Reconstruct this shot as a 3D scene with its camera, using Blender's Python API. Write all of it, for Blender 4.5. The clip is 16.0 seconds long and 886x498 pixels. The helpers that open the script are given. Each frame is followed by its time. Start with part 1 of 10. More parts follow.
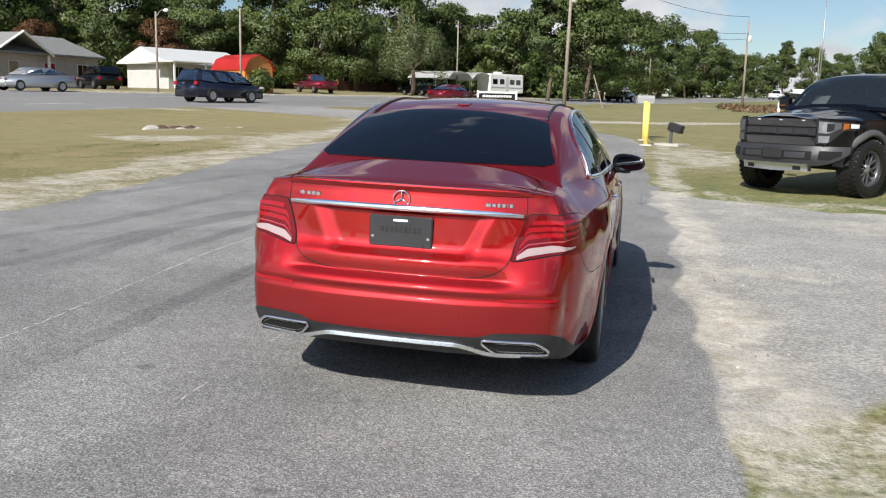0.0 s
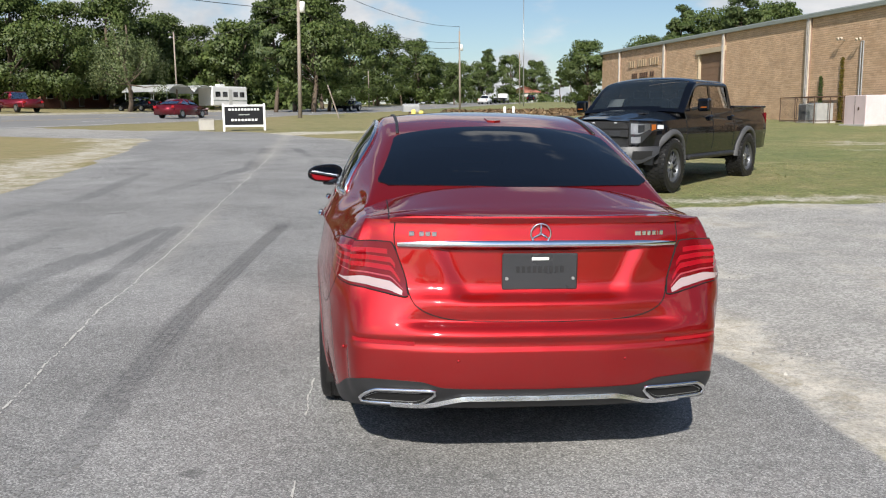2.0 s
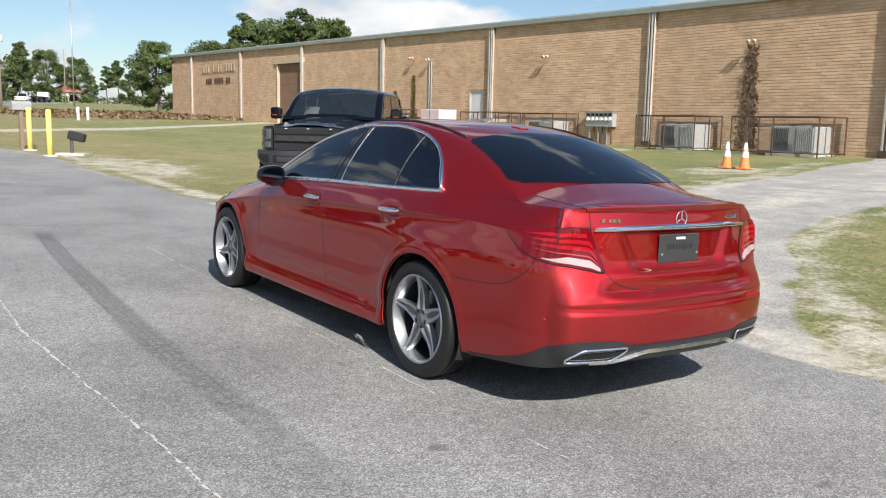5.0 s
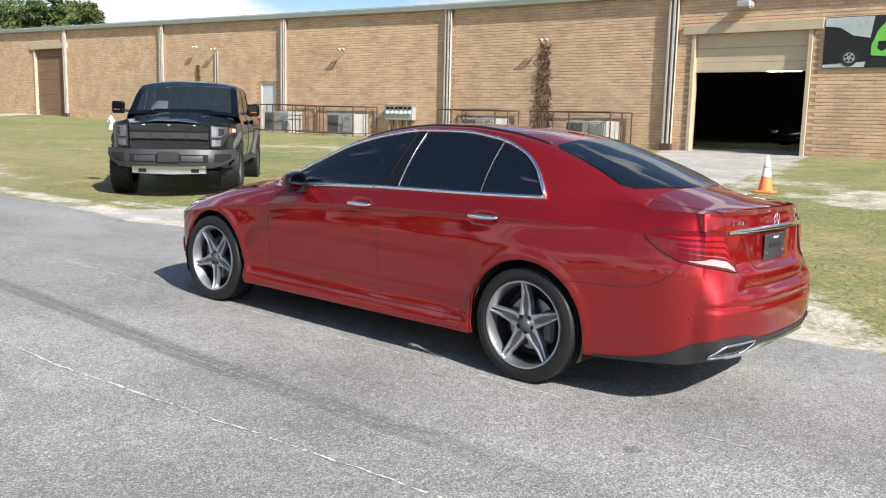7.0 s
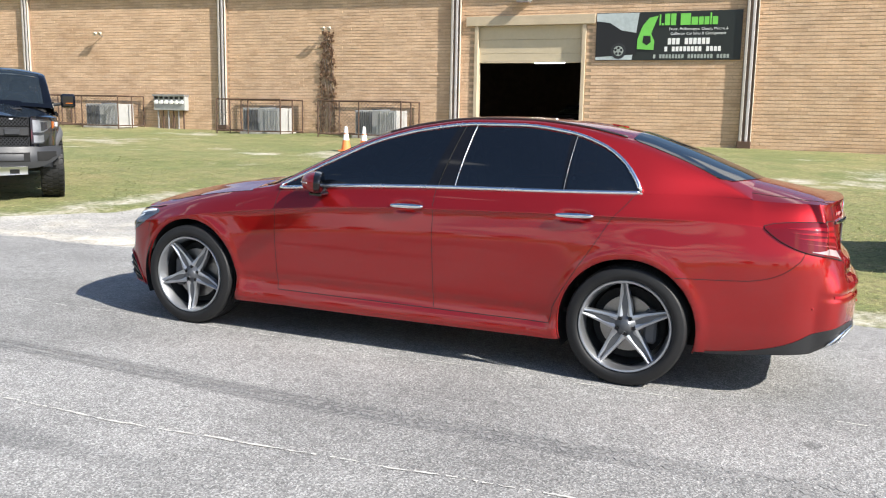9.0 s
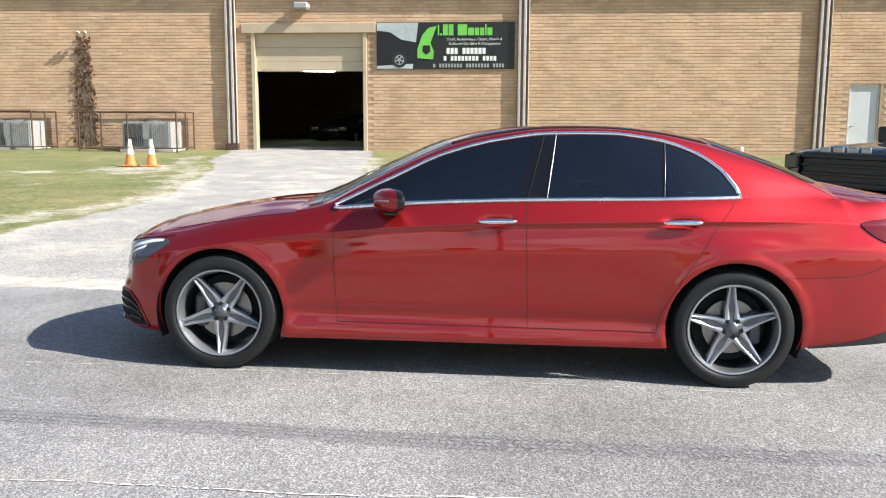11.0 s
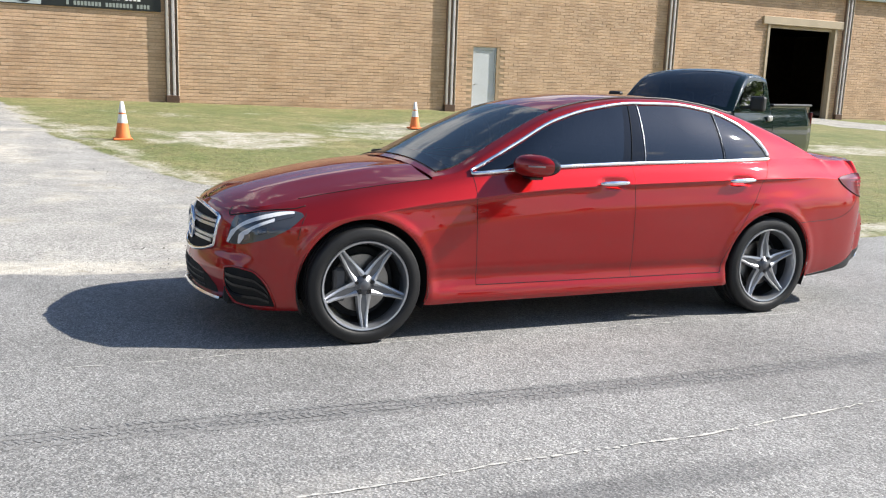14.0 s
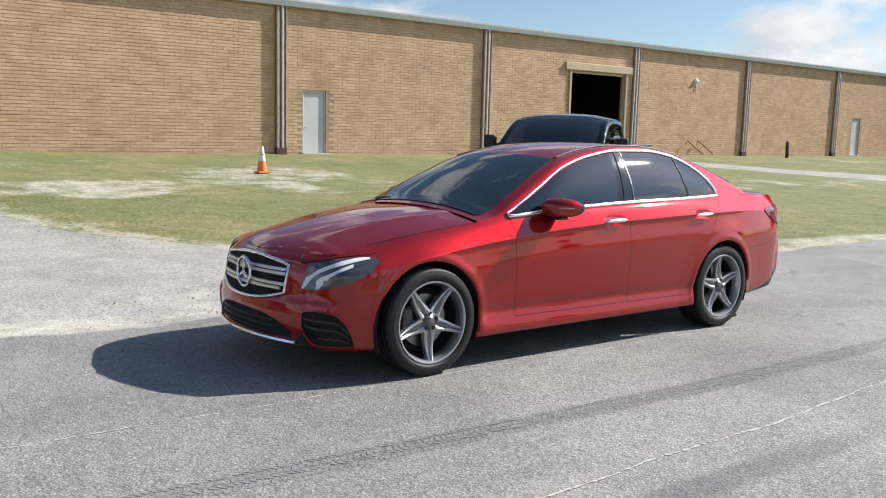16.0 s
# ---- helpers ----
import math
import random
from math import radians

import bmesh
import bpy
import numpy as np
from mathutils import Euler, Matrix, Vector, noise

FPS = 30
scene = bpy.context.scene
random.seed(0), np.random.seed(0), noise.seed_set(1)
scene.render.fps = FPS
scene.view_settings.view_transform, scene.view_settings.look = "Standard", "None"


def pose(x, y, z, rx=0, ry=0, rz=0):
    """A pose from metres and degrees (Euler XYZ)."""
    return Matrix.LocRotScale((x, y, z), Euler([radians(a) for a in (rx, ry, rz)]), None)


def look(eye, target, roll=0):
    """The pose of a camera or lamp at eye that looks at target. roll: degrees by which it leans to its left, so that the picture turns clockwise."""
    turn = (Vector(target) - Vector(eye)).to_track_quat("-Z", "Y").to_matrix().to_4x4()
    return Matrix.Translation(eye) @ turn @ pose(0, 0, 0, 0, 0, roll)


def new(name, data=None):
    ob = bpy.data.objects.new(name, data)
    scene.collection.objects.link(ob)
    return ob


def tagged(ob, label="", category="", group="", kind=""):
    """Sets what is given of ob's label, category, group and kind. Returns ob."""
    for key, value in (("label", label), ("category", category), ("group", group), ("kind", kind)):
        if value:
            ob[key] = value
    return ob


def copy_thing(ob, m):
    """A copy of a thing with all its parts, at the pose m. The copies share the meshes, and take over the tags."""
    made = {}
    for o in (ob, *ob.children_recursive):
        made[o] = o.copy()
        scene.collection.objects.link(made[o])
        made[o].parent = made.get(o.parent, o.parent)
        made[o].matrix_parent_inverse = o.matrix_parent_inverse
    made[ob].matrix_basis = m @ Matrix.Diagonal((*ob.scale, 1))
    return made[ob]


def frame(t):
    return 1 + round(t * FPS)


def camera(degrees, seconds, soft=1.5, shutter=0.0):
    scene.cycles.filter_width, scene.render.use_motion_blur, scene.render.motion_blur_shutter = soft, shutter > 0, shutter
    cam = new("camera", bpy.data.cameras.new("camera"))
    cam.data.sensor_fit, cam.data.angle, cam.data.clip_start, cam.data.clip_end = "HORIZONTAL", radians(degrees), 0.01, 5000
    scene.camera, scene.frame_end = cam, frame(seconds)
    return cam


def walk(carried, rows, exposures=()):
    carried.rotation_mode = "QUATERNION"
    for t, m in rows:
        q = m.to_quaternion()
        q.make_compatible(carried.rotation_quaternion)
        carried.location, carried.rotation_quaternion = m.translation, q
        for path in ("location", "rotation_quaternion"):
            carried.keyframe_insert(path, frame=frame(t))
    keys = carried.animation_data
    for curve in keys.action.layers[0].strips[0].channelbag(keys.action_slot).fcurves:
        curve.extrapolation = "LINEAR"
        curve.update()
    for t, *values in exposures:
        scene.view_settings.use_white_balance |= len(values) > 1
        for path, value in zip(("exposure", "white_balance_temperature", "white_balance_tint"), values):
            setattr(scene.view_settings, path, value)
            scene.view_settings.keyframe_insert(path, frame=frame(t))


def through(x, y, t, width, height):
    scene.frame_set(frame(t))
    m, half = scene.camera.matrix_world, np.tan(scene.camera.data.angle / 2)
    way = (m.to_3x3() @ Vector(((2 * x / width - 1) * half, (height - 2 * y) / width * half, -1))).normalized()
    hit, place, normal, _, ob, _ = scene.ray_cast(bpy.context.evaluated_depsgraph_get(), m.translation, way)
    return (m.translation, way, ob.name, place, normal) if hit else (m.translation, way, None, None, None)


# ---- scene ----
cam = camera(54.3, 16.0, soft=1.15)
PATH = [
    (0, (1.120, -6.419, 1.418), (0.675, -4.498, 1.087), 1.33),
    (0.5, (0.734, -6.204, 1.436), (0.331, -4.265, 1.155), 1.38),
    (1, (0.278, -6.102, 1.475), (-0.007, -4.135, 1.251), 0.51),
    (1.5, (-0.184, -5.931, 1.463), (-0.256, -3.946, 1.229), -1.60),
    (2, (-0.685, -5.918, 1.446), (-0.503, -3.950, 1.141), -0.70),
    (2.5, (-1.159, -5.922, 1.457), (-0.784, -3.989, 1.108), -0.29),
    (3, (-1.678, -5.863, 1.467), (-1.135, -3.977, 1.083), -0.71),
    (3.5, (-2.184, -5.899, 1.481), (-1.514, -4.054, 1.095), -1.01),
    (4, (-2.672, -5.782, 1.427), (-1.883, -3.981, 1.063), -0.55),
    (4.5, (-3.149, -5.662, 1.420), (-2.205, -3.934, 1.072), -0.03),
    (5, (-3.529, -5.492, 1.438), (-2.397, -3.868, 1.150), 1.14),
    (5.2, (-3.663, -5.355, 1.424), (-2.464, -3.780, 1.139), 1.28),
    (7.3, (-5.076, -3.929, 1.490), (-3.492, -2.745, 1.194), 1.06),
    (7.5, (-5.149, -3.747, 1.488), (-3.526, -2.616, 1.191), 0.80),
    (8, (-5.308, -3.255, 1.493), (-3.616, -2.234, 1.186), 0.33),
    (8.5, (-5.485, -2.785, 1.487), (-3.725, -1.891, 1.168), 0.82),
    (9, (-5.567, -2.301, 1.471), (-3.739, -1.552, 1.163), 1.05),
    (9.5, (-5.652, -1.778, 1.481), (-3.773, -1.157, 1.196), 1.10),
    (10, (-5.766, -1.293, 1.492), (-3.833, -0.862, 1.217), 0.46),
    (10.2, (-5.771, -1.095, 1.460), (-3.827, -0.715, 1.185), 0.26),
    (12.3, (-5.626, 1.253, 1.454), (-3.686, 0.878, 1.145), 1.16),
    (12.5, (-5.626, 1.480, 1.482), (-3.708, 1.009, 1.167), 1.28),
    (13, (-5.486, 2.037, 1.463), (-3.601, 1.459, 1.130), 1.73),
    (13.5, (-5.411, 2.532, 1.474), (-3.571, 1.834, 1.115), 2.43),
    (14, (-5.371, 2.993, 1.504), (-3.577, 2.194, 1.126), 2.09),
    (14.5, (-5.254, 3.431, 1.512), (-3.510, 2.518, 1.156), 2.04),
    (15, (-5.227, 3.873, 1.521), (-3.547, 2.836, 1.203), 2.25),
    (15.5, (-5.126, 4.249, 1.501), (-3.489, 3.138, 1.210), 2.15),
    (16, (-5.034, 4.566, 1.540), (-3.461, 3.361, 1.266), 1.49),
]
EXPOSURES = [(0.0, 0.52), (1.5, 0.52), (3.5, 0.66), (5.0, 0.76), (7.5, 1.08), (10.0, 1.24), (12.5, 1.20), (16.0, 0.78)]
walk(cam, [(t, look(eye, target, roll)) for t, eye, target, roll in PATH], EXPOSURES)

# ---- daylight ----
SUN_DIR = Vector((-0.318, -1.25, 1.0)).normalized()
sun_elevation = math.asin(SUN_DIR.z)
sun_rotation = math.atan2(SUN_DIR.x, SUN_DIR.y)
world = bpy.data.worlds.new("sky")
scene.world = world
world.use_nodes = True
wn, wl = world.node_tree.nodes, world.node_tree.links
wn.clear()
w_out = wn.new("ShaderNodeOutputWorld")
w_bg = wn.new("ShaderNodeBackground")
w_sky = wn.new("ShaderNodeTexSky")
w_sky.sky_type = "NISHITA"
w_sky.sun_disc = False
w_sky.sun_elevation = sun_elevation
w_sky.sun_rotation = sun_rotation
w_sky.air_density, w_sky.dust_density, w_sky.ozone_density = 1.0, 0.35, 3.5
# fair-weather cumulus: rounded heaps, a little wider than high
w_co = wn.new("ShaderNodeTexCoord")
w_sep = wn.new("ShaderNodeSeparateXYZ")
wl.new(w_co.outputs["Generated"], w_sep.inputs[0])


def w_math(op, a, b=None, c=None, clamp=False):
    n = wn.new("ShaderNodeMath")
    n.operation, n.use_clamp = op, clamp
    for i, v in enumerate((a, b, c)):
        if v is None:
            continue
        if isinstance(v, (int, float)):
            n.inputs[i].default_value = v
        else:
            wl.new(v, n.inputs[i])
    return n.outputs[0]


w_comb = wn.new("ShaderNodeCombineXYZ")
wl.new(w_sep.outputs[0], w_comb.inputs[0])
wl.new(w_sep.outputs[1], w_comb.inputs[1])
wl.new(w_math("MULTIPLY", w_sep.outputs[2], 2.1), w_comb.inputs[2])


def w_noise(scale, detail, rough, warp, offset):
    m = wn.new("ShaderNodeMapping")
    m.inputs["Location"].default_value = offset
    wl.new(w_comb.outputs[0], m.inputs[0])
    n = wn.new("ShaderNodeTexNoise")
    n.inputs["Scale"].default_value, n.inputs["Detail"].default_value = scale, detail
    n.inputs["Roughness"].default_value, n.inputs["Distortion"].default_value = rough, warp
    wl.new(m.outputs[0], n.inputs["Vector"])
    return n.outputs["Fac"]


w_big = w_noise(4.6, 9, 0.50, 0.15, (3.1, 1.7, 0.4))
w_fine = w_noise(8.5, 6, 0.55, 0.1, (7.3, 2.2, 1.9))
w_ramp = wn.new("ShaderNodeMapRange")
w_ramp.interpolation_type = "SMOOTHSTEP"
w_ramp.inputs[1].default_value, w_ramp.inputs[2].default_value = 0.455, 0.555
wl.new(w_math("SUBTRACT", w_big, w_math("MULTIPLY", w_math("SUBTRACT", w_math("MAXIMUM", w_sep.outputs[2], 0.30), 0.30), 0.42)), w_ramp.inputs[0])
w_tone = wn.new("ShaderNodeMapRange")
w_tone.inputs[1].default_value, w_tone.inputs[2].default_value = 0.35, 0.65
w_tone.inputs[3].default_value, w_tone.inputs[4].default_value = 0.25, 1.0
wl.new(w_fine, w_tone.inputs[0])
w_cloud = wn.new("ShaderNodeMix")
w_cloud.data_type = "RGBA"
w_cloud.inputs["A"].default_value = (4.4, 4.9, 5.6, 1)
w_cloud.inputs["B"].default_value = (9.0, 9.0, 9.1, 1)
wl.new(w_tone.outputs[0], w_cloud.inputs["Factor"])
w_mix = wn.new("ShaderNodeMix")
w_mix.data_type = "RGBA"
wl.new(w_ramp.outputs[0], w_mix.inputs["Factor"])
wl.new(w_sky.outputs[0], w_mix.inputs["A"])
wl.new(w_cloud.outputs["Result"], w_mix.inputs["B"])
# forward scattering: haze and thin cloud glow round the sun
w_dot = w_math("MULTIPLY", w_sep.outputs[0], SUN_DIR.x)
w_dot = w_math("MULTIPLY_ADD", w_sep.outputs[1], SUN_DIR.y, w_dot)
w_dot = w_math("MAXIMUM", w_math("MULTIPLY_ADD", w_sep.outputs[2], SUN_DIR.z, w_dot), 0.0)
w_glow = w_math("MULTIPLY_ADD", w_math("POWER", w_dot, 8.0), 1.6, 1.0)
wl.new(w_mix.outputs["Result"], w_bg.inputs["Color"])
wl.new(w_math("MULTIPLY", w_glow, 0.066), w_bg.inputs["Strength"])
wl.new(w_bg.outputs[0], w_out.inputs["Surface"])

sun_lamp = bpy.data.lights.new("sun", "SUN")
sun_lamp.energy, sun_lamp.angle, sun_lamp.color = 4.55, radians(0.55), (1.0, 0.95, 0.87)
sun = new("sun", sun_lamp)
sun.matrix_world = look(SUN_DIR * 60, (0, 0, 0))

# ---- materials ----
class Mat:
    """A small builder for procedural node materials."""

    def __init__(self, name, rough=0.6, metal=0.0, spec=0.5):
        self.m = bpy.data.materials.new(name)
        self.m.use_nodes = True
        self.n, self.l = self.m.node_tree.nodes, self.m.node_tree.links
        self.b = self.n["Principled BSDF"]
        self.b.inputs["Roughness"].default_value = rough
        self.b.inputs["Metallic"].default_value = metal
        self.b.inputs["Specular IOR Level"].default_value = spec
        self.co = self.n.new("ShaderNodeTexCoord").outputs["Object"]

    def put(self, socket, v):
        if isinstance(v, (int, float)):
            socket.default_value = v
        elif isinstance(v, tuple):
            socket.default_value = v if len(v) == 4 or socket.type == "VECTOR" else (*v, 1)
        else:
            self.l.new(v, socket)

    def world_pos(self):
        self.co = self.n.new("ShaderNodeNewGeometry").outputs["Position"]
        return self

    def noise(self, scale, detail=4, rough=0.55, warp=0.0, co=None, out="Fac"):
        n = self.n.new("ShaderNodeTexNoise")
        n.inputs["Scale"].default_value, n.inputs["Detail"].default_value = scale, detail
        n.inputs["Roughness"].default_value, n.inputs["Distortion"].default_value = rough, warp
        self.l.new(co or self.co, n.inputs["Vector"])
        return n.outputs[out]

    def cells(self, scale, out="Color", feature="F1", co=None, rnd=1.0):
        n = self.n.new("ShaderNodeTexVoronoi")
        n.feature = feature
        n.inputs["Scale"].default_value = scale
        n.inputs["Randomness"].default_value = rnd
        self.l.new(co or self.co, n.inputs["Vector"])
        return n.outputs[out]

    def math(self, op, a, b=None, clamp=False):
        n = self.n.new("ShaderNodeMath")
        n.operation, n.use_clamp = op, clamp
        self.put(n.inputs[0], a)
        if b is not None:
            self.put(n.inputs[1], b)
        return n.outputs[0]

    def fit(self, v, a, b, c=0.0, d=1.0, smooth=False):
        n = self.n.new("ShaderNodeMapRange")
        n.interpolation_type = "SMOOTHSTEP" if smooth else "LINEAR"
        for i, x in enumerate((v, a, b, c, d)):
            self.put(n.inputs[i], x)
        return n.outputs[0]

    def mix(self, fac, a, b, mode="MIX"):
        n = self.n.new("ShaderNodeMix")
        n.data_type, n.blend_type = "RGBA", mode
        self.put(n.inputs["Factor"], fac)
        self.put(n.inputs["A"], a)
        self.put(n.inputs["B"], b)
        return n.outputs["Result"]

    def ramp(self, fac, stops):
        n = self.n.new("ShaderNodeValToRGB")
        e = n.color_ramp.elements
        while len(e) < len(stops):
            e.new(0.5)
        for k, (p, c) in zip(e, stops):
            k.position, k.color = p, (*c, 1)
        self.put(n.inputs[0], fac)
        return n.outputs[0]

    def attr(self, name):
        n = self.n.new("ShaderNodeAttribute")
        n.attribute_name = name
        return n.outputs["Fac"]

    def object_random(self):
        return self.n.new("ShaderNodeObjectInfo").outputs["Random"]

    def island_random(self):
        return self.n.new("ShaderNodeNewGeometry").outputs["Random Per Island"]

    def color(self, c):
        self.put(self.b.inputs["Base Color"], c)
        return self

    def rough(self, v):
        self.put(self.b.inputs["Roughness"], v)
        return self

    def bump(self, h, strength=0.3, dist=0.01):
        n = self.n.new("ShaderNodeBump")
        n.inputs["Strength"].default_value, n.inputs["Distance"].default_value = strength, dist
        self.put(n.inputs["Height"], h)
        self.l.new(n.outputs[0], self.b.inputs["Normal"])
        return self


def plain(name, color, rough=0.6, metal=0.0, vary=0.12, scale=6.0, bump=0.0, spec=0.5):
    """A surface of one paint with slight grime at two scales."""
    k = Mat(name, rough, metal, spec)
    a = k.noise(scale, 5)
    f = k.fit(k.math("ADD", k.math("MULTIPLY", a, 0.6), k.math("MULTIPLY", k.noise(scale * 9, 3), 0.4)), 0.3, 0.7, 1 - vary, 1 + vary)
    k.color(k.mix(1.0, color, f, "MULTIPLY"))
    k.rough(k.fit(a, 0.3, 0.7, max(rough - 0.06, 0.02), min(rough + 0.08, 1)))
    if bump:
        k.bump(k.noise(scale * 12, 4), bump, 0.005)
    return k.m


def coated(name, color, rough=0.35, metal=0.5, coat=1.0, flake=0.0, dust=0.03, ior=1.5, sheen=None):
    """Car paint: metallic base under a clear coat, with a trace of dust."""
    k = Mat(name, rough, metal, 0.06)
    base = color
    if flake:
        base = k.mix(k.math("MULTIPLY", k.cells(1400, "Distance"), flake), color, tuple(min(c * 2.2 + 0.02, 1) for c in color))
    d = k.fit(k.noise(3.0, 6), 0.45, 0.8, 0.0, dust)
    k.color(k.mix(d, base, (0.42, 0.38, 0.33)))
    k.put(k.b.inputs["Specular Tint"], sheen or tuple(min(1.0, c * 1.6 + 0.01) for c in color))
    k.b.inputs["Coat Weight"].default_value = coat
    k.b.inputs["Coat Roughness"].default_value = 0.03
    k.b.inputs["Coat IOR"].default_value = ior
    return k.m


def glass(name, tint, amount, rough=0.02, clear=0.27, ior=1.5):
    """A pane: a sharp reflection over a tinted see-through layer. amount: how much of the tint is solid."""
    k = Mat(name, rough, 0.0)
    k.color(tint)
    tr = k.n.new("ShaderNodeBsdfTransparent")
    tr.inputs[0].default_value = (*[min(1, c * 3 + clear) for c in tint], 1)
    gl = k.n.new("ShaderNodeBsdfGlossy")
    gl.inputs["Roughness"].default_value = rough
    fr = k.n.new("ShaderNodeFresnel")
    fr.inputs[0].default_value = ior
    df = k.n.new("ShaderNodeBsdfDiffuse")
    df.inputs[0].default_value = (*tint, 1)
    m1, m2 = k.n.new("ShaderNodeMixShader"), k.n.new("ShaderNodeMixShader")
    m1.inputs[0].default_value = amount
    k.l.new(tr.outputs[0], m1.inputs[1])
    k.l.new(df.outputs[0], m1.inputs[2])
    k.l.new(fr.outputs[0], m2.inputs[0])
    k.l.new(m1.outputs[0], m2.inputs[1])
    k.l.new(gl.outputs[0], m2.inputs[2])
    k.l.new(m2.outputs[0], k.n["Material Output"].inputs["Surface"])
    return k.m


M = {}
M["red"] = coated("deep red metallic paint", (0.300, 0.0080, 0.0084), 0.50, 0.82, 1.0, 0.12, 0.004, 1.60)
M["black_paint"] = coated("black truck paint", (0.005, 0.005, 0.006), 0.3, 0.2, 0.7, 0.0, 0.004)
M["navy_paint"] = coated("blue black truck paint", (0.004, 0.005, 0.008), 0.3, 0.3, 0.9, 0.0, 0.003, 1.5)
M["green_paint"] = coated("dark green truck paint", (0.0025, 0.012, 0.010), 0.3, 0.3, 0.95, 0.0, 0.003, 1.5)
M["maroon_paint"] = coated("maroon car paint", (0.12, 0.008, 0.015), 0.35, 0.4)
M["silver_paint"] = coated("silver car paint", (0.5, 0.52, 0.54), 0.3, 0.8)
M["white_paint"] = coated("white vehicle paint", (0.75, 0.75, 0.74), 0.35, 0.0)
M["blue_paint"] = coated("dark blue van paint", (0.008, 0.010, 0.024), 0.35, 0.3)
M["grey_paint"] = coated("grey pickup paint", (0.13, 0.13, 0.14), 0.35, 0.4)
M["tint"] = glass("dark tinted glass", (0.003, 0.004, 0.006), 0.90, ior=1.85)
M["tint_dull"] = glass("dull tinted glass", (0.003, 0.004, 0.006), 0.92, 0.02, 0.27, 1.15)
# both windscreens: solid tint lightened, part of the sky's reflection put into the colour
M["truck_screen"] = glass("smoky windscreen glass", (0.022, 0.026, 0.030), 0.55, 0.02, 0.18, 2.3)
M["windscreen"] = glass("greenish windscreen glass", (0.040, 0.052, 0.056), 0.28, 0.02, 0.36, 2.15)
M["lens_red"] = coated("red lamp lens", (0.30, 0.006, 0.013), 0.3, 0.0, 1.0, 0.0, 0.0)
M["lens_pink"] = coated("pale red lamp lens", (0.34, 0.05, 0.06), 0.3, 0.0, 1.0, 0.0, 0.0)
M["lens_dark"] = coated("dark red lamp lens", (0.125, 0.0026, 0.0052), 0.3, 0.0, 1.0, 0.0, 0.0)
M["lens_clear"] = coated("frosted clear lens", (0.36, 0.28, 0.28), 0.2, 0.0, 1.0, 0.0, 0.0)
M["bumper_dark"] = plain("dark painted steel", (0.026, 0.027, 0.030), 0.45, 0.0, 0.1)
M["lamp_dark"] = coated("smoked lamp housing", (0.035, 0.038, 0.045), 0.2, 0.4, 1.0, 0.0, 0.0)
M["lamp_black"] = coated("dark lamp housing", (0.085, 0.092, 0.105), 0.22, 0.5, 1.0, 0.0, 0.0)
M["lamp_silver"] = coated("silver lamp bowl under clear glass", (0.13, 0.135, 0.15), 0.25, 0.7, 1.0, 0.0, 0.0)
M["drl"] = coated("pale light guide", (0.72, 0.73, 0.75), 0.25, 0.0, 1.0, 0.0, 0.0)
M["lamp_smoke"] = coated("smoked lamp glass", (0.09, 0.095, 0.105), 0.15, 0.5, 1.0, 0.0, 0.0)
M["lens_amber"] = coated("amber lamp lens", (0.34, 0.09, 0.012), 0.2, 0.0)
M["reflector"] = plain("lamp reflector behind clear glass", (0.30, 0.31, 0.33), 0.42, 1.0, 0.25, 14)
M["chrome"] = plain("bright chrome", (0.82, 0.83, 0.85), 0.07, 1.0, 0.02)
M["strip_chrome"] = plain("brushed bright strip", (0.86, 0.87, 0.89), 0.22, 1.0, 0.03)
M["brown_door"] = plain("brown loading door", (0.20, 0.12, 0.075), 0.7, 0.0, 0.2, 1.2)
M["satin"] = plain("satin aluminium", (0.60, 0.61, 0.63), 0.36, 1.0, 0.05)
M["alloy"] = plain("machined alloy", (0.43, 0.44, 0.46), 0.36, 0.9, 0.05)
M["alloy_grey"] = plain("grey painted alloy", (0.12, 0.125, 0.135), 0.35, 0.6, 0.08)
M["black_trim"] = plain("black plastic trim", (0.018, 0.018, 0.019), 0.5, 0.0, 0.15, 9)
M["gloss_black"] = plain("gloss black trim", (0.006, 0.006, 0.007), 0.05, 0.0, 0.02)
M["grey_plastic"] = plain("weathered grey plastic", (0.07, 0.07, 0.073), 0.6, 0.0, 0.2, 9)
M["rubber"] = plain("tyre rubber", (0.011, 0.011, 0.0115), 0.52, 0.0, 0.25, 14, 0.25, 0.35)
M["gap"] = plain("shadow gap", (0.004, 0.004, 0.004), 0.9, 0.0, 0.05)
M["under"] = plain("dark underbody", (0.012, 0.012, 0.012), 0.9, 0.0, 0.3)
M["leather"] = plain("black leather", (0.02, 0.019, 0.018), 0.5, 0.0, 0.15, 14, 0.1)
M["disc"] = plain("brake steel", (0.28, 0.27, 0.26), 0.35, 1.0, 0.2, 20)
M["mirror"] = plain("dimmed mirror glass", (0.15, 0.16, 0.175), 0.06, 1.0, 0.02)
M["plate"] = plain("dark dealer plate", (0.036, 0.037, 0.040), 0.3, 0.0, 0.1)
M["white"] = plain("white painted board", (0.74, 0.74, 0.72), 0.55, 0.0, 0.08)
M["steel"] = plain("galvanised steel", (0.42, 0.42, 0.41), 0.45, 0.8, 0.2, 10)
M["rust"] = plain("rusty brown steel", (0.10, 0.06, 0.04), 0.75, 0.3, 0.35, 12, 0.2)
M["ac_grey"] = plain("grey condenser casing", (0.36, 0.36, 0.35), 0.5, 0.2, 0.14, 5)
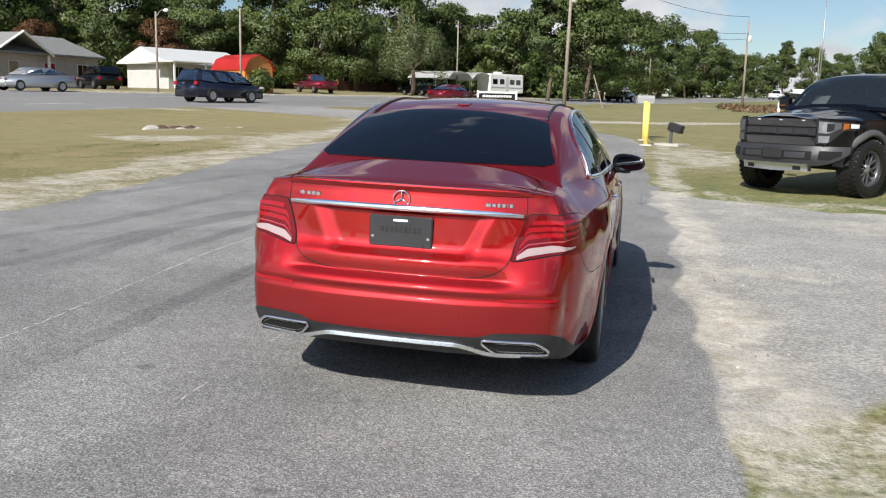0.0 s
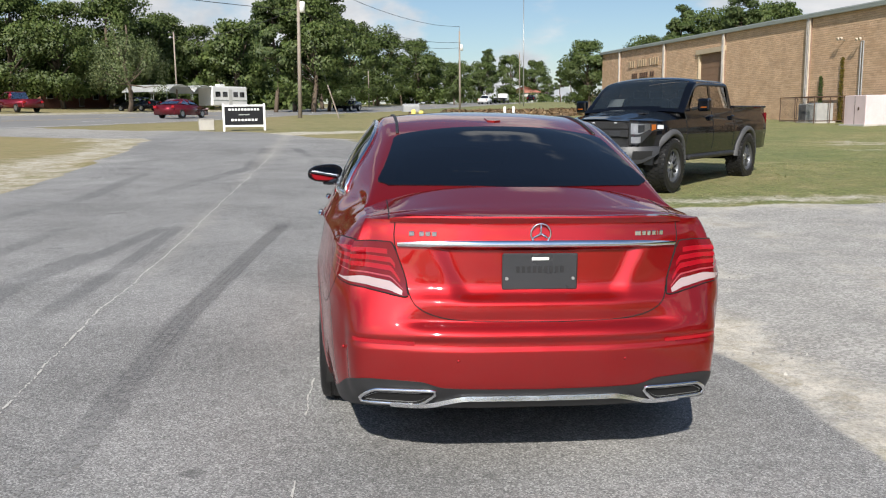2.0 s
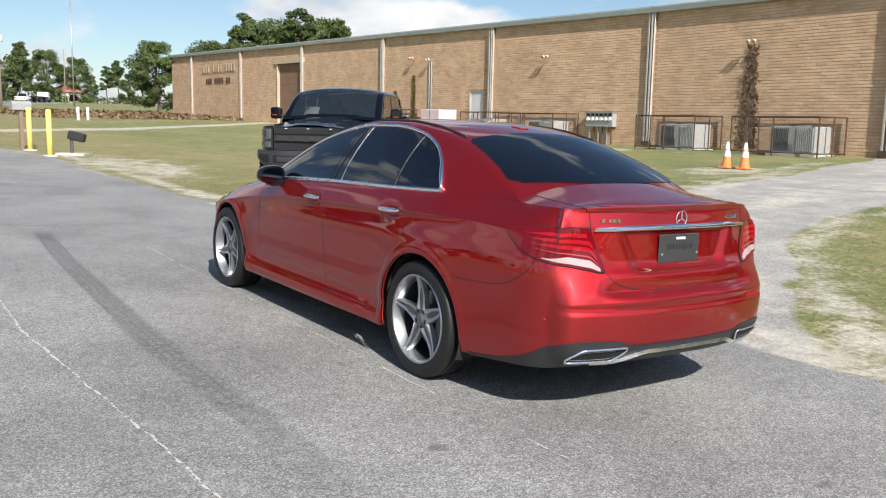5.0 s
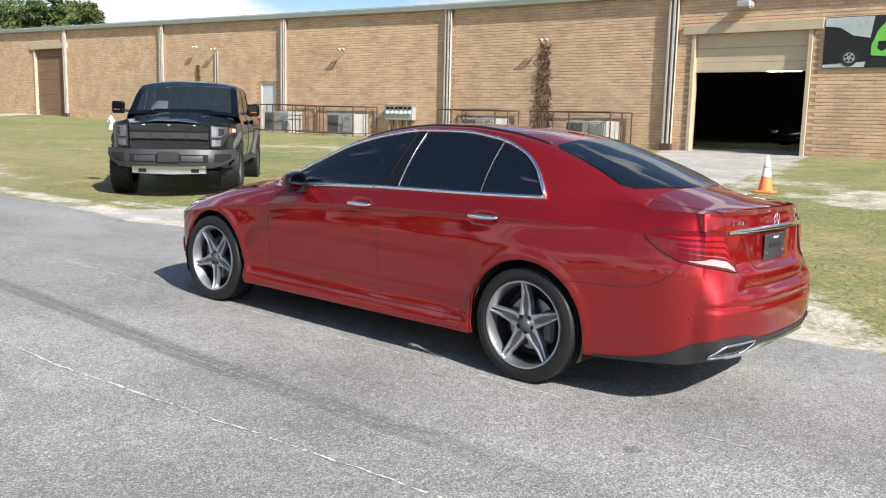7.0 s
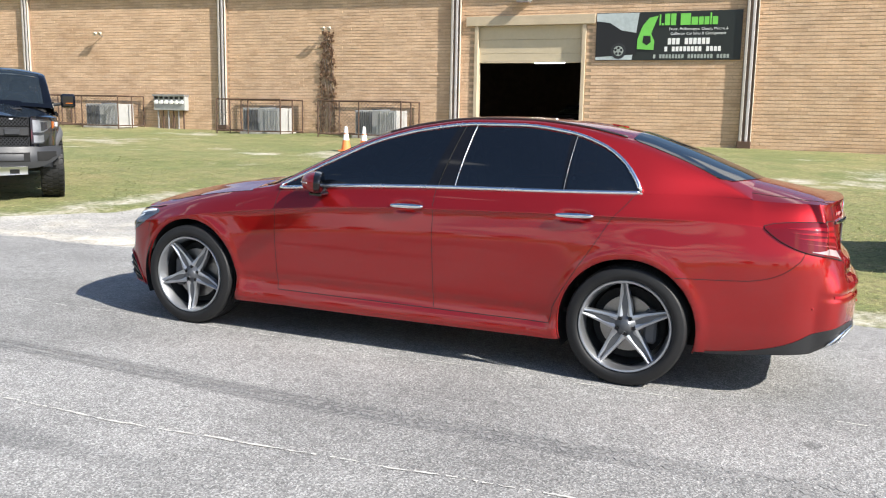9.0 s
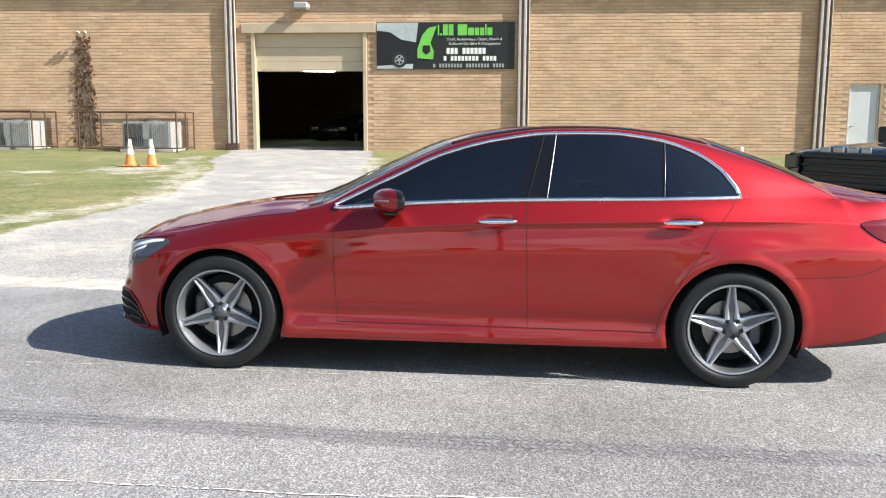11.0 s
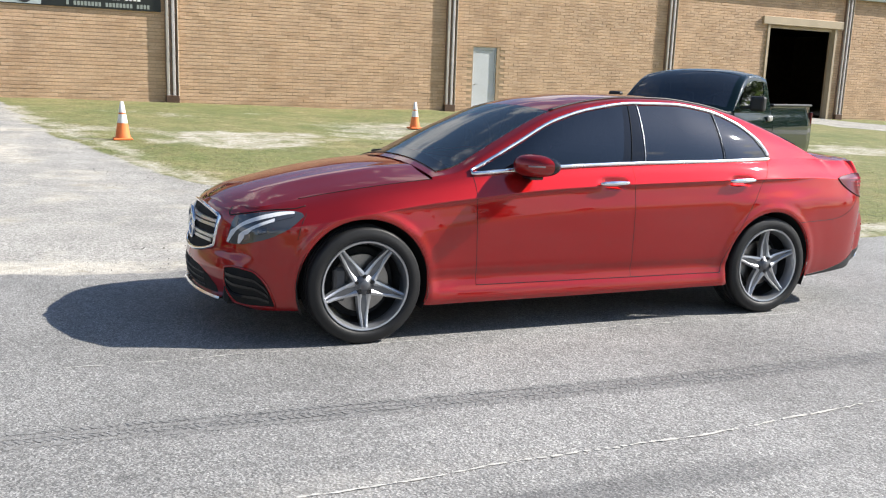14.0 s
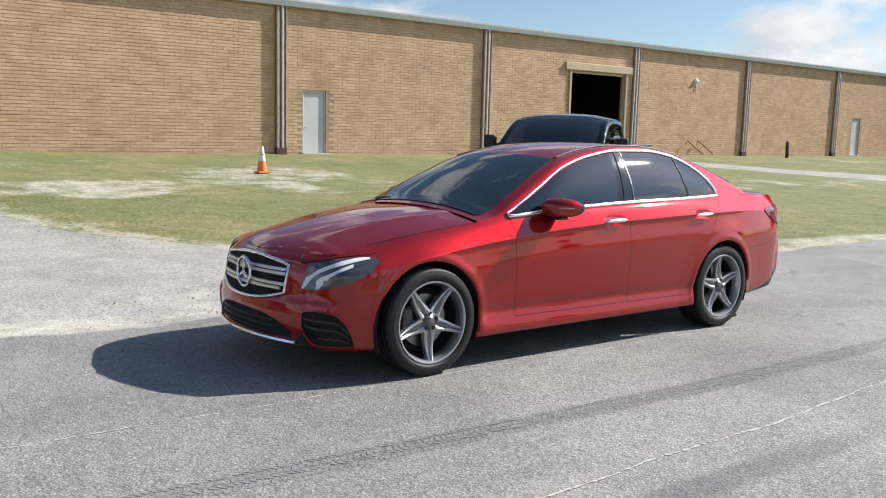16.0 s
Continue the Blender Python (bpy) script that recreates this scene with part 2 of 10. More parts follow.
M["yellow_post"] = plain("yellow painted post", (0.75, 0.62, 0.14), 0.5, 0.0, 0.14, 7, 0.1)
M["cone_orange"] = plain("orange cone vinyl", (0.85, 0.22, 0.06), 0.5, 0.0, 0.12, 8)
M["cone_white"] = plain("white reflective band", (0.78, 0.77, 0.75), 0.4, 0.0, 0.1, 8)
M["pole_wood"] = plain("weathered pole wood", (0.27, 0.23, 0.19), 0.85, 0.0, 0.25, 5, 0.3)
M["wood"] = plain("weathered timber", (0.22, 0.16, 0.11), 0.8, 0.0, 0.25, 6, 0.3)
M["orange_wood"] = plain("orange stained shed siding", (0.52, 0.21, 0.05), 0.7, 0.0, 0.14, 2.5, 0.2)
M["red_roof"] = plain("bright red metal roof", (0.62, 0.04, 0.035), 0.45, 0.0, 0.1, 2)
M["faded_red"] = plain("faded red roof", (0.42, 0.17, 0.13), 0.8, 0.0, 0.2, 1.5)
M["grey_roof"] = plain("grey shingle roof", (0.20, 0.20, 0.19), 0.85, 0.0, 0.2, 3, 0.3)
M["white_roof"] = plain("pale metal roof", (0.58, 0.59, 0.58), 0.5, 0.0, 0.08, 1.5)
M["siding"] = plain("white siding", (0.50, 0.50, 0.48), 0.6, 0.0, 0.1, 1.5)
M["house_beige"] = plain("weathered beige house siding", (0.34, 0.315, 0.285), 0.8, 0.0, 0.2, 3, 0.3)
M["house_brick"] = plain("brown house brick", (0.20, 0.09, 0.06), 0.85, 0.0, 0.25, 4, 0.3)
M["metal_door"] = plain("pale grey steel door", (0.55, 0.57, 0.58), 0.5, 0.1, 0.08, 2)
M["tan_metal"] = plain("tan sectional door", (0.50, 0.42, 0.29), 0.5, 0.1, 0.08, 1.2)
M["tan_trim"] = plain("tan painted steel", (0.48, 0.39, 0.27), 0.55, 0.1, 0.12, 2)
M["pipe_pale"] = plain("faded tan pipe", (0.50, 0.43, 0.34), 0.55, 0.1, 0.18, 3)
M["pipe_white"] = plain("chalky white pipe", (0.53, 0.49, 0.47), 0.55, 0.1, 0.18, 3)
M["pipe_grey"] = plain("dull grey pipe", (0.42, 0.385, 0.34), 0.55, 0.1, 0.18, 3)
M["pipe_brown"] = plain("brown painted pipe", (0.25, 0.165, 0.118), 0.6, 0.1, 0.18, 3)
M["eave"] = plain("grey green eave metal", (0.33, 0.36, 0.34), 0.5, 0.3, 0.1, 1.0)
M["concrete"] = plain("weathered concrete", (0.42, 0.40, 0.36), 0.85, 0.0, 0.15, 2.0, 0.2)
M["inside"] = plain("dim workshop concrete", (0.30, 0.285, 0.265), 0.9, 0.0, 0.2, 1.0)
M["cable"] = plain("black cable", (0.02, 0.02, 0.02), 0.6, 0.0, 0.1)


def brick_material():
    k = Mat("tan brick", 0.85)
    r = k.island_random()
    a = k.noise(1.1, 5)
    c = k.ramp(r, [(0.0, (0.50, 0.335, 0.208)), (0.35, (0.58, 0.396, 0.255)), (0.7, (0.61, 0.425, 0.278)), (1.0, (0.54, 0.36, 0.226))])
    c = k.mix(1.0, c, k.fit(a, 0.3, 0.72, 0.86, 1.12), "MULTIPLY")
    c = k.mix(1.0, c, k.fit(k.noise(26, 4), 0.3, 0.7, 0.86, 1.12), "MULTIPLY")
    # rusty wash marks and damp base, uneven along the wall
    st = k.noise(0.35, 6, 0.6, 0.4)
    c = k.mix(k.fit(st, 0.56, 0.74, 0.0, 0.45), c, (0.34, 0.19, 0.09))
    k.color(c).rough(k.fit(a, 0.3, 0.7, 0.78, 0.95))
    k.bump(k.noise(45, 4), 0.3, 0.006)
    return k.m


M["brick"] = brick_material()
M["mortar"] = plain("sandy mortar", (0.37, 0.268, 0.168), 0.9, 0.0, 0.22, 2.2, 0.2)


def leaf_material(name, a, b, c, through=0.38):
    k = Mat(name, 0.55)
    r = k.island_random()
    col = k.ramp(r, [(0.0, a), (0.55, b), (1.0, c)])
    col = k.mix(1.0, col, k.fit(k.noise(0.35, 3), 0.3, 0.7, 0.75, 1.25), "MULTIPLY")
    k.color(col)
    k.b.inputs["Subsurface Weight"].default_value = 0.0
    tr = k.n.new("ShaderNodeBsdfTranslucent")
    k.l.new(col, tr.inputs[0])
    mx = k.n.new("ShaderNodeMixShader")
    mx.inputs[0].default_value = through
    k.l.new(k.b.outputs[0], mx.inputs[1])
    k.l.new(tr.outputs[0], mx.inputs[2])
    k.l.new(mx.outputs[0], k.n["Material Output"].inputs["Surface"])
    return k.m


M["leaf_oak"] = leaf_material("oak leaves", (0.065, 0.100, 0.024), (0.105, 0.148, 0.040), (0.160, 0.195, 0.062), 0.45)
M["leaf_pine"] = leaf_material("pine needles", (0.055, 0.090, 0.026), (0.095, 0.135, 0.042), (0.145, 0.178, 0.062), 0.45)
M["leaf_pale"] = leaf_material("pale willow leaves", (0.09, 0.12, 0.04), (0.14, 0.18, 0.07), (0.20, 0.23, 0.10))
M["leaf_autumn"] = leaf_material("brown autumn leaves", (0.09, 0.04, 0.02), (0.14, 0.06, 0.025), (0.16, 0.10, 0.03))
M["dry_weed"] = leaf_material("dry brown weeds", (0.17, 0.105, 0.055), (0.26, 0.175, 0.095), (0.34, 0.25, 0.14))
M["leaf_yellow"] = leaf_material("yellowing vine leaves", (0.16, 0.12, 0.02), (0.30, 0.22, 0.03), (0.10, 0.10, 0.02))
M["vine_dry"] = leaf_material("dry brown vine", (0.15, 0.085, 0.05), (0.21, 0.12, 0.07), (0.27, 0.17, 0.10))
M["bark"] = plain("rough bark", (0.12, 0.09, 0.065), 0.9, 0.0, 0.3, 6, 0.4)


def ground_material():
    """Grass, sand, gravel, lot asphalt and road asphalt, parted by the ground's own layers with ragged edges."""
    k = Mat("ground", 0.9).world_pos()
    big, mid, fine = k.noise(0.22, 5), k.noise(1.6, 6, 0.6), k.noise(14, 6, 0.65)
    rag = k.math("ADD", k.math("MULTIPLY", mid, 0.55), k.math("MULTIPLY", fine, 0.45))
    rag = k.math("SUBTRACT", rag, 0.5)

    def layer(name, spread, soft):
        return k.fit(k.math("ADD", k.attr(name), k.math("MULTIPLY", rag, spread)), 0.5 - soft, 0.5 + soft, smooth=True)

    # grass: short and dry, green to straw
    g = k.ramp(k.math("ADD", k.math("MULTIPLY", mid, 0.55), k.math("MULTIPLY", big, 0.45)),
               [(0.30, (0.100, 0.128, 0.037)), (0.45, (0.152, 0.166, 0.055)), (0.57, (0.215, 0.198, 0.080)), (0.72, (0.32, 0.265, 0.13))])
    g = k.mix(1.0, g, k.fit(fine, 0.3, 0.7, 0.55, 1.42), "MULTIPLY")
    g = k.mix(1.0, g, k.fit(k.noise(70, 3), 0.3, 0.7, 0.7, 1.3), "MULTIPLY")
    g = k.mix(k.fit(k.noise(4.5, 6, 0.75, 1.0), 0.54, 0.68, 0.0, 0.40), g, (0.35, 0.29, 0.15))
    g = k.mix(k.fit(k.noise(6.5, 6, 0.75, 0.6), 0.56, 0.68, 0.0, 0.5), g, (0.085, 0.115, 0.035))
    g = k.mix(k.math("MULTIPLY", k.attr("straw"), k.fit(rag, -0.14, 0.16, 0.35, 0.95)), g, k.mix(k.fit(k.noise(30, 4), 0.3, 0.7), (0.20, 0.155, 0.070), (0.34, 0.265, 0.135)))
    # bare sand
    s = k.ramp(k.noise(5, 6, 0.6), [(0.3, (0.38, 0.345, 0.285)), (0.55, (0.50, 0.465, 0.40)), (0.75, (0.60, 0.565, 0.50))])
    s = k.mix(1.0, s, k.fit(k.noise(90, 3), 0.3, 0.7, 0.85, 1.15), "MULTIPLY")
    s = k.mix(1.0, s, k.fit(k.cells(38.0, "Distance"), 0.0, 0.6, 0.72, 1.12), "MULTIPLY")
    s = k.mix(k.fit(k.noise(2.6, 6, 0.7, 1.2), 0.50, 0.66, 0.0, 0.6), s, (0.24, 0.20, 0.12))
    # loose gravel
    gc = k.cells(60.0)
    gv = k.n.new("ShaderNodeSeparateColor")
    k.l.new(gc, gv.inputs[0])
    v = k.ramp(gv.outputs[0], [(0.0, (0.21, 0.203, 0.187)), (0.5, (0.30, 0.289, 0.268)), (1.0, (0.42, 0.405, 0.375))])
    v = k.mix(1.0, v, k.fit(mid, 0.3, 0.7, 0.85, 1.15), "MULTIPLY")
    v = k.mix(k.fit(k.noise(0.9, 6, 0.6), 0.52, 0.68, 0.0, 0.7), v, s)
    # lot asphalt: worn, pale stones in grey binder
    ac = k.cells(150.0)
    av = k.n.new("ShaderNodeSeparateColor")
    k.l.new(ac, av.inputs[0])
    a = k.ramp(av.outputs[0], [(0.0, (0.115, 0.113, 0.110)), (0.4, (0.180, 0.177, 0.171)), (0.75, (0.262, 0.258, 0.249)), (1.0, (0.39, 0.384, 0.37))])
    a = k.mix(1.0, a, k.fit(big, 0.3, 0.7, 0.86, 1.14), "MULTIPLY")
    a = k.mix(1.0, a, k.fit(k.noise(0.8, 6, 0.6, 0.6), 0.32, 0.68, 0.80, 1.18), "MULTIPLY")
    a = k.mix(1.0, a, k.fit(fine, 0.3, 0.7, 0.86, 1.14), "MULTIPLY")
    a = k.mix(k.fit(k.noise(2.3, 3, 0.5), 0.69, 0.73, 0.0, 0.55), a, (0.06, 0.06, 0.06))
    a = k.mix(k.fit(k.attr("skid"), 0.1, 1.0, 0.0, 0.45), a, (0.055, 0.056, 0.06))
    a = k.mix(k.fit(k.math("ADD", k.attr("dust"), k.math("MULTIPLY", rag, 0.9)), 0.35, 0.9, 0.0, 0.55), a, (0.44, 0.41, 0.36))
    # public road
    r = k.ramp(k.math("ADD", k.math("MULTIPLY", fine, 0.5), k.math("MULTIPLY", big, 0.5)), [(0.3, (0.17, 0.165, 0.16)), (0.7, (0.25, 0.245, 0.235))])
    # far woodland floor
    c = k.mix(layer("gravel", 0.5, 0.12), g, v)
    c = k.mix(k.math("MULTIPLY", layer("sand", 2.4, 0.28), k.fit(k.noise(3.3, 6, 0.7, 0.8), 0.36, 0.60, 0.45, 1.0)), c, s)
    c = k.mix(layer("asphalt", 0.35, 0.05), c, a)
    c = k.mix(layer("road", 0.06, 0.04), c, r)
    k.color(c)
    hard = k.math("MAXIMUM", k.attr("asphalt"), k.attr("road"))
    h = k.math("ADD", k.math("MULTIPLY", k.cells(75.0, "Distance"), 0.5), k.math("MULTIPLY", k.noise(38, 4), 1.2))
    turf = k.math("SUBTRACT", 1.0, k.math("MAXIMUM", hard, k.attr("gravel")), True)
    h = k.math("ADD", h, k.math("MULTIPLY", turf, k.math("ADD", k.math("MULTIPLY", k.noise(17, 5, 0.7), 5.0), k.math("MULTIPLY", k.noise(4.0, 4, 0.6), 8.0))))
    k.bump(h, 0.6, 0.008)
    k.rough(k.fit(hard, 0.4, 0.6, 0.95, 0.82))
    return k.m


M["ground"] = ground_material()

# ---- mesh tools ----
def part(name, bm, material, parent=None, label="", smooth=False):
    """Links a bmesh as one mesh object under a thing or a part."""
    me = bpy.data.meshes.new(name)
    bmesh.ops.recalc_face_normals(bm, faces=bm.faces)
    bm.to_mesh(me)
    bm.free()
    return link(name, me, material, parent, label, smooth)


def link(name, me, material, parent=None, label="", smooth=False):
    for m in material if isinstance(material, (list, tuple)) else [material]:
        me.materials.append(m)
    if smooth:
        me.shade_smooth()
    ob = new(name, me)
    if parent:
        ob.parent = parent
    if label:
        ob["label"] = label
    return ob


def from_arrays(name, verts, faces, material, parent=None, label="", smooth=False):
    me = bpy.data.meshes.new(name)
    me.from_pydata([tuple(v) for v in verts], [], [tuple(int(i) for i in f) for f in faces])
    me.update()
    return link(name, me, material, parent, label, smooth)


def empty(name, m=None):
    ob = new(name)
    ob.empty_display_size = 0.2
    if m is not None:
        ob.matrix_world = m
    return ob


def box(bm, cx, cy, cz, sx, sy, sz, bevel=0.0, m=None, seg=1):
    """A box of the given centre and size, with bevelled edges."""
    made = bmesh.ops.create_cube(bm, size=1.0)["verts"]
    for v in made:
        v.co = Vector((cx + v.co.x * sx, cy + v.co.y * sy, cz + v.co.z * sz))
    if bevel:
        edges = list({e for v in made for e in v.link_edges})
        made = bmesh.ops.bevel(bm, geom=edges, offset=bevel, segments=seg, affect="EDGES", profile=0.5)["verts"]
    if m is not None:
        bmesh.ops.transform(bm, matrix=m, verts=made)
    return made


def rod(bm, a, b, r, r2=None, n=8, caps=True):
    """A tapered rod from a to b."""
    a, b = Vector(a), Vector(b)
    d = b - a
    m = Matrix.Translation((a + b) / 2) @ d.to_track_quat("Z", "Y").to_matrix().to_4x4()
    bmesh.ops.create_cone(bm, cap_ends=caps, segments=n, radius1=r, radius2=r if r2 is None else r2, depth=d.length, matrix=m)


def tube(bm, pts, r, n=6, closed=False, flat=1.0, up=None):
    """A tube along points; flat squeezes it along the given direction."""
    pts = [Vector(p) for p in pts]
    rings = []
    for i, p in enumerate(pts):
        q0 = pts[i - 1] if i or closed else p
        q1 = pts[(i + 1) % len(pts)] if i < len(pts) - 1 or closed else p
        t = (q1 - q0).normalized()
        s = Vector(up) if up is not None else (Vector((0, 0, 1)) if abs(t.z) < 0.9 else Vector((1, 0, 0)))
        x = t.cross(s).normalized()
        y = x.cross(t).normalized()
        rr = r[i] if isinstance(r, (list, tuple)) else r
        rings.append([bm.verts.new(p + (x * math.cos(2 * math.pi * k / n) + y * flat * math.sin(2 * math.pi * k / n)) * rr) for k in range(n)])
    span = range(len(rings)) if closed else range(len(rings) - 1)
    for i in span:
        a, b = rings[i], rings[(i + 1) % len(rings)]
        for k in range(n):
            bm.faces.new((a[k], a[(k + 1) % n], b[(k + 1) % n], b[k]))
    if not closed:
        bm.faces.new(rings[0][::-1])
        bm.faces.new(rings[-1])


def lathe(bm, profile, n=32, m=None):
    """Turns a profile of (radius, height) about z."""
    rings = []
    for r, z in profile:
        rings.append([bm.verts.new((r * math.cos(2 * math.pi * k / n), r * math.sin(2 * math.pi * k / n), z)) for k in range(n)])
    for a, b in zip(rings, rings[1:]):
        for k in range(n):
            bm.faces.new((a[k], a[(k + 1) % n], b[(k + 1) % n], b[k]))
    if m is not None:
        bmesh.ops.transform(bm, matrix=m, verts=[v for r in rings for v in r])
    return rings


def prism(bm, outline, depth, m=None):
    """Extrudes an outline in the xy plane by depth along z."""
    lo = [bm.verts.new((x, y, 0)) for x, y in outline]
    hi = [bm.verts.new((x, y, depth)) for x, y in outline]
    n = len(lo)
    bm.faces.new(lo[::-1])
    bm.faces.new(hi)
    for i in range(n):
        bm.faces.new((lo[i], lo[(i + 1) % n], hi[(i + 1) % n], hi[i]))
    if m is not None:
        bmesh.ops.transform(bm, matrix=m, verts=lo + hi)


def smoothstep(a, b, v):
    s = np.clip((v - a) / (b - a), 0, 1)
    return s * s * (3 - 2 * s)


# ---- ground ----
SLOPE_X, SLOPE_Y = -0.020, 0.012


def ground_z(x, y):
    """Height of the ground: the lot lies in a shallow hollow that rises to the building and to the road."""
    rx = 0.56 * np.clip((x - 2) / 23.3, 0, 1.2) ** 1.4
    ry = 0.022 * np.clip(y - 4, 0, 240) + 0.028 * np.clip(-12 - x, 0, 24) * smoothstep(10, 36, y)
    return SLOPE_X * np.clip(x, -6, 2) + SLOPE_Y * np.clip(y, -6, 4) + (rx ** 3 + ry ** 3) ** (1 / 3)


def gz(x, y):
    return float(ground_z(np.float64(x), np.float64(y)))


ROAD_X, ROAD_Y, ROAD_DIR = -25.5, 40.0, (math.sin(radians(20)), math.cos(radians(20)))


def road_across(x, y):
    """Distance from the road's middle, to the lot's side positive."""
    return (x - ROAD_X) * ROAD_DIR[1] - (y - ROAD_Y) * ROAD_DIR[0]


def lumps(x, y, scale, seed):
    """Smooth value noise for ragged borders."""
    rng = np.random.RandomState(seed)
    out, amp = 0.0, 1.0
    for octave in range(3):
        a = rng.rand(64, 64)
        u, v = x / scale, y / scale
        i, j = np.floor(u).astype(int), np.floor(v).astype(int)
        fu, fv = u - i, v - j
        fu, fv = fu * fu * (3 - 2 * fu), fv * fv * (3 - 2 * fv)
        g = lambda p, q: a[p % 64, q % 64]
        out = out + amp * ((g(i, j) * (1 - fu) + g(i + 1, j) * fu) * (1 - fv) + (g(i, j + 1) * (1 - fu) + g(i + 1, j + 1) * fu) * fv - 0.5)
        amp, scale = amp * 0.5, scale * 0.45
    return out


def side(x, y, pts, width):
    """1 on the right of a line through points (going along +y), 0 on its left, over a width."""
    px, py = np.array([p[0] for p in pts]), np.array([p[1] for p in pts])
    return np.clip((x - np.interp(y, py, px)) / width + 0.5, 0, 1)


def band(d, half, soft):
    """1 within half of a line, falling to 0 over soft."""
    return np.clip((half + soft - np.abs(d)) / soft, 0, 1)


LEFT_EDGE = [(-5.6, -40), (-5.7, 0), (-6.0, 5), (-6.6, 9.5), (-7.1, 15.6), (-8.0, 24), (-9.0, 29), (-12.5, 31.5), (-22, 34), (-60, 36)]
RIGHT_EDGE = [(2.0, -40), (1.95, -8), (1.58, -2), (1.46, 0), (1.42, 4), (1.25, 9), (1.05, 14), (0.95, 20), (0.2, 24), (-2.5, 29), (-5.0, 33.5), (-10, 37), (-30, 41)]


def ground_layers(x, y):
    n1, n2, n3 = lumps(x, y, 1.7, 3), lumps(x, y, 5.0, 5), lumps(x, y, 0.6, 9)
    jag = 0.25 * n1 + 0.12 * n3
    # lot lane, flaring to the road beyond the field's tip
    right = side(x + jag, y, RIGHT_EDGE[:10], 0.5)
    left = side(x + jag, y, LEFT_EDGE[:7], 0.5)
    lane = (1 - right) * left * (y < 29)
    apron_a = np.clip((29 + (-9.0 - x) * 0.26 - y) / 0.6 + 0.5, 0, 1)
    apron_b = np.clip((np.interp(-x, [-2.5, 2.5, 5.0, 10, 30], [24, 29, 33.5, 37, 44]) - y) / 0.6 + 0.5, 0, 1)
    lane = np.maximum(lane, (1 - apron_a) * apron_b * (x < 0.2) * (y > 20) * (y < 60))
    asphalt = lane
    # gravel drive: beside the lane, then across the grass to the big door
    lo = np.interp(x, [1.5, 2.2, 3.5, 5.5, 7.2, 11, 14, 25, 40], [-2.4, -2.0, -1.1, 0.5, 1.5, 2.5, 3.2, 4.9, 5])
    hi = np.interp(x, [1.0, 2.0, 3.0, 4.5, 7.2, 10, 13.2, 17, 20, 25, 40], [8.6, 7.2, 6.5, 6.2, 6.2, 6.2, 7.0, 7.9, 9.0, 9.9, 10])
    drive = np.clip((y - lo + jag) / 0.6 + 0.5, 0, 1) * np.clip((hi - y + jag) / 0.6 + 0.5, 0, 1) * (x > 1.0) * (x < 27)
    gravel = drive
    # second drive towards the far door
    lo2 = np.interp(x, [5, 11, 20, 30], [-34.5, -33.2, -30.5, -30])
    hi2 = np.interp(x, [5, 11, 20, 30], [-29.5, -28.6, -26.3, -26])
    gravel = np.maximum(gravel, np.clip((y - lo2) / 0.7 + 0.5, 0, 1) * np.clip((hi2 - y) / 0.7 + 0.5, 0, 1) * (x > 2.2) * (x < 27))
    # bare sand: strip between lane and gravel, borders of the grass, worn patches
    strip = band(x - np.interp(y, [-6, -2, 0, 4, 8, 12, 20], [2.25, 1.86, 1.66, 1.62, 1.6, 1.55, 1.5]) + 0.22 * n1, np.interp(y, [-3, -1], [0.24, 0.10]), 0.34) * (y < 21)
    edge_l = band(x + 0.75 - np.interp(y, [p[1] for p in LEFT_EDGE[:7]], [p[0] for p in LEFT_EDGE[:7]]) + 1.4 * n2 + 0.4 * n1, 0.6, 1.1) * (y < 29.5) * (x < -5.5)
    tip = band(np.hypot(x + 10.2, (y - 28.5)) - 0.4, 0.6, 1.6)
    edge_d = np.maximum(band(y - hi - 0.3 + n2, 0.1, 0.8), band(y - lo + 0.25 + n2, 0.05, 0.7)) * (x > 2.0) * (x < 22)
    worn = np.clip((n2 + 0.5 * n1 - 0.30) * 3.0, 0, 1) * (x > 3) * (x < 24)
    worn_rows = np.clip(band(x - 13.5 - 0.10 * y - 2.8 * n2, 0.5, 1.8) * (0.62 + 1.5 * n1), 0, 1) * (y < 22) * (y > -25)
    post_sand = band(np.hypot(x - 2.2, (y - 16) * 0.35) - 0.5, 0.3, 1.2)
    path = band((y - np.interp(x, [-6, -5.4, 1.1, 9.0, 22.6], [31.0, 31.4, 36.5, 41.2, 56.0])) / 1.3 + 0.3 * n2, 0.8, 0.5) * (x > -5.5) * (x < 24)
    cone_sand = np.maximum(band(np.hypot((x - 16.5) * 0.7, y - 9.7), 0.9, 0.8), band(np.hypot((x - 17.2) * 0.7, (y + 6.0) * 0.6), 1.2, 1.0))
    stones = band(np.hypot((x + 13.2), (y - 19.2)), 0.6, 1.2)
    sand = np.maximum.reduce([0.66 * strip, 0.60 * edge_l, 0.6 * tip, 0.56 * edge_d, 0.50 * worn, 0.66 * worn_rows, 0.6 * post_sand, 0.85 * path, 0.54 * cone_sand, 0.5 * stones])
    sand = np.maximum(sand, 0.62 * np.clip((-0.25 + n2 + 0.4 * n1) * 3, 0, 1) * (x < -6) * (y < 30))
    # public road with its paved shoulder
    c = road_across(x, y)
    road = np.clip((8.0 - np.abs(c)) / 0.6 + 0.5, 0, 1)
    sand = np.maximum(sand, 0.62 * band(c + 10.0, 1.4, 1.2))
    # tyre marks and wind-blown dust on the lane
    skid = np.zeros_like(x)
